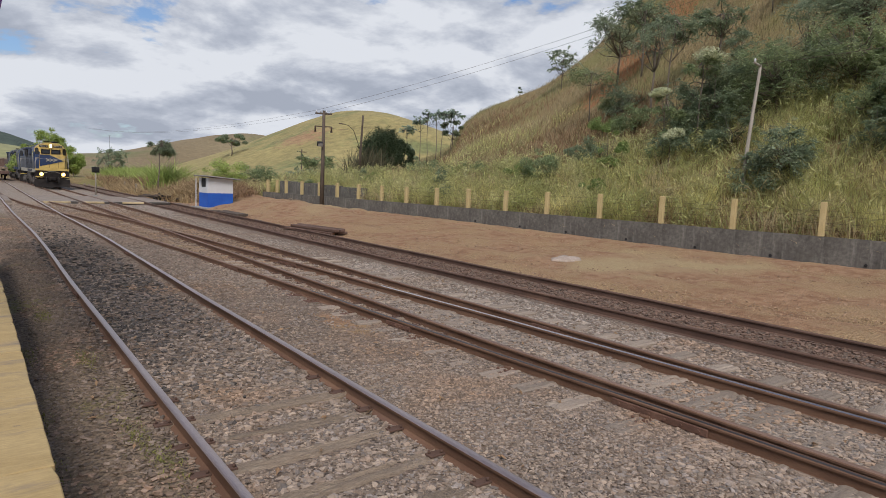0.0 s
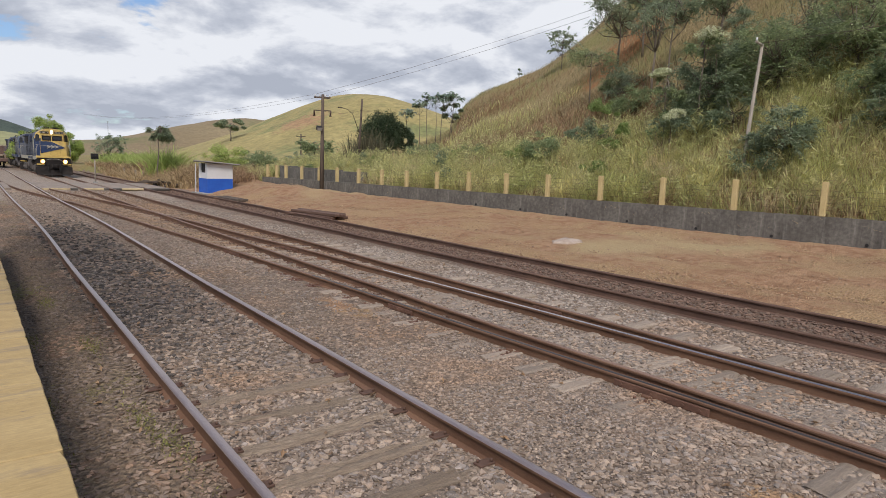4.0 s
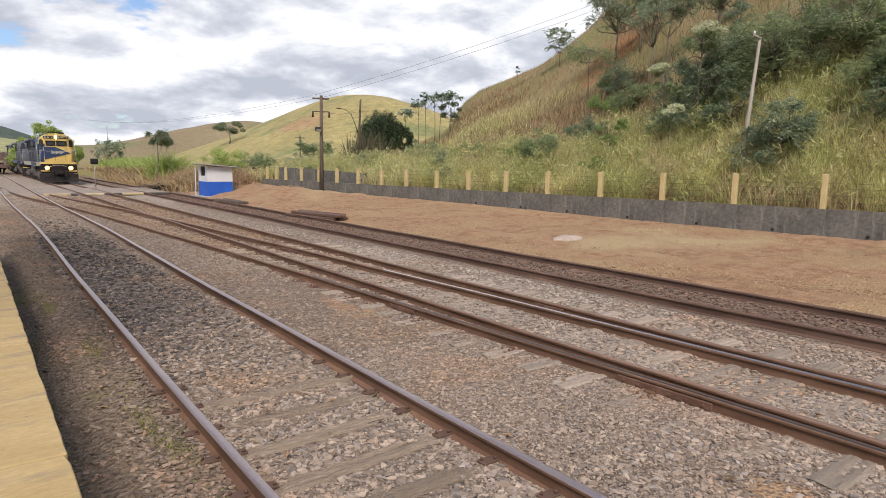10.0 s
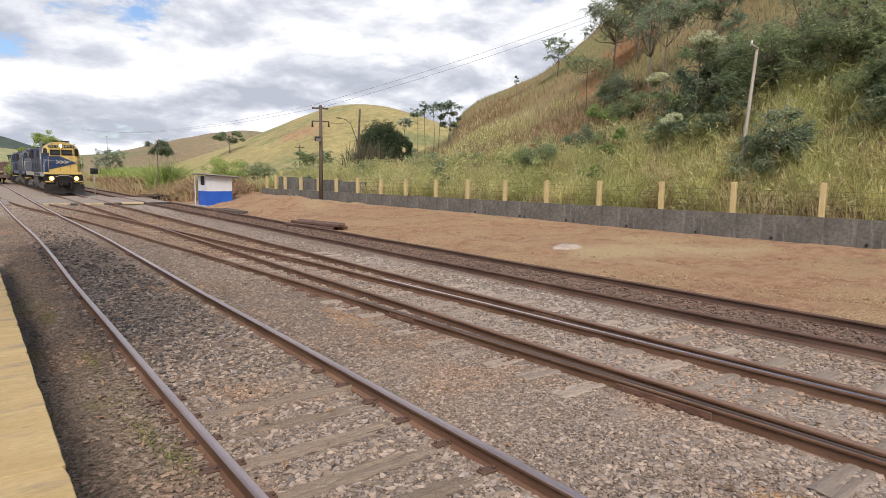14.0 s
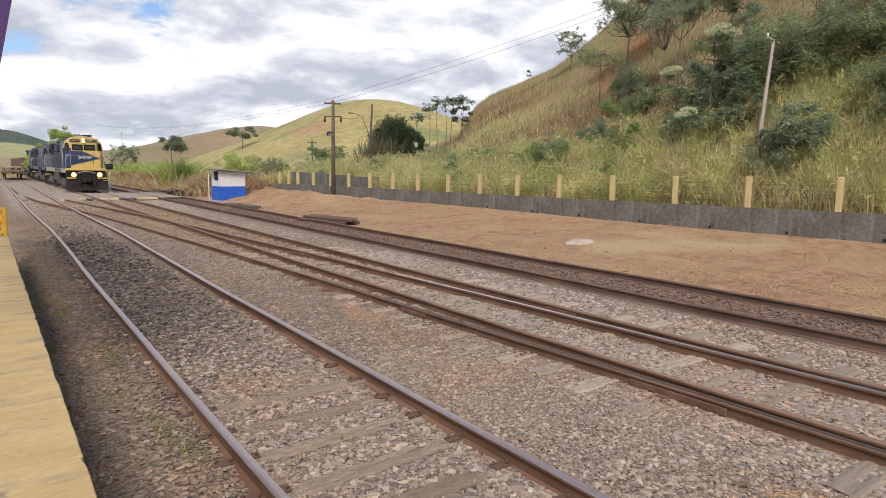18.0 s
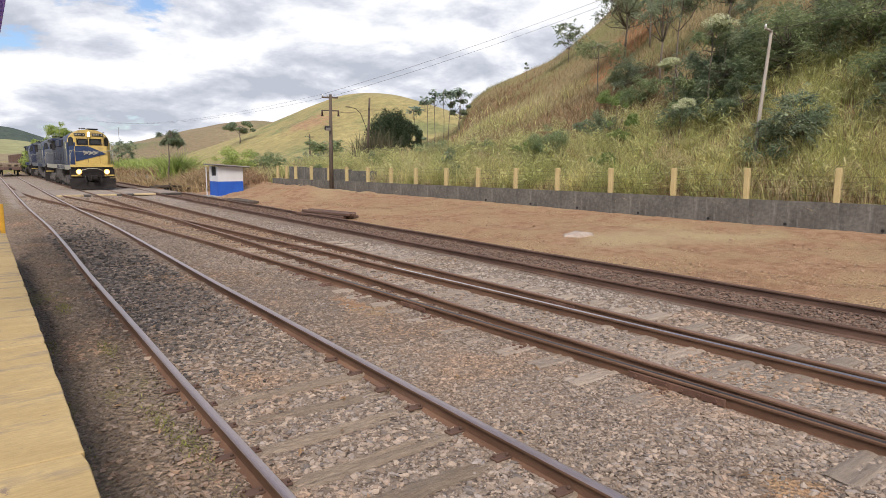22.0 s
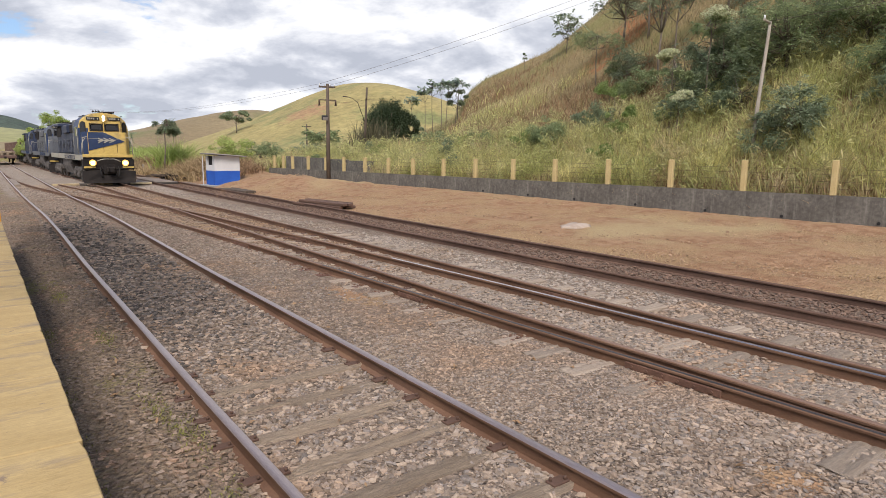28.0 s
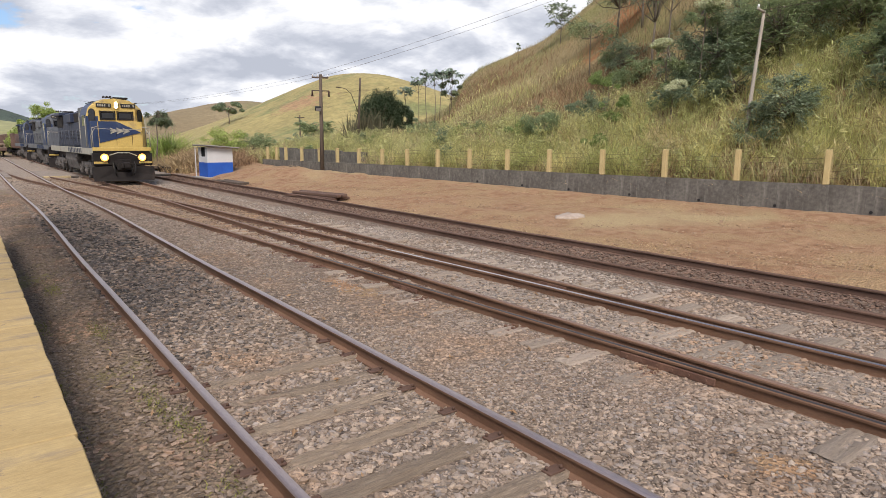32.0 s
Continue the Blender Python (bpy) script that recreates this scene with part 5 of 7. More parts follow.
    # long hood with its doors, louvres and roof gear
    hood = part("long_hood", boxed((0, 11.6, 2.72), (1.86, 12.0, 2.06), bevel=0.05), m_side, lo)
    for s in (-1, 1):
        for k in range(12):
            y = 6.1 + k * 0.92
            d = part("hood_door", boxed((s * 0.945, y, 2.45), (0.035, 0.86, 1.30), bevel=0.012), m_side, hood)
            bm = bmesh.new()
            for q in range(7):
                box(bm, (s * 0.968, y, 2.12 + q * 0.085), (0.016, 0.62, 0.03), pose(0, 0, 0, 0, s * 25, 0))
            part("louvre", bm, M_SOOT if k % 3 else m_side, d)
        part("radiator_grille", boxed((s * 0.97, 15.8, 3.30), (0.05, 2.8, 0.72), bevel=0.01), M_SOOT, hood)
        part("intake_grille", boxed((s * 0.96, 7.6, 3.40), (0.05, 2.6, 0.50), bevel=0.01), M_SOOT, hood)
        part("dynamic_brake_bulge", boxed((s * 0.98, 10.6, 3.42), (0.26, 2.4, 0.56), bevel=0.05), m_side, hood)
        # walkway handrail
        bm = bmesh.new()
        rod(bm, (s * 1.28, 4.0, 2.68), (s * 1.28, 17.9, 2.68), 0.014)
        hr = part("handrail", bm, M_LOCO_G, lo)
        for k in range(9):
            part("stanchion", rodded((s * 1.28, 4.0 + k * 1.72, 1.6), (s * 1.28, 4.0 + k * 1.72, 2.68), 0.012), M_LOCO_G, hr)
    part("radiator_top", boxed((0, 15.8, 3.80), (2.30, 2.9, 0.20), bevel=0.04), m_side, hood)
    for y in (8.6, 10.2, 11.8):
        part("roof_fan", rodded((0, y, 3.74), (0, y, 3.86), 0.55, 0.52, 20), M_SOOT, hood)
    part("exhaust_stack", boxed((0, 12.9, 3.86), (0.5, 0.9, 0.28), bevel=0.04), M_SOOT, hood)
    # fuel tank, air tanks, bogies
    bm = bmesh.new()
    prism(bm, [(-1.18, 0.95), (-1.0, 0.42), (1.0, 0.42), (1.18, 0.95), (1.18, 1.35), (-1.18, 1.35)], "y", 7.6, 12.2)
    part("fuel_tank", bm, M_DUSTY, lo)
    for s in (-1, 1):
        part("air_reservoir", rodded((s * 1.12, 6.5, 1.18), (s * 1.12, 7.5, 1.18), 0.17, seg=14), M_DUSTY, lo)
        part("sand_box", boxed((s * 1.08, 1.35, 1.18), (0.34, 0.5, 0.42), bevel=0.03), M_DUSTY, lo)
    make_bogie(lo, 3.9, (-1.75, 0, 1.75))
    make_bogie(lo, 15.9, (-1.75, 0, 1.75))
    return lo


def make_gondola():
    w = thing("gondola_wagon", label="rust-brown open gondola wagon with vertical ribs", category="wagon", group="gondola wagons")
    part("floor", boxed((0, 6.2, 1.16), (2.5, 12.0, 0.16)), M_WAGON, w)
    for s in (-1, 1):
        sd = part("side", boxed((s * 1.25, 6.2, 2.02), (0.06, 12.0, 1.7), bevel=0.01), M_WAGON, w)
        for k in range(15):
            part("rib", boxed((s * 1.32, 0.35 + k * 0.836, 2.0), (0.10, 0.12, 1.74), bevel=0.01), M_WAGON, sd)
        part("top_rail", boxed((s * 1.28, 6.2, 2.88), (0.14, 12.0, 0.09), bevel=0.01), M_WAGON, w)
        for yc in (1.9, 10.5):
            bm = bmesh.new()
            prism(bm, [(yc - 1.1, 0.62), (yc - 0.6, 0.86), (yc + 0.6, 0.86), (yc + 1.1, 0.62), (yc + 0.9, 0.40), (yc, 0.34), (yc - 0.9, 0.40)], "x", s * 1.02 - 0.06, s * 1.02 + 0.06)
            part("bogie_frame", bm, M_SOOT, w)
    for e in (0.22, 12.18):
        part("end_wall", boxed((0, e, 2.02), (2.5, 0.06, 1.7)), M_WAGON, w)
    part("centre_sill", boxed((0, 6.2, 0.92), (0.4, 12.6, 0.34)), M_SOOT, w)
    for yc in (1.9, 10.5):
        for d in (-0.85, 0.85):
            make_axle(w, 0, yc + d, 0.43, 0.77)
    return w


for i, sch in enumerate("ygb"):
    TRAIN.append((make_loco(i == 0, sch), i * 20.4))
for i in range(4):
    TRAIN.append((make_gondola(), 61.6 + i * 12.9))


def make_flat_wagon():
    w = thing("flat_wagon", pose(1.75, 99.5, 0), "flat wagon loaded with pale timber, standing on a track", "wagon")
    part("deck", boxed((0, 6.5, 1.02), (2.5, 13, 0.26), bevel=0.02), M_LUMBER, w)
    part("end_sill", boxed((0, 0.05, 0.92), (2.5, 0.16, 0.4), bevel=0.02), M_WAGON, w)
    for yc in (1.6, 11.2):
        for s in (-1, 1):
            part("bogie_frame", boxed((s * 1.0, yc, 0.62), (0.14, 2.2, 0.36), bevel=0.06), M_SOOT, w)
            for d in (-0.8, 0.8):
                part("wheel", rodded((s * 0.78, yc + d, 0.43), (s * 0.9, yc + d, 0.43), 0.43, 0.42, 18), M_SOOT, w)
    part("coupler", boxed((0, -0.25, 0.82), (0.3, 0.6, 0.28), bevel=0.05), M_SOOT, w)
    load = thing("timber_stack", pose(1.75, 99.5, 1.15), "low stack of pale sawn timber on a wagon", "timber")
    rnd = random.Random(2)
    for k in range(14):
        part("beam", boxed((-1.0 + (k % 7) * 0.33, 6.5 + rnd.uniform(-0.4, 0.4), 0.12 + (k // 7) * 0.23), (0.3, 11.5 + rnd.uniform(-0.8, 0.4), 0.22), bevel=0.01), M_LUMBER, load)


make_flat_wagon()


# ---- plants ----
def leaf_cloud(centres, radii, count, size, rs, up=0.5, squash=0.6, slim=0.45):
    """Many small leaf-shaped quads gathered in flattened clumps."""
    centres, radii = np.asarray(centres, float), np.asarray(radii, float)
    pick = rs.choice(len(centres), count, p=radii ** 2 / (radii ** 2).sum())
    d = rs.normal(size=(count, 3))
    d /= np.linalg.norm(d, axis=1)[:, None]
    r = rs.uniform(0.25, 1.0, count) ** 0.6
    p = centres[pick] + d * (radii[pick] * r)[:, None] * np.array((1, 1, squash))
    n = rs.normal(size=(count, 3)) + np.array((0, 0, up * 2.5)) + d * 0.8
    n /= np.linalg.norm(n, axis=1)[:, None]
    a = np.cross(n, rs.normal(size=(count, 3)))
    a /= np.linalg.norm(a, axis=1)[:, None] + 1e-9
    b = np.cross(n, a)
    ln = size * rs.uniform(0.6, 1.3, count)[:, None] / 2
    w = ln * slim
    droop = n * ln * rs.uniform(-0.1, 0.35, (count, 1))
    V = np.stack([p - a * ln, p + b * w + droop * 0.5, p + a * ln - droop, p - b * w + droop * 0.5], 1).reshape(-1, 3)
    F = np.arange(count * 4).reshape(-1, 4)
    return V, F


def leaf_sprays(centres, radii, count, size, rs, squash=0.4, slim=0.3, each=14):
    """Feathery foliage: twigs that spread out of each clump and droop, with leaves in pairs along them."""
    centres, radii = np.asarray(centres, float), np.asarray(radii, float)
    m = max(count // each, 1)
    pick = rs.choice(len(centres), m, p=radii ** 2 / (radii ** 2).sum())
    d = rs.normal(size=(m, 3)) * np.array((1, 1, 0.45 + squash)) + np.array((0, 0, 0.12))
    d /= np.linalg.norm(d, axis=1)[:, None]
    R = radii[pick] * rs.uniform(0.7, 1.5, m)
    start = centres[pick] + rs.normal(size=(m, 3)) * radii[pick][:, None] * np.array((0.35, 0.35, 0.18))
    t = (np.arange(each) + 0.5) / each
    P = start[:, None] + d[:, None] * (R[:, None] * t)[..., None]
    P[..., 2] -= 0.38 * R[:, None] * t ** 2
    side = np.cross(d, np.array((0, 0, 1.0)))
    side /= np.linalg.norm(side, axis=1)[:, None] + 1e-9
    sg = np.where(np.arange(each) % 2 == 0, 1.0, -1.0)
    a = side[:, None] * sg[None, :, None] + d[:, None] * 0.55 + rs.normal(0, 0.22, (m, each, 3))
    a /= np.linalg.norm(a, axis=2)[..., None]
    n = np.array((0, 0, 1.0)) + rs.normal(0, 0.35, (m, each, 3))
    b = np.cross(n, a)
    b /= np.linalg.norm(b, axis=2)[..., None] + 1e-9
    ln = size * rs.uniform(0.8, 1.5, (m, each, 1)) * (1.1 - 0.5 * t)[None, :, None]
    mid = P + a * ln * 0.5
    V = np.stack([P, mid + b * ln * slim * 0.5, P + a * ln - np.array((0, 0, 1.0)) * ln * 0.18, mid - b * ln * slim * 0.5], 2).reshape(-1, 3)
    return V, np.arange(len(V)).reshape(-1, 4)


def blades(base, height, width, lean, rs, segs=3, away=None):
    """Bent tapering grass blades, one strip each."""
    n = len(base)
    ang = rs.uniform(0, 6.283, n) if away is None else away
    dirs = np.stack([np.cos(ang), np.sin(ang), 0 * ang], -1)
    face = rs.uniform(0, 6.283, n)
    side = np.stack([np.cos(face), np.sin(face), 0 * face], -1)
    rows = []
    for k in range(segs + 1):
        t = k / segs
        c = base + np.array((0, 0, 1)) * (height * (t - 0.35 * lean * t * t))[:, None] + dirs * (height * lean * t * t)[:, None]
        w = (width * (1 - 0.92 * t) * (0.75 + 0.5 * min(t * 3, 1)))[:, None] / 2
        rows += [c - side * w, c + side * w]
    V = np.stack(rows, 1)
    m = 2 * (segs + 1)
    one = np.array([(2 * k, 2 * k + 1, 2 * k + 3, 2 * k + 2) for k in range(segs)])
    F = (np.arange(n)[:, None, None] * m + one[None]).reshape(-1, 4)
    return V.reshape(-1, 3), F


def make_tree(x, y, h, r, leaf, seed, label, name="tree", clumps=12, leaves=4420, size=0.148, flat=0.5, stem=0.45, trunk_r=0.07,
              lean=0.0, squash=0.55, bark=None, top=None, group="", sink=0.0, trunks=1, slim=0.45, puff=1.0):
    """Tapered trunk, limbs to each leaf clump, and an uneven crown with gaps."""
    rs = np.random.RandomState(seed)
    z = float(ground_z(x, y)) - sink
    t = thing(name, pose(x, y, z), label, name.replace("_", " "), group)
    centres, radii = [], []
    clumps = int(clumps * 1.7)
    for i in range(clumps):
        a, q = rs.uniform(0, 6.283), math.sqrt(rs.uniform(0.02, 1))
        zz = h * (stem + (1 - stem) * rs.uniform(0.08, 0.92) * (1 - 0.45 * q * q))
        centres.append((q * r * math.cos(a) * 0.85 + lean * zz / h, q * r * math.sin(a) * 0.85, zz))
        radii.append(r * puff * rs.uniform(0.16, 0.38))
    for k in range(trunks):
        ox, oy = (0, 0) if trunks == 1 else (rs.uniform(-0.35, 0.35) * r, rs.uniform(-0.35, 0.35) * r)
        pts = [Vector((ox, oy, -0.3))]
        for i in range(1, 5):
            f = i / 4
            pts.append(Vector((ox + lean * f * stem + rs.uniform(-0.04, 0.04) * h * 0.3, oy + rs.uniform(-0.04, 0.04) * h * 0.3, h * min(stem + 0.25, 0.92) * f)))
        bm = bmesh.new()
        tube(bm, pts, [trunk_r * (1 - 0.16 * i) for i in range(5)], 7)
        part("trunk", bm, bark or M_BARK, t)
    for c in centres:
        root = pts[min(4, (3 if stem > 0.65 else 2) + int(rs.uniform(0, 2.99)))]
        c = Vector(c)
        mid = root.lerp(c, 0.55) + Vector((0, 0, -0.06 * h))
        part("limb", tube(bmesh.new(), [root, mid, c], [trunk_r * 0.45, trunk_r * 0.3, trunk_r * 0.12], 5), bark or M_BARK, t)
    if x > 21 and y < 34:
        leaves, size = int(leaves * 1.15), size * 0.9
    if squash <= 0.5:
        V, F = leaf_sprays(centres, radii, leaves, size * 1.15, rs, squash, max(slim, 0.36))
    else:
        V, F = leaf_cloud(centres, radii, leaves, size, rs, 0.55, squash * (flat + 0.65), slim)
    cr = new("crown", raw_mesh("crown", V, F, [leaf]))
    cr.parent = t
    if top is not None:
        hi = [c for c in centres if c[2] > h * (stem + (1 - stem) * 0.45)] or centres
        V, F = leaf_cloud([(c[0], c[1], c[2] + 0.16 * h * (1 - stem)) for c in hi], [r * 0.46] * len(hi), leaves, size * 0.9, rs, 0.6, 0.4)
        bl = new("blossom", raw_mesh("blossom", V, F, [top]))
        bl.parent = t
        bl["label"] = "pale cream blossom"
    return t


M_LEAF_SILVER = mat("silvery_green_leaf", (0.36, 0.44, 0.34), (0.48, 0.55, 0.45), 0.8, 0.6, bump=0, fine_amount=0.05, island=0.3, thin=0.8, spec=0.1)
M_LEAF_DEEP = mat("deep_green_leaf", (0.045, 0.068, 0.036), (0.085, 0.112, 0.060), 0.8, 0.6, bump=0, fine_amount=0.1, island=0.45, thin=0.25, spec=0.1)

M_LEAF_LIME = mat("yellow_green_leaf", (0.34, 0.43, 0.11), (0.50, 0.57, 0.20), 0.8, 0.55, bump=0, fine_amount=0.05, island=0.3, thin=0.5, spec=0.12)

# on and behind the hillside, as they stand along the wall
make_tree(27.75, 48.4, 5.3, 1.75, M_LEAF_DEEP, 1, "dense round dark green tree beside the fence", clumps=34, leaves=32000, size=0.145, puff=1.3, flat=0.9, stem=0.30, trunk_r=0.14, squash=0.9)
make_tree(30.1, 48.5, 3.5, 1.5, M_LEAF_DEEP, 2, "low dark green tree beside a taller one", clumps=16, leaves=11000, size=0.163, flat=0.8, stem=0.2, squash=0.8)
for i, (x, y, h, r, ln) in enumerate(((40.2, 62.5, 5.6, 0.9, -0.7), (41.4, 62, 6.4, 0.8, -0.2), (42.6, 62.4, 6.9, 0.9, 0.0), (43.6, 62, 6.6, 0.8, 0.1), (44.6, 62.3, 6.2, 0.9, 0.4), (45.8, 62, 5.8, 1.0, 0.7))):
    make_tree(x, y, h, r * 1.25, M_LEAF_SILVER, 20 + i, "slender pale-trunked tree with a sparse umbrella of large leaves", clumps=9, leaves=300, size=0.32, flat=0.15, stem=0.80, trunk_r=0.05, lean=ln, squash=0.5, group="slender trees on the rise", slim=0.5)
make_tree(46.8, 63, 4.8, 1.4, M_LEAF_DARK, 27, "dark leafy tree on the rise", clumps=10, leaves=1500, size=0.26, stem=0.35)
make_tree(38.6, 60, 3.4, 0.9, M_LEAF_GREY, 28, "drooping grey-green palm-like tree", clumps=5, leaves=900, size=0.34, stem=0.5, slim=0.2)
make_tree(21.9, 22.7, 1.9, 1.15, M_LEAF, 3, "bushy green shrub among tall grass", "shrub", clumps=12, leaves=4080, size=0.104, stem=0.1, trunk_r=0.03, squash=0.7, trunks=3)
make_tree(24.3, 22.4, 1.5, 0.9, M_LEAF_DARK, 4, "dark green shrub among tall grass", "shrub", clumps=9, leaves=2890, size=0.104, stem=0.1, trunk_r=0.03, trunks=3)
make_tree(46.4, 44.9, 4.6, 1.9, M_LEAF_GREY, 5, "sparse feathery tree on the hill crest", clumps=13, leaves=900, size=0.26, stem=0.35, trunk_r=0.05, squash=0.4)
make_tree(31.2, 28.0, 3.7, 1.75, M_LEAF, 6, "flat-topped tree with a slender forked trunk", clumps=13, leaves=4080, size=0.096, flat=0.05, stem=0.74, trunk_r=0.055, squash=0.3)
make_tree(28.2, 24.2, 1.5, 1.1, M_LEAF_BRIGHT, 7, "fresh green shrub on the slope", "shrub", clumps=9, leaves=2890, size=0.111, stem=0.1, trunk_r=0.03, trunks=3)
make_tree(38.2, 31.5, 5.6, 2.5, M_LEAF_GREY, 8, "tall grey-green tree on the upper slope", clumps=18, leaves=6120, size=0.163, stem=0.5, trunk_r=0.09, squash=0.45)
make_tree(36.0, 27.7, 5.6, 2.3, M_LEAF_DARK, 9, "dark tree with bare lower branches on the slope", clumps=16, leaves=3000, size=0.2, stem=0.55, trunk_r=0.09, squash=0.4)
make_tree(28.5, 21.4, 5.9, 1.6, M_LEAF_GREY, 10, "tall thin pale-trunked tree on the slope", clumps=11, leaves=2210, size=0.133, stem=0.62, trunk_r=0.075, squash=0.4)
make_tree(29.6, 21.2, 5.6, 1.4, M_LEAF_DARK, 11, "tall thin dark-leaved tree on the slope", clumps=10, leaves=2210, size=0.133, stem=0.6, trunk_r=0.06, lean=0.3, squash=0.4)
make_tree(32.8, 20.2, 4.4, 1.5, M_LEAF_DARK, 12, "dark narrow tree on the upper slope", clumps=12, leaves=3910, size=0.141, stem=0.35, trunk_r=0.08, squash=0.5)
make_tree(25.3, 15.8, 3.9, 2.1, M_LEAF_DARK, 13, "large dark green spreading tree on the slope", clumps=22, leaves=11050, size=0.126, stem=0.12, trunk_r=0.09, squash=0.45)
make_tree(26.2, 13.5, 3.5, 2.2, M_LEAF, 14, "feathery green spreading tree on the slope", clumps=20, leaves=8840, size=0.118, stem=0.2, trunk_r=0.08, squash=0.3, slim=0.3)
make_tree(24.3, 15.9, 4.35, 1.05, M_LEAF, 15, "tree crowned with pale cream blossom", clumps=8, leaves=1500, size=0.12, stem=0.78, trunk_r=0.05, squash=0.5, top=M_LEAF_PALE)
make_tree(23.4, 17.0, 3.5, 0.9, M_LEAF, 16, "small tree crowned with pale cream blossom", clumps=8, leaves=1600, size=0.115, stem=0.6, trunk_r=0.04, squash=0.5, top=M_LEAF_PALE)
make_tree(22.5, 16.0, 2.0, 0.85, M_LEAF_GREY, 17, "low shrub with pale cream blossom", "shrub", clumps=7, leaves=1300, size=0.11, stem=0.68, trunk_r=0.03, squash=0.4, top=M_LEAF_PALE, trunks=2)
make_tree(22.35, 11.35, 2.75, 1.2, M_LEAF_GREY, 18, "dense grey-green layered shrub beside the old pole", "shrub", clumps=20, leaves=5600, size=0.12, stem=0.15, trunk_r=0.05, squash=0.35, trunks=3)
make_tree(22.0, 11.7, 1.5, 1.2, M_LEAF_DARK, 19, "dark undergrowth shrub beside the old pole", "shrub", clumps=10, leaves=2200, size=0.12, stem=0.05, trunk_r=0.03, squash=0.6, trunks=3)
make_tree(26.8, 10.9, 3.9, 1.9, M_LEAF, 30, "green feathery tree on the slope", clumps=18, leaves=7820, size=0.118, stem=0.25, trunk_r=0.08, squash=0.35)
make_tree(29.5, 11.5, 4.4, 2.2, M_LEAF_GREY, 31, "grey-green tree high on the slope", clumps=18, leaves=7140, size=0.133, stem=0.3, trunk_r=0.08, squash=0.4)
make_tree(24.9, 9.4, 2.7, 1.35, M_LEAF, 32, "light green feathery tree on the slope", clumps=14, leaves=5440, size=0.104, stem=0.25, trunk_r=0.06, squash=0.3, slim=0.3)
make_tree(23.7, 8.6, 2.0, 1.1, M_LEAF_DARK, 33, "dark shrub on the slope", "shrub", clumps=12, leaves=2600, size=0.12, stem=0.1, trunk_r=0.03, squash=0.5, trunks=3)
make_tree(22.9, 19.4, 2.4, 0.8, M_LEAF_BRIGHT, 34, "fresh green leafy shrub among tall grass", "shrub", clumps=9, leaves=2890, size=0.104, stem=0.1, trunk_r=0.03, squash=0.7, trunks=3)
make_tree(54.0, 58.9, 2.1, 0.5, M_LEAF_DARK, 35, "small lone sapling on the hill crest", clumps=5, leaves=160, size=0.2, stem=0.4, trunk_r=0.025)
for i, (x, y, h, r, leaf, lab) in enumerate(((24.7, 16.2, 1.9, 1.3, M_LEAF_DARK, "dark shrub below a spreading tree"), (24.1, 14.2, 1.9, 1.2, M_LEAF_DARK, "dark shrub below a spreading tree"),
                                              (25.7, 14.4, 2.4, 1.5, M_LEAF, "dense green shrub below a spreading tree"), (27.6, 14.9, 3.2, 1.8, M_LEAF, "feathery green tree on the wooded slope"),
                                              (28.6, 13.6, 4.2, 1.9, M_LEAF_GREY, "light feathery tree on the wooded slope"), (27.9, 17.6, 3.0, 1.7, M_LEAF_DARK, "dark tree on the wooded slope"),
                                              (25.0, 8.6, 2.4, 1.3, M_LEAF_DARK, "dark shrub on the slope"), (27.4, 10.0, 3.4, 1.5, M_LEAF, "green feathery tree on the wooded slope"),
                                              (27.2, 21.4, 1.7, 1.2, M_LEAF, "low green shrub among hillside grass"), (26.4, 18.3, 2.2, 1.3, M_LEAF_DARK, "dark shrub among hillside grass"))):
    make_tree(x, y, h, r, leaf, 200 + i, lab, "tree" if "tree on" in lab else "shrub", clumps=13, leaves=5200, size=0.115, stem=0.15, trunk_r=0.05, squash=0.5, slim=0.3)
rnd_b = random.Random(12)
for i in range(13):
    p = on_wall(14 + i * 1.95 + rnd_b.uniform(-0.7, 0.7), rnd_b.uniform(1.8, 6.5))
    h = rnd_b.uniform(1.1, 2.0)
    make_tree(p.x, p.y, h, h * 0.62, (M_LEAF, M_LEAF_BRIGHT, M_LEAF_DARK)[i % 3], 230 + i, ("green leafy shrub in the tall grass", "fresh green shrub in the tall grass", "dark green shrub in the tall grass")[i % 3],
              "shrub", clumps=8, leaves=1500, size=0.15, stem=0.12, trunk_r=0.03, squash=0.7, trunks=2, group="shrubs in the tall grass", slim=0.3)
# beyond the hut and the end of the line
for i, (x, y, h, r) in enumerate(((5.6, 103, 6.0, 2.4), (7.2, 101, 5.6, 2.4), (9.6, 100, 4.8, 2.0))):
    make_tree(x, y, h, r, M_LEAF_BRIGHT if i % 2 else M_LEAF_LIME, 40 + i, "arching yellow-green bamboo thicket", "bamboo_clump", clumps=22, leaves=9500, size=0.36, stem=0.1, trunk_r=0.05, squash=0.8, trunks=5, slim=0.22, group="bamboo beside the line")
make_tree(13.0, 90, 4.6, 2.2, M_LEAF_GREY, 45, "sparse grey-green tree beside the line", clumps=14, leaves=2600, size=0.2, stem=0.3, squash=0.5)
make_tree(11.2, 56.0, 5.0, 1.1, M_LEAF_DARK, 46, "flat layered tree with a thin straight trunk", clumps=9, leaves=6000, size=0.12, flat=0.0, stem=0.70, trunk_r=0.075, squash=0.3, lean=0.3, puff=1.1)
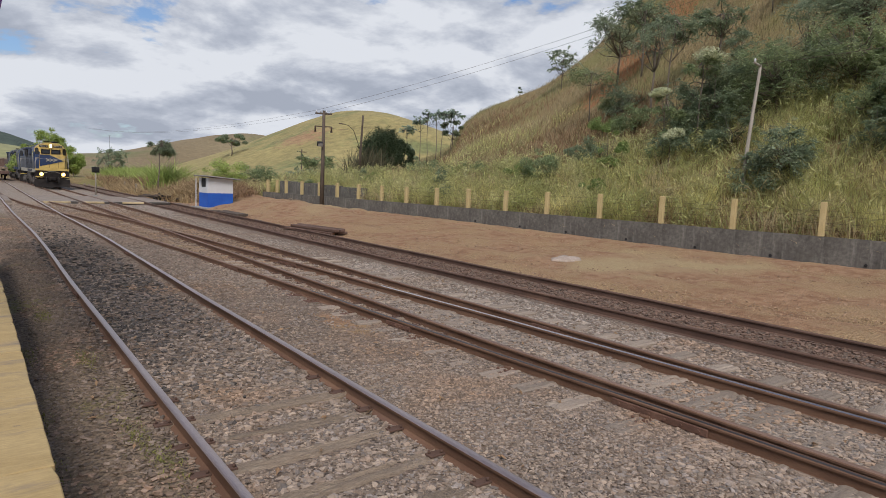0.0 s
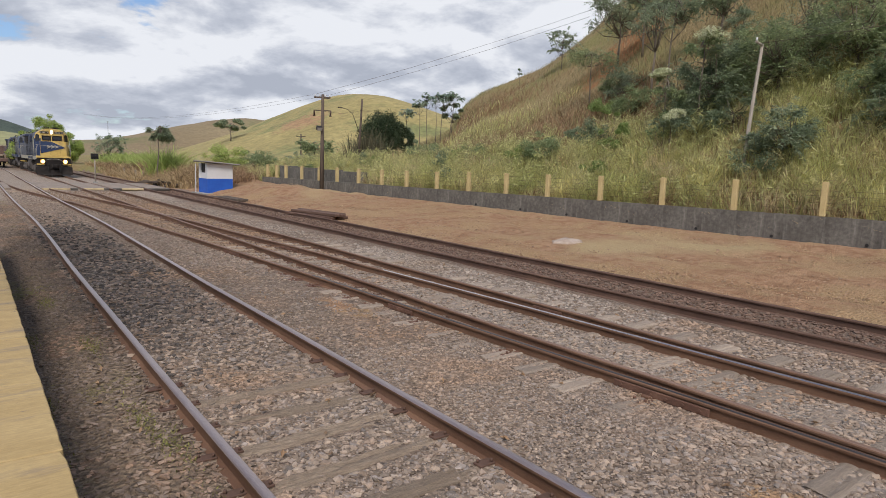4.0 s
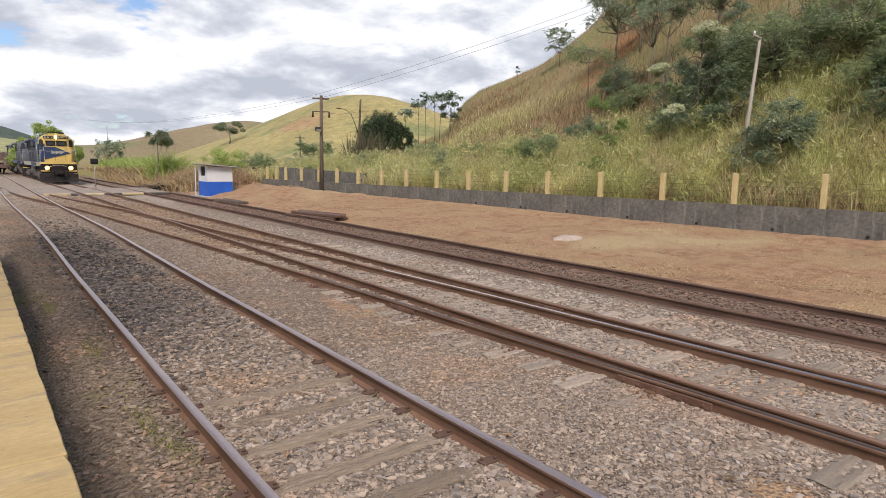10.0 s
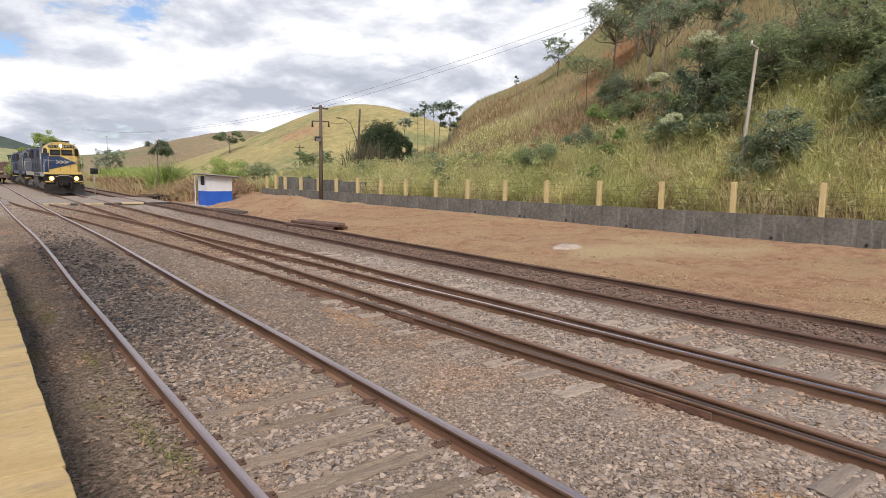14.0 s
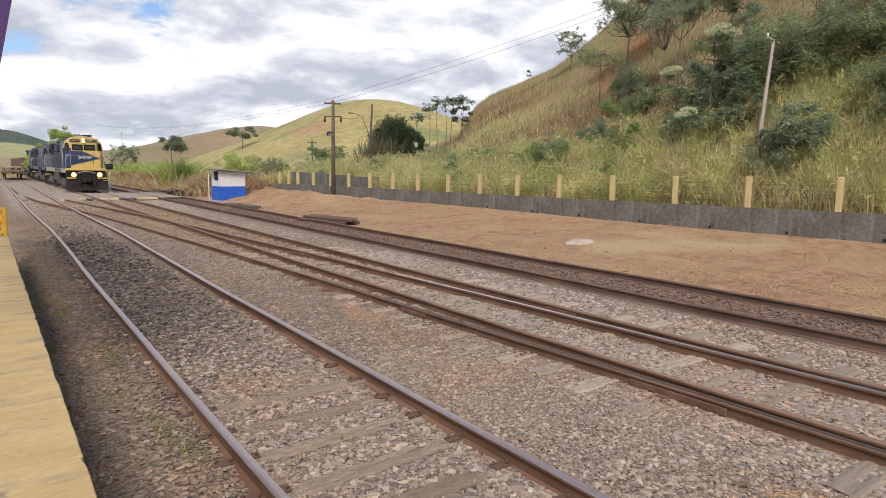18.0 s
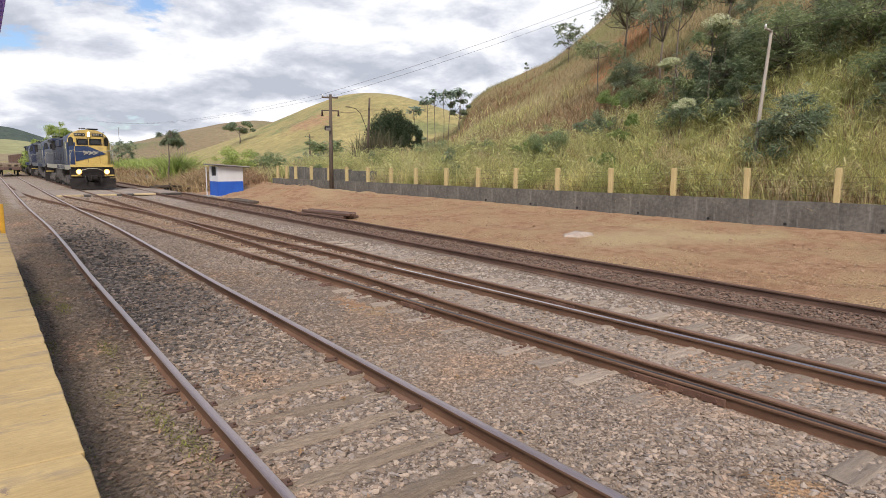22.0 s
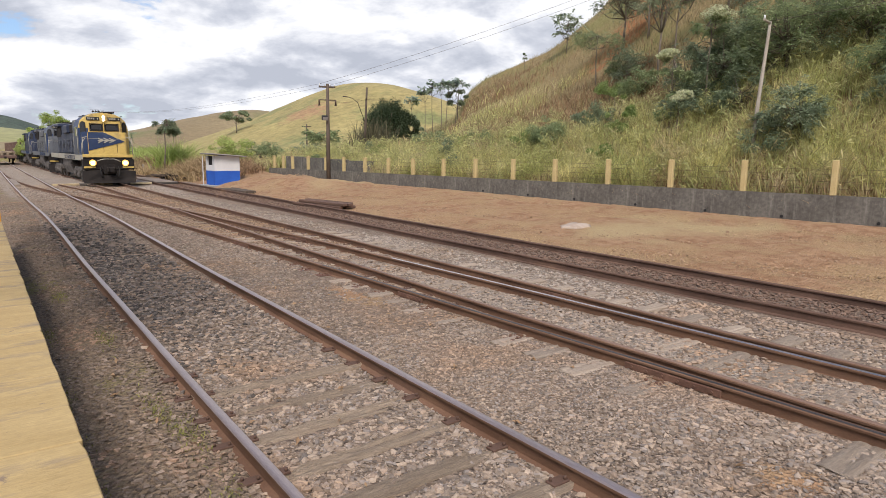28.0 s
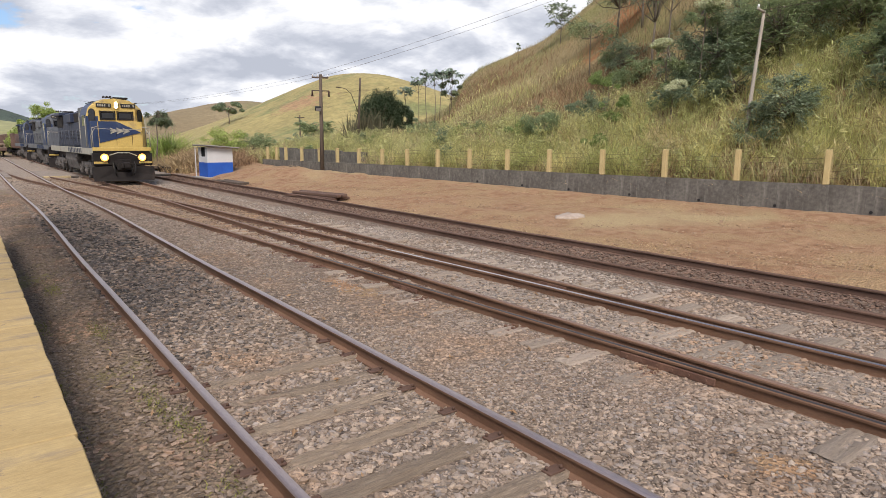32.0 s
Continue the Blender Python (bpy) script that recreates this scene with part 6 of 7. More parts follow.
make_tree(7.6, 104, 7.6, 2.2, M_LEAF_LIME, 54, "tall feathery yellow-green bamboo", "bamboo_clump", clumps=22, leaves=8000, size=0.34, stem=0.3, trunk_r=0.05, squash=0.8, trunks=4, slim=0.2, group="bamboo beside the line")


def make_tuft(x, y, n, h, w, spread, lean, material, seed, name, label):
    """A clump of long arching leaves rising from one stool, each leaf on its own curve."""
    rs = np.random.RandomState(seed)
    t = thing(name, pose(x, y, float(ground_z(x, y))), label, name.replace("_", " "))
    px, py = rs.normal(0, spread, n), rs.normal(0, spread, n)
    V, F = blades(np.stack([px, py, 0 * px - 0.05], -1), rs.uniform(h * 0.6, h, n), rs.uniform(w * 0.6, w, n), rs.uniform(lean * 0.3, lean, n), rs, 4)
    me = raw_mesh("leaves", V, F, [material])
    ob = new("leaves", me)
    ob.parent = t
    part("stool", rodded((0, 0, -0.1), (0, 0, 0.25), spread * 1.4, spread, 9), M_BARK, t)


make_tuft(12.35, 58, 420, 3.3, 0.13, 0.7, 1.0, M_LEAF_LIME, 47, "cane_plant", "bright green upright clump of broad cane leaves")
hz = float(hill_shape(HILL_XS, HILL_HS, 300, 130)(np.array(95.5), np.array(291.0)))
make_tree(95.5, 291.0, 10.5, 8.0, M_LEAF_DARK, 48, "lone tree with separate round clumps on the pasture hill", clumps=9, leaves=5200, size=0.6, flat=0.4, stem=0.50, trunk_r=0.3, squash=0.6, sink=float(ground_z(95.5, 291.0)) - hz, puff=0.75)
make_tree(14.8, 50.0, 3.0, 1.9, M_LEAF_LIME, 49, "bright green bush behind the hut", "shrub", clumps=14, leaves=5100, size=0.133, stem=0.15, trunk_r=0.04, trunks=3)
make_tree(17.6, 51.0, 2.6, 1.8, M_LEAF, 50, "green bush behind the fence", "shrub", clumps=14, leaves=4760, size=0.133, stem=0.15, trunk_r=0.04, trunks=3)
make_tree(21.4, 48.0, 3.1, 1.75, M_LEAF, 51, "open-crowned tree behind the fence", clumps=12, leaves=1500, size=0.2, flat=0.1, stem=0.55, trunk_r=0.06, squash=0.35)
make_tree(20.0, 47.0, 2.0, 1.4, M_LEAF_GREY, 52, "low bush behind the fence", "shrub", clumps=10, leaves=3400, size=0.133, stem=0.15, trunk_r=0.04, trunks=3)


def undergrowth():
    """Shrubs of the wooded slope, each on its own, thinning out towards the bare crest."""
    rs = np.random.RandomState(77)
    kinds = ((M_LEAF_DARK, "dark green shrub in the hillside scrub"), (M_LEAF_GREY, "grey-green shrub in the hillside scrub"), (M_LEAF, "green feathery shrub in the hillside scrub"))
    n = 0
    while n < 36:
        u, s = rs.uniform(-3, 27), rs.uniform(6, 34)
        if rs.uniform() > math.exp(-((u - 8) / 13.0) ** 2) + 0.1:
            continue
        p = on_wall(u, s)
        if s < 13 and 1.36 < (p.x + 1.4) / p.y < 1.66:
            continue
        k = rs.choice(3, p=(0.22, 0.38, 0.40))
        h = rs.uniform(1.3, 3.4)
        make_tree(p.x, p.y, h, h * rs.uniform(0.45, 0.7), kinds[k][0], 100 + n, kinds[k][1], "shrub", clumps=13, leaves=2700, size=0.104, stem=0.12,
                  trunk_r=0.04, squash=0.4, trunks=2, group="hillside scrub", slim=0.35)
        n += 1


undergrowth()


M_CANE = mat("cane_grass_leaf", (0.39, 0.41, 0.16), (0.61, 0.575, 0.28), 0.35, 0.6, bump=0, fine_amount=0.05, island=0.4, spot=(0.46, 0.34, 0.20), spot_scale=0.45, spot_at=0.54, thin=0.5)


def grass_stuff(name, n, where, h, w, lean, material, label, seed, tufts=0, spread=0.3):
    rs = np.random.RandomState(seed)
    away = None
    if tufts:
        # blades fan out of separate stools
        cx, cy = where(rs, tufts)
        pick = rs.randint(0, tufts, n)
        ox, oy = rs.normal(0, spread, n), rs.normal(0, spread, n)
        x, y = cx[pick] + ox, cy[pick] + oy
        away = np.arctan2(oy, ox) + rs.normal(0, 0.5, n)
        inside = (wall_s(x, y) > 0.55) | (y > 43)
        x, y, away = x[inside], y[inside], away[inside]
    else:
        x, y = where(rs, n)
    keep = (rough_field(x, y, seed, 0.9) > -0.45) & ~((wall_u(x, y) > 30.3) & (wall_u(x, y) < 41) & (np.abs(wall_s(x, y)) < 1.55))
    x, y = x[keep], y[keep]
    away = None if away is None else away[keep]
    base = np.stack([x, y, ground_z(x, y) - 0.04], -1)
    k = len(x)
    hh = rs.uniform(h[0], h[1], k) * (0.8 + 0.35 * rough_field(x, y, seed + 1, 0.5))
    V, F = blades(base, hh, rs.uniform(w[0], w[1], k), rs.uniform(lean[0], lean[1], k), rs, 3, away)
    return tagged(new(name, raw_mesh(name, V, F, [material])), label, "grass", kind="stuff")


def band(u0, u1, s0, s1, power=1.0):
    def where(rs, n):
        u = rs.uniform(u0, u1, n)
        s = s0 + (s1 - s0) * rs.uniform(0, 1, n) ** power
        p = WALL_N[None] * (WALL_C + s)[:, None] + WALL_U[None] * u[:, None]
        return p[:, 0], p[:, 1]
    return where


def patch(x0, x1, y0, y1):
    return lambda rs, n: (rs.uniform(x0, x1, n), rs.uniform(y0, y1, n))


grass_stuff("tall_grass", 56000, band(-4, 44, 0.5, 7.5, 1.2), (0.6, 1.7), (0.014, 0.034), (0.10, 0.75), M_GRASS, "tall green and straw-coloured cane grass behind the wall", 61, 760, 0.26)
grass_stuff("tall_grass", 9000, band(-4, 44, 0.4, 7.5, 1.1), (0.7, 1.6), (0.03, 0.055), (0.3, 0.9), M_CANE, "broad arching cane leaves behind the wall", 60, 330, 0.26)
grass_stuff("tall_grass", 5200, band(-4, 42, 0.3, 1.6), (0.35, 0.9), (0.02, 0.045), (0.5, 1.4), M_DEAD, "dead brown litter at the foot of the tall grass", 72)
grass_stuff("tall_grass", 5200, band(-4, 42, 0.3, 2.6), (0.5, 1.15), (0.02, 0.05), (0.4, 1.2), M_STRAW, "dry straw-coloured grass behind the wall", 62)
grass_stuff("hill_grass", 52000, band(8, 70, 5, 47), (0.3, 0.8), (0.013, 0.032), (0.2, 0.9), M_GRASS_DRY, "dry brownish grass over the hillside", 63)
grass_stuff("hill_grass", 21000, band(-4, 30, 6, 40), (0.5, 1.2), (0.018, 0.045), (0.2, 0.8), M_GRASS_DRY, "dry grass between hillside shrubs", 64)
grass_stuff("hill_grass", 11000, band(28, 60, 4, 20), (0.5, 1.2), (0.016, 0.04), (0.2, 0.8), M_GRASS, "green grass on the lower slope", 65)
grass_stuff("verge_grass", 15000, patch(10.3, 21, 42.5, 92), (0.4, 1.3), (0.03, 0.07), (0.4, 1.4), M_STRAW, "straw-coloured dry grass on the verge", 66)
grass_stuff("verge_grass", 7000, patch(13.5, 40, 46, 100), (0.6, 1.7), (0.05, 0.10), (0.2, 0.8), M_GRASS, "green grass behind the verge", 67)


grass_stuff("verge_grass", 3200, patch(10.6, 15.5, 47.5, 56.5), (0.8, 1.9), (0.03, 0.06), (0.4, 1.5), M_STRAW, "matted dry brush beside the hut", 73, 60, 0.5)
grass_stuff("verge_grass", 2200, patch(10.8, 15.5, 48, 56), (0.8, 1.8), (0.02, 0.05), (0.4, 1.5), M_STRAW, "tall straw-coloured brush beside the hut", 74, 50, 0.5)
grass_stuff("verge_grass", 5000, patch(10.6, 17, 44, 88), (0.5, 1.5), (0.03, 0.07), (0.4, 1.4), M_DEAD, "dead brown reeds on the verge", 71)
grass_stuff("verge_grass", 4200, patch(10.6, 14.5, 57, 74), (0.7, 1.6), (0.03, 0.07), (0.3, 1.2), M_STRAW, "tall straw-coloured grass along the verge", 75, 120, 0.5)
grass_stuff("verge_grass", 1500, patch(11.9, 15.8, 40.8, 46.5), (0.5, 1.4), (0.03, 0.07), (0.3, 1.3), M_DEAD, "dead brown stalks between the hut and the wall", 68)
grass_stuff("verge_grass", 6000, patch(12.2, 17.5, 70, 98), (1.2, 2.4), (0.05, 0.10), (0.2, 0.8), M_LEAF_LIME, "yellow-green grass along the verge", 69)
grass_stuff("hill_grass", 2600, band(2, 26, 3, 9), (0.5, 1.3), (0.02, 0.05), (0.3, 1.2), M_DEAD, "dead brown stalks among the hillside scrub", 70)


for u, s_, a, b in ((42, 22.5, 3.0, 2.2), (40.5, 24.5, 3.0, 2.5), (51, 33, 3.0, 3.5), (46, 28, 3.0, 3.0), (16.8, 8.3, 1.8, 1.2), (20.5, 11.7, 2.0, 1.6), (27, 14, 3, 3), (18, 8, 2.2, 1.5), (22, 11, 2.5, 2.5), (33, 10, 3, 2), (25.5, 8, 2.0, 1.6), (15, 6.0, 1.6, 1.2), (6, 13, 3, 3)):
    grass_stuff("hill_grass", 900, lambda rs, n: tuple((WALL_N[None] * (WALL_C + rs.normal(s_, b, n))[:, None] + WALL_U[None] * rs.normal(u, a, n)[:, None]).T), (0.5, 1.1), (0.03, 0.06), (0.3, 1.1), M_DEAD, "patch of dead brown fern on the hillside", 80 + int(u))


def cane_leaves():
    """Short leaves that fill the tall grass behind the wall."""
    rs = np.random.RandomState(90)
    n = 5200
    x, y = band(-4, 44, 0.4, 7.0, 1.1)(rs, n)
    keep = (rough_field(x, y, 61, 0.9) > -0.4) & ~((wall_u(x, y) > 30.3) & (np.abs(wall_s(x, y)) < 1.55))
    x, y = x[keep], y[keep]
    c = np.stack([x, y, ground_z(x, y) + rs.uniform(0.2, 1.25, len(x))], -1)
    V, F = leaf_cloud(c, rs.uniform(0.12, 0.32, len(x)), 32000, 0.36, rs, 0.3, 1.2, 0.10)
    tagged(new("tall_grass", raw_mesh("tall_grass", V, F, [M_CANE])), "leafy green and straw undergrowth of the cane grass", "grass", kind="stuff")


cane_leaves()


M_CANE_DARK = mat("dark_brown_cane_leaf", (0.075, 0.070, 0.038), (0.15, 0.135, 0.075), 0.5, 0.7, bump=0, fine_amount=0.1, island=0.5, thin=0.3)


def make_cane():
    rs = np.random.RandomState(9)
    n = 620
    x, y = 23.4 + rs.normal(0, 0.8, n), 42.8 + rs.normal(0, 0.8, n)
    base = np.stack([x, y, ground_z(x, y)], -1)
    V, F = blades(base, rs.uniform(1.3, 3.4, n) * (1 - 0.12 * np.abs(x - 22.6)).clip(0.4, 1), rs.uniform(0.06, 0.12, n), rs.uniform(0.05, 0.5, n), rs)
    tagged(new("cane_clump", raw_mesh("cane_clump", V, F, [M_CANE_DARK])), "dark upright spiky cane clump beside a pole", "plant", kind="stuff")


make_cane()


# ---- small things in the yard ----
def make_sleeper_stack():
    st = thing("sleeper_stack", pose(9.85, 23.3, -0.13, 0, 0, 10), "low stack of old dark wooden sleepers beside the siding", "sleepers")
    rnd = random.Random(5)
    for k in range(7):
        row, i = (0, k) if k < 4 else (1, k - 4)
        ob = part("sleeper", boxed((0, 0, 0), (0.20, 3.0 + rnd.uniform(-0.2, 0.25), 0.11), bevel=0.02), M_RUST_DARK, st)
        ob.matrix_basis = pose(-0.38 + i * 0.25 + row * 0.1, rnd.uniform(-0.2, 0.2), 0.075 + row * 0.115, 0, 0, rnd.uniform(-3, 3))
    st = thing("sleeper_stack", pose(9.75, 34.2, -0.1, 0, 0, 4), "few flat dark sleepers lying near the hut", "sleepers")
    for k in range(3):
        ob = part("sleeper", boxed((0, 0, 0), (0.22, 3.4, 0.13), bevel=0.015), M_POLE, st)
        ob.matrix_basis = pose(-0.2 + k * 0.26, rnd.uniform(-0.4, 0.4), 0.06, 0, 0, rnd.uniform(-4, 4))


make_sleeper_stack()


def make_scrap():
    st = thing("scrap_pile", pose(9.9, 49.5, -0.12), "dark pile of scrap rails and timber beside the siding", "scrap pile")
    rnd = random.Random(6)
    for k in range(13):
        ob = part("beam", boxed((0, 0, 0), (0.16, 2.4 + rnd.uniform(-0.7, 0.7), 0.13), bevel=0.015), M_POLE if k % 3 else M_SOOT, st)
        ob.matrix_basis = pose(-0.7 + rnd.uniform(0, 1.6), rnd.uniform(-0.8, 0.8), 0.08 + (k // 4) * 0.12, rnd.uniform(-4, 4), rnd.uniform(-3, 3), rnd.uniform(-25, 25))


make_scrap()


def make_signal():
    s = thing("signal_post", pose(6.5, 55.0, -0.15), "short pale post carrying a dark two-lamp signal head", "signal")
    part("shaft", rodded((0, 0, 0), (0, 0, 2.25), 0.05, 0.045, 10), M_POLE_PALE, s)
    part("base", boxed((0, 0, 0.06), (0.3, 0.3, 0.14), bevel=0.02), M_PLATFORM, s)
    hd = part("signal_head", boxed((0, -0.02, 2.05), (0.52, 0.16, 0.42), bevel=0.02), M_BLACK, s)
    for x in (-0.13, 0.13):
        part("hood", rodded((x, -0.22, 2.07), (x, -0.08, 2.07), 0.10, 0.10, 12), M_BLACK, hd)


make_signal()


def make_marker_posts():
    for x, y, h in ((10.9, 63, 0.9), (11.2, 70, 0.9), (10.7, 59, 0.8)):
        p = thing("marker_post", pose(x, y, float(ground_z(x, y))), "short weathered wooden post in dry grass", "post", group="marker posts")
        part("shaft", boxed((0, 0, h / 2 - 0.1), (0.13, 0.13, h + 0.2), bevel=0.02), M_POLE_PALE, p)


make_marker_posts()

def rock_shapes(n, rs, plain=False):
    bm = bmesh.new()
    if plain:
        bmesh.ops.create_cube(bm, size=1.35)
    else:
        bmesh.ops.create_icosphere(bm, subdivisions=1, radius=1.0)
    V = np.array([v.co[:] for v in bm.verts])
    F = np.array([[v.index for v in f.verts] for f in bm.faces])
    bm.free()
    shapes = []
    for _ in range(n):
        q = np.sign(V) * np.abs(V) ** 0.7 * rs.uniform(0.5, 1.2, (len(V), 1)) * np.array((1.25, rs.uniform(0.6, 0.95), rs.uniform(0.35, 0.62)))
        shapes.append(q + rs.normal(0, 0.05, V.shape))
    return shapes, F


def scatter_stones(name, x, y, size, material, label, seed, sink=0.25, lift=None, plain=True):
    rs = np.random.RandomState(seed)
    shapes, F = rock_shapes(14, rs, plain)
    n = len(x)
    k = rs.randint(0, len(shapes), n)
    A = np.array(shapes)[k]
    th, tl = rs.uniform(0, 6.283, n), rs.normal(0, 0.35, n)
    c, s = np.cos(th), np.sin(th)
    ct, st = np.cos(tl), np.sin(tl)
    X, Y, Z = A[..., 0], A[..., 1], A[..., 2]
    Y, Z = Y * ct[:, None] - Z * st[:, None], Y * st[:, None] + Z * ct[:, None]
    X, Y = X * c[:, None] - Y * s[:, None], X * s[:, None] + Y * c[:, None]
    z = ground_z(x, y) + 0.012 * rough_field(x, y, 2, 2.4) + size * (0.5 - sink) + (0 if lift is None else lift)
    V = np.stack([X * size[:, None] + x[:, None], Y * size[:, None] + y[:, None], Z * size[:, None] + z[:, None]], -1)
    FF = (np.arange(n)[:, None, None] * A.shape[1] + F[None]).reshape(-1, F.shape[1])
    return tagged(new(name, raw_mesh(name, V.reshape(-1, 3), FF, [material])), label, "ballast", kind="stuff")


def clear_of_rails(x, y, gap=0.055):
    ok = np.ones(len(x), bool)
    for c, g in ((centre_a, 1.72), (centre_c, 1.52), (soft_b, 1.52), (centre_d, 1.52)):
        for sgn in (-1, 1):
            ok &= np.abs(x - c(y) - sgn * g / 2) > gap
    return ok


def bare_sleepers(x, y, rs):
    """Fewer stones where sleepers lie open between the platform rails and under the turnout."""
    near = (y > 2.6) & (y < 6.2) & (x > 0.15) & (x < 1.55)
    ph = (y - 2.2) % 0.60
    on = (ph < 0.105) | (ph > 0.495)
    open_ = smooth(-0.85, -0.45, rough_field(x, y, 47, 3.0)) * smooth(0.16, 0.36, x) * smooth(1.56, 1.30, x) * smooth(6.2, 5.3, y)
    keep = ~(near & on & (rs.uniform(size=len(x)) < 0.99 * open_))
    sandy = (x > 1.85) & (x < 4.0) & (rough_field(x, y, 41, 1.3) < -0.42)
    keep &= ~(sandy & (rs.uniform(size=len(x)) < 0.75))
    bare = np.exp(-((x - 2.95) / 0.45) ** 2 - ((y - 1.85) / 0.75) ** 2) + 0.8 * np.exp(-((x - 3.2) / 0.5) ** 2 - ((y - 8.6) / 1.6) ** 2)
    keep &= rs.uniform(size=len(x)) > 0.8 * bare
    turn = (x > 4.2) & (x < 5.6) & (y < 12)
    keep &= ~(turn & (rs.uniform(size=len(x)) < 0.15 + 0.45 * smooth(-0.3, 0.3, rough_field(x, y, 49, 1.6))))
    return keep


def ballast():
    rs = np.random.RandomState(31)
    n = 64000
    # near bed: stones thin out with distance along the line
    y = 1.2 + 13.5 * rs.uniform(0, 1, n) ** 1.35
    x = rs.uniform(-0.05, 7.35, n)
    keep = clear_of_rails(x, y) & bare_sleepers(x, y, rs)
    x, y = x[keep], y[keep]
    size = (0.009 + 0.024 * rs.uniform(0, 1, len(x)) ** 1.5) * (1 + 0.02 * y)
    mid = (x > 1.85) & (x < 4.0) & (y > 3)
    size = np.where(mid, size * 0.72, size)
    # darker stones between the platform rails further on: canopy shade painted in, some stain
    dark = (x < 1.6) & (rs.uniform(size=len(x)) < smooth(3.6, 9.5, y - 1.6 * x) * 0.35)
    clean = x > 5.85
    near = ~dark & (y < 5.5)
    off = ~dark & ~near & ~clean
    k = 34000
    gx, gy = rs.uniform(0.03, 4.1, k), 1.4 + 5.0 * rs.uniform(0, 1, k) ** 1.2
    ok = clear_of_rails(gx, gy, 0.05) & bare_sleepers(gx, gy, rs)
    gx, gy = gx[ok], gy[ok]
    scatter_stones("ballast", gx, gy, rs.uniform(0.006, 0.014, len(gx)), M_STONE, "fine chippings filling the gaps of the ballast", 48, sink=0.3)
    scatter_stones("ballast", x[near], y[near], size[near], M_STONE, "loose grey and tan broken stone ballast between the rails", 32, sink=0.36, plain=False)
    scatter_stones("ballast", x[off], y[off], size[off], M_STONE, "grey and tan stone ballast along the tracks", 40, sink=0.36)
    off = ~dark & (y >= 5.5) & clean
    scatter_stones("ballast", x[off], y[off], size[off], M_STONE_PALE, "pale grey ballast beside the yard track", 41, sink=0.36)
    scatter_stones("ballast", x[dark], y[dark], size[dark], M_STONE_SOOTY_SHADE, "stained ballast with canopy shade painted in, between the platform rails", 37)
    n = 26000
    x, y = rs.uniform(-0.0, 7.2, n), 13 + 30 * rs.uniform(0, 1, n) ** 1.3
    keep = clear_of_rails(x, y, 0.07)
    x, y = x[keep], y[keep]
    dark = (x < 1.6) & (rs.uniform(size=len(x)) < 0.35 * smooth(30, 19, y))
    scatter_stones("ballast", x[dark], y[dark], rs.uniform(0.03, 0.05, dark.sum()), M_STONE_SOOTY_SHADE, "stained ballast with canopy shade painted in, further along the platform track", 38)
    x, y = x[~dark], y[~dark]
    tan = (x > soft_b(y) - 0.85) & (x < 5.9)
    clean = x >= 5.9
    for pick, m, lab in ((tan, M_STONE_TAN, "tan and rust-stained ballast of the turnout"), (clean, M_STONE_PALE, "pale clean ballast between the siding and the yard track"),
                         (~tan & ~clean, M_STONE_FAR, "coarse stone ballast further along the line")):
        scatter_stones("ballast", x[pick], y[pick], rs.uniform(0.018, 0.034, pick.sum()), m, lab, 33, sink=0.42)
    n = 12000
    x, y = rs.uniform(-1.05, 0.02, n), 1.2 + 30 * rs.uniform(0, 1, n) ** 1.3
    keep = clear_of_rails(x, y)
    x, y = x[keep], y[keep]
    scatter_stones("ballast", x, y, rs.uniform(0.010, 0.030, len(x)), M_STONE_DARK, "dark dirty gravel beside the platform", 34, sink=0.42)
    n = 10500
    y = 1.0 + 42 * rs.uniform(0, 1, n) ** 1.2
    x = centre_d(y) + rs.uniform(-0.72, 0.72, n)
    scatter_stones("ballast", x, y, rs.uniform(0.018, 0.04, n), mat_rusty_stone, "rust-stained ballast between the siding rails", 35)
    n = 9000
    y = 2 + 36 * rs.uniform(0, 1, n)
    x = 9.3 + rs.exponential(2.6, n)
    keep = wall_s(x, y) < -0.4
    x, y = x[keep], y[keep]
    scatter_stones("loose_stones", x, y, rs.uniform(0.006, 0.032, len(x)), M_EARTH_STONE, "scattered clods and pebbles on the bare earth", 36, sink=0.4)
    x, y = rs.uniform(9.6, 19.5, 1600), rs.uniform(3, 36, 1600)
    keep = (wall_s(x, y) < -0.5) & (rough_field(x, y, 23, 0.7) > 0.1)
    x, y = x[keep], y[keep]
    scatter_stones("loose_stones", x, y, rs.uniform(0.02, 0.05, len(x)), M_EARTH_STONE, "larger clods of dry soil on the bank", 39, sink=0.5)
    # pale lump of rubble on the bank
    b = thing("rubble_lump", pose(12.75, 12.75, float(ground_z(12.75, 12.75))), "pale lump of dried mortar on the earth bank", "rubble")
    bm = bmesh.new()
    bmesh.ops.create_icosphere(bm, subdivisions=3, radius=0.40)
    r2 = random.Random(3)
    for v in bm.verts:
        k = 0.75 + 0.3 * float(rough_field(np.array(v.co.x * 9), np.array(v.co.y * 9), 14, 1.0))
        v.co = Vector((v.co.x * 1.3 * k, v.co.y * k, v.co.z * 0.30 * k)) * r2.uniform(1.15, 1.35)
    part("lump", bm, M_PALE_EARTH, b, smooth=True)


M_STONE_FAR = mat("grimy_ballast_stone", (0.25, 0.196, 0.150), (0.38, 0.306, 0.240), 9, 0.92, bump=0.4, fine=60, island=0.45, spot=(0.27, 0.195, 0.14), spot_scale=0.4, spot_at=0.5)
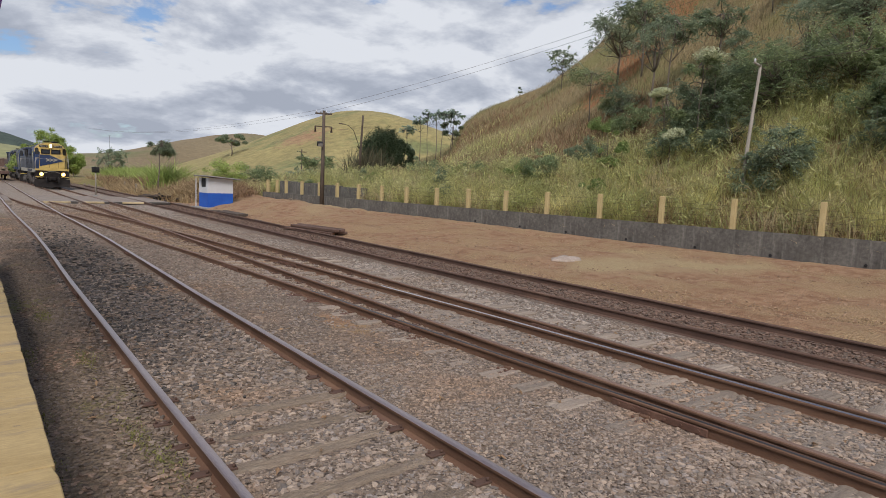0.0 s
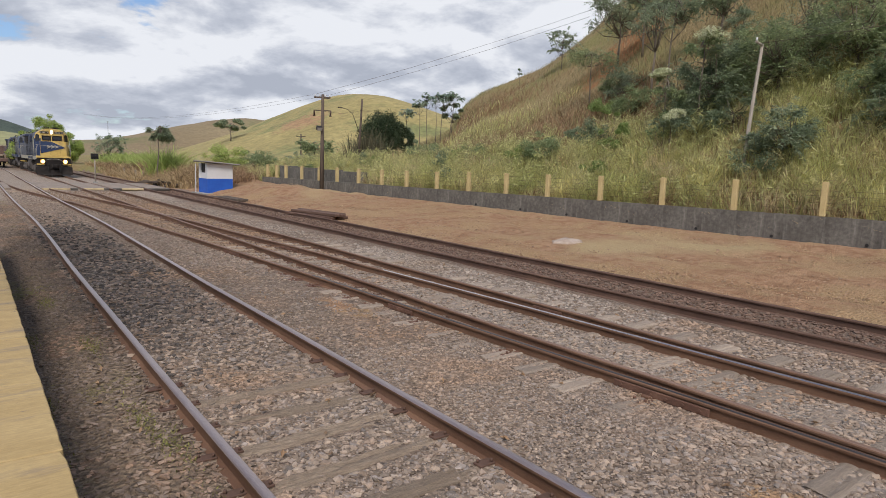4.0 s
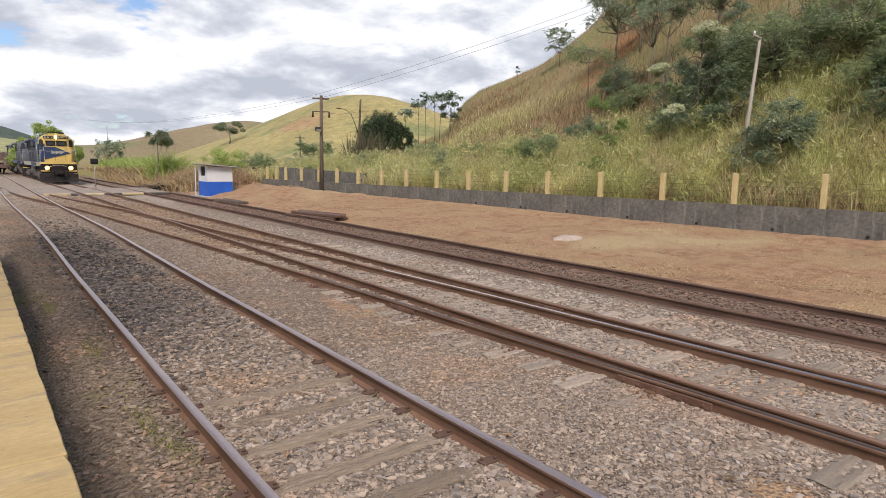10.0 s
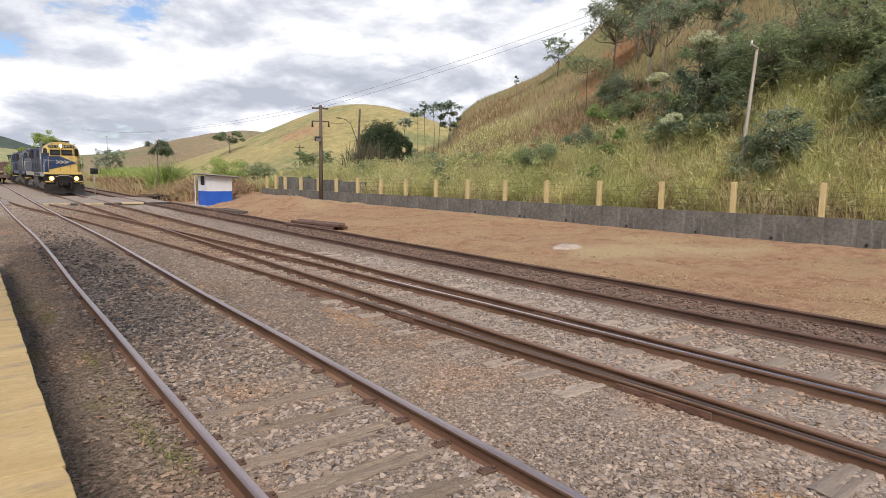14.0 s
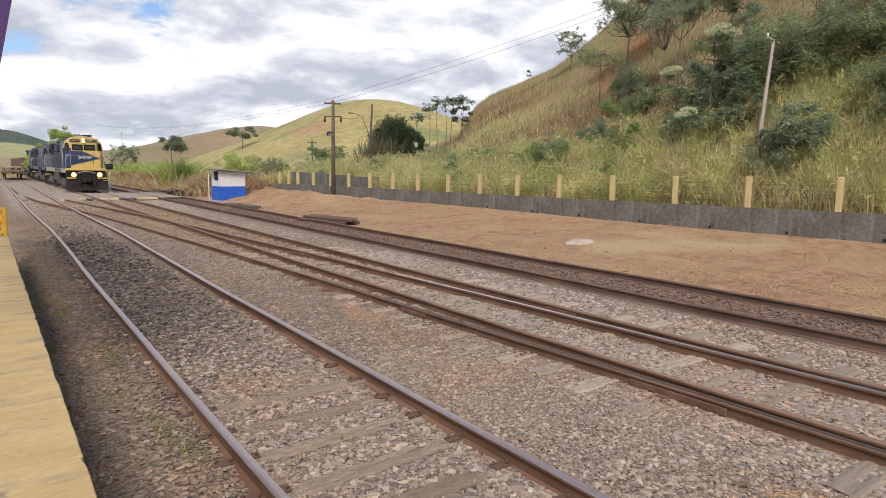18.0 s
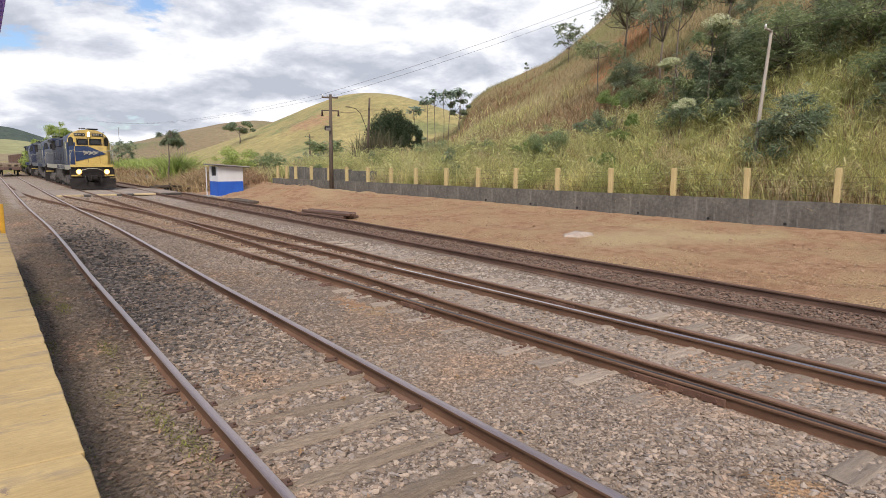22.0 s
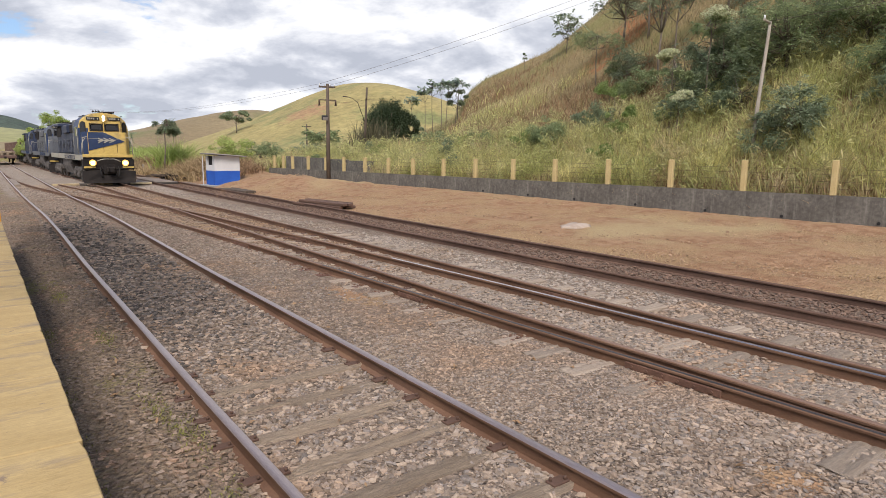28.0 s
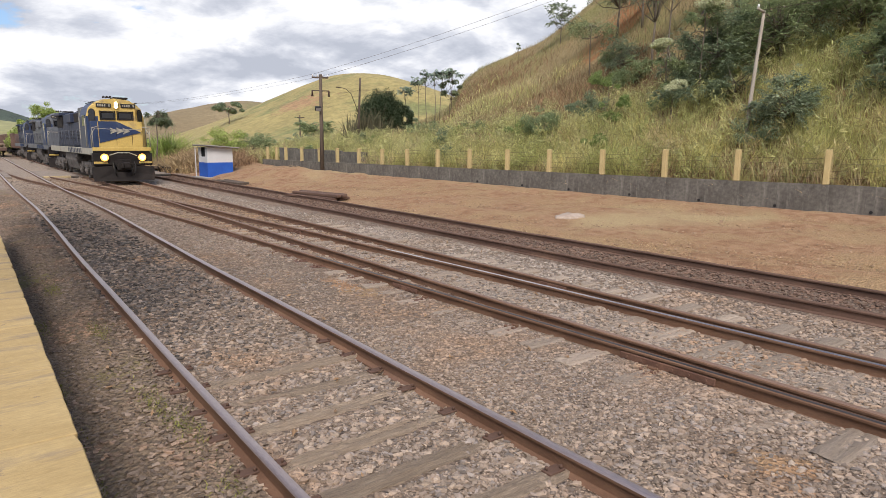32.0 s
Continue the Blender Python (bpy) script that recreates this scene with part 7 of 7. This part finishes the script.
M_STONE_TAN = mat("tan_ballast_stone", (0.22, 0.15, 0.098), (0.36, 0.26, 0.178), 9, 0.92, bump=0.4, fine=60, island=0.45, spot=(0.34, 0.225, 0.14), spot_scale=0.5, spot_at=0.5)
M_STONE_PALE = mat("pale_ballast_stone", (0.31, 0.255, 0.205), (0.44, 0.375, 0.31), 9, 0.92, bump=0.4, fine=60, island=0.4, spot=(0.35, 0.255, 0.175), spot_scale=0.4, spot_at=0.54)
# stone colour darkened for canopy shade as well as stain
M_STONE_SOOTY_SHADE = mat("sooty_shaded_ballast_stone", (0.095, 0.080, 0.067), (0.195, 0.167, 0.142), 9, 0.9, bump=0.4, fine=60, island=0.5)
mat_rusty_stone = mat("rust_stained_stone", (0.125, 0.078, 0.056), (0.255, 0.168, 0.122), 9, 0.9, bump=0.4, fine=90, island=0.4)
M_EARTH_STONE = mat("earthy_clod", (0.36, 0.23, 0.14), (0.48, 0.33, 0.21), 6, 0.95, bump=0.3, island=0.3)
M_PALE_EARTH = mat("pale_mortar", (0.40, 0.31, 0.24), (0.52, 0.43, 0.35), 6, 0.95, bump=0.4, fine=40)
ballast()


def litter():
    rs = np.random.RandomState(18)
    n = 42000
    y = 1 + 37 * rs.uniform(0, 1, n) ** 1.4
    x = 9.3 + (20.3 - 0.137 * y - 9.3) * rs.uniform(0, 1, n) ** 1.0
    keep = rough_field(x, y, 21, 0.8) > 0.0
    x, y = x[keep], y[keep]
    k = len(x)
    V, F = blades(np.stack([x, y, ground_z(x, y) - 0.01], -1), rs.uniform(0.03, 0.10, k), rs.uniform(0.005, 0.014, k), rs.uniform(0.9, 2.0, k), rs, 2)
    tagged(new("dry_litter", raw_mesh("dry_litter", V, F, [M_STRAW])), "short dry grass and litter on the earth bank", "grass", kind="stuff")


litter()


M_MOSS = mat("yellow_green_moss", (0.17, 0.17, 0.045), (0.27, 0.25, 0.075), 6, 0.9, bump=0, fine_amount=0.2, island=0.4)


def weeds():
    """Moss and low weeds in patches along the platform foot."""
    rs = np.random.RandomState(8)
    spots = [(-0.32, 5.6), (-0.22, 5.0), (-0.75, 3.4), (-0.35, 8.2), (-0.95, 4.4), (-0.98, 5.4), (-0.97, 6.6), (-0.98, 3.0), (-0.25, 3.6), (-0.9, 9.0), (-0.55, 11.0)]
    n = 2600
    c = rs.randint(0, len(spots), n)
    P = np.array(spots)[c]
    x, y = P[:, 0] + rs.normal(0, 0.06, n), P[:, 1] + rs.normal(0, 0.24, n)
    keep = (x > -1.05) & (x < -0.08)
    x, y = x[keep], y[keep]
    n = len(x)
    V, F = blades(np.stack([x, y, ground_z(x, y) + 0.01], -1), rs.uniform(0.01, 0.045, n), rs.uniform(0.006, 0.014, n), rs.uniform(0.5, 1.6, n), rs, 2)
    tagged(new("weeds", raw_mesh("weeds", V, F, [M_MOSS])), "yellow-green moss and small weeds beside the platform", "weeds", kind="stuff")
    n = 340
    x, y = rs.uniform(-1.0, 7.2, n), rs.uniform(2, 13, n)
    keep = clear_of_rails(x, y, 0.08)
    x, y = x[keep], y[keep]
    V, F = leaf_cloud(np.stack([x, y, ground_z(x, y) + 0.035], -1), np.full(len(x), 0.02), len(x), 0.07, rs, 1.0, 0.2, 0.4)
    tagged(new("leaf_litter", raw_mesh("leaf_litter", V, F, [M_DEAD])), "scattered dry brown leaves and chips on the ballast", "litter", kind="stuff")


weeds()


# ---- movement ----
TRAIN_Y = [(0, 68.9), (3, 67.2), (5.5, 65.8), (7, 64.9), (9, 63.5), (11, 62.1), (13, 60.3), (14.5, 58.7), (16.5, 56.7), (19, 53.9), (21, 51.6),
           (23, 49.0), (25, 46.1), (27.5, 42.7), (28, 42.0), (29, 40.5), (30, 38.9), (31, 37.2), (32, 35.4)]


def motions():
    for ob, off in TRAIN:
        walk(ob, [(t, pose(4.95, y - 0.35 + off, 0)) for t, y in TRAIN_Y])
    # wheels roll with the train, in steps well under a quarter turn
    ts = [i * 0.25 for i in range(129)]
    for ax, r in AXLES:
        rows = []
        for t in ts:
            y = float(np.interp(t, [a for a, _ in TRAIN_Y], [b for _, b in TRAIN_Y]))
            rows.append((t, Matrix.Translation(ax.location) @ Matrix.Rotation((68.9 - y) / r, 4, "X")))
        walk(ax, rows)


motions()
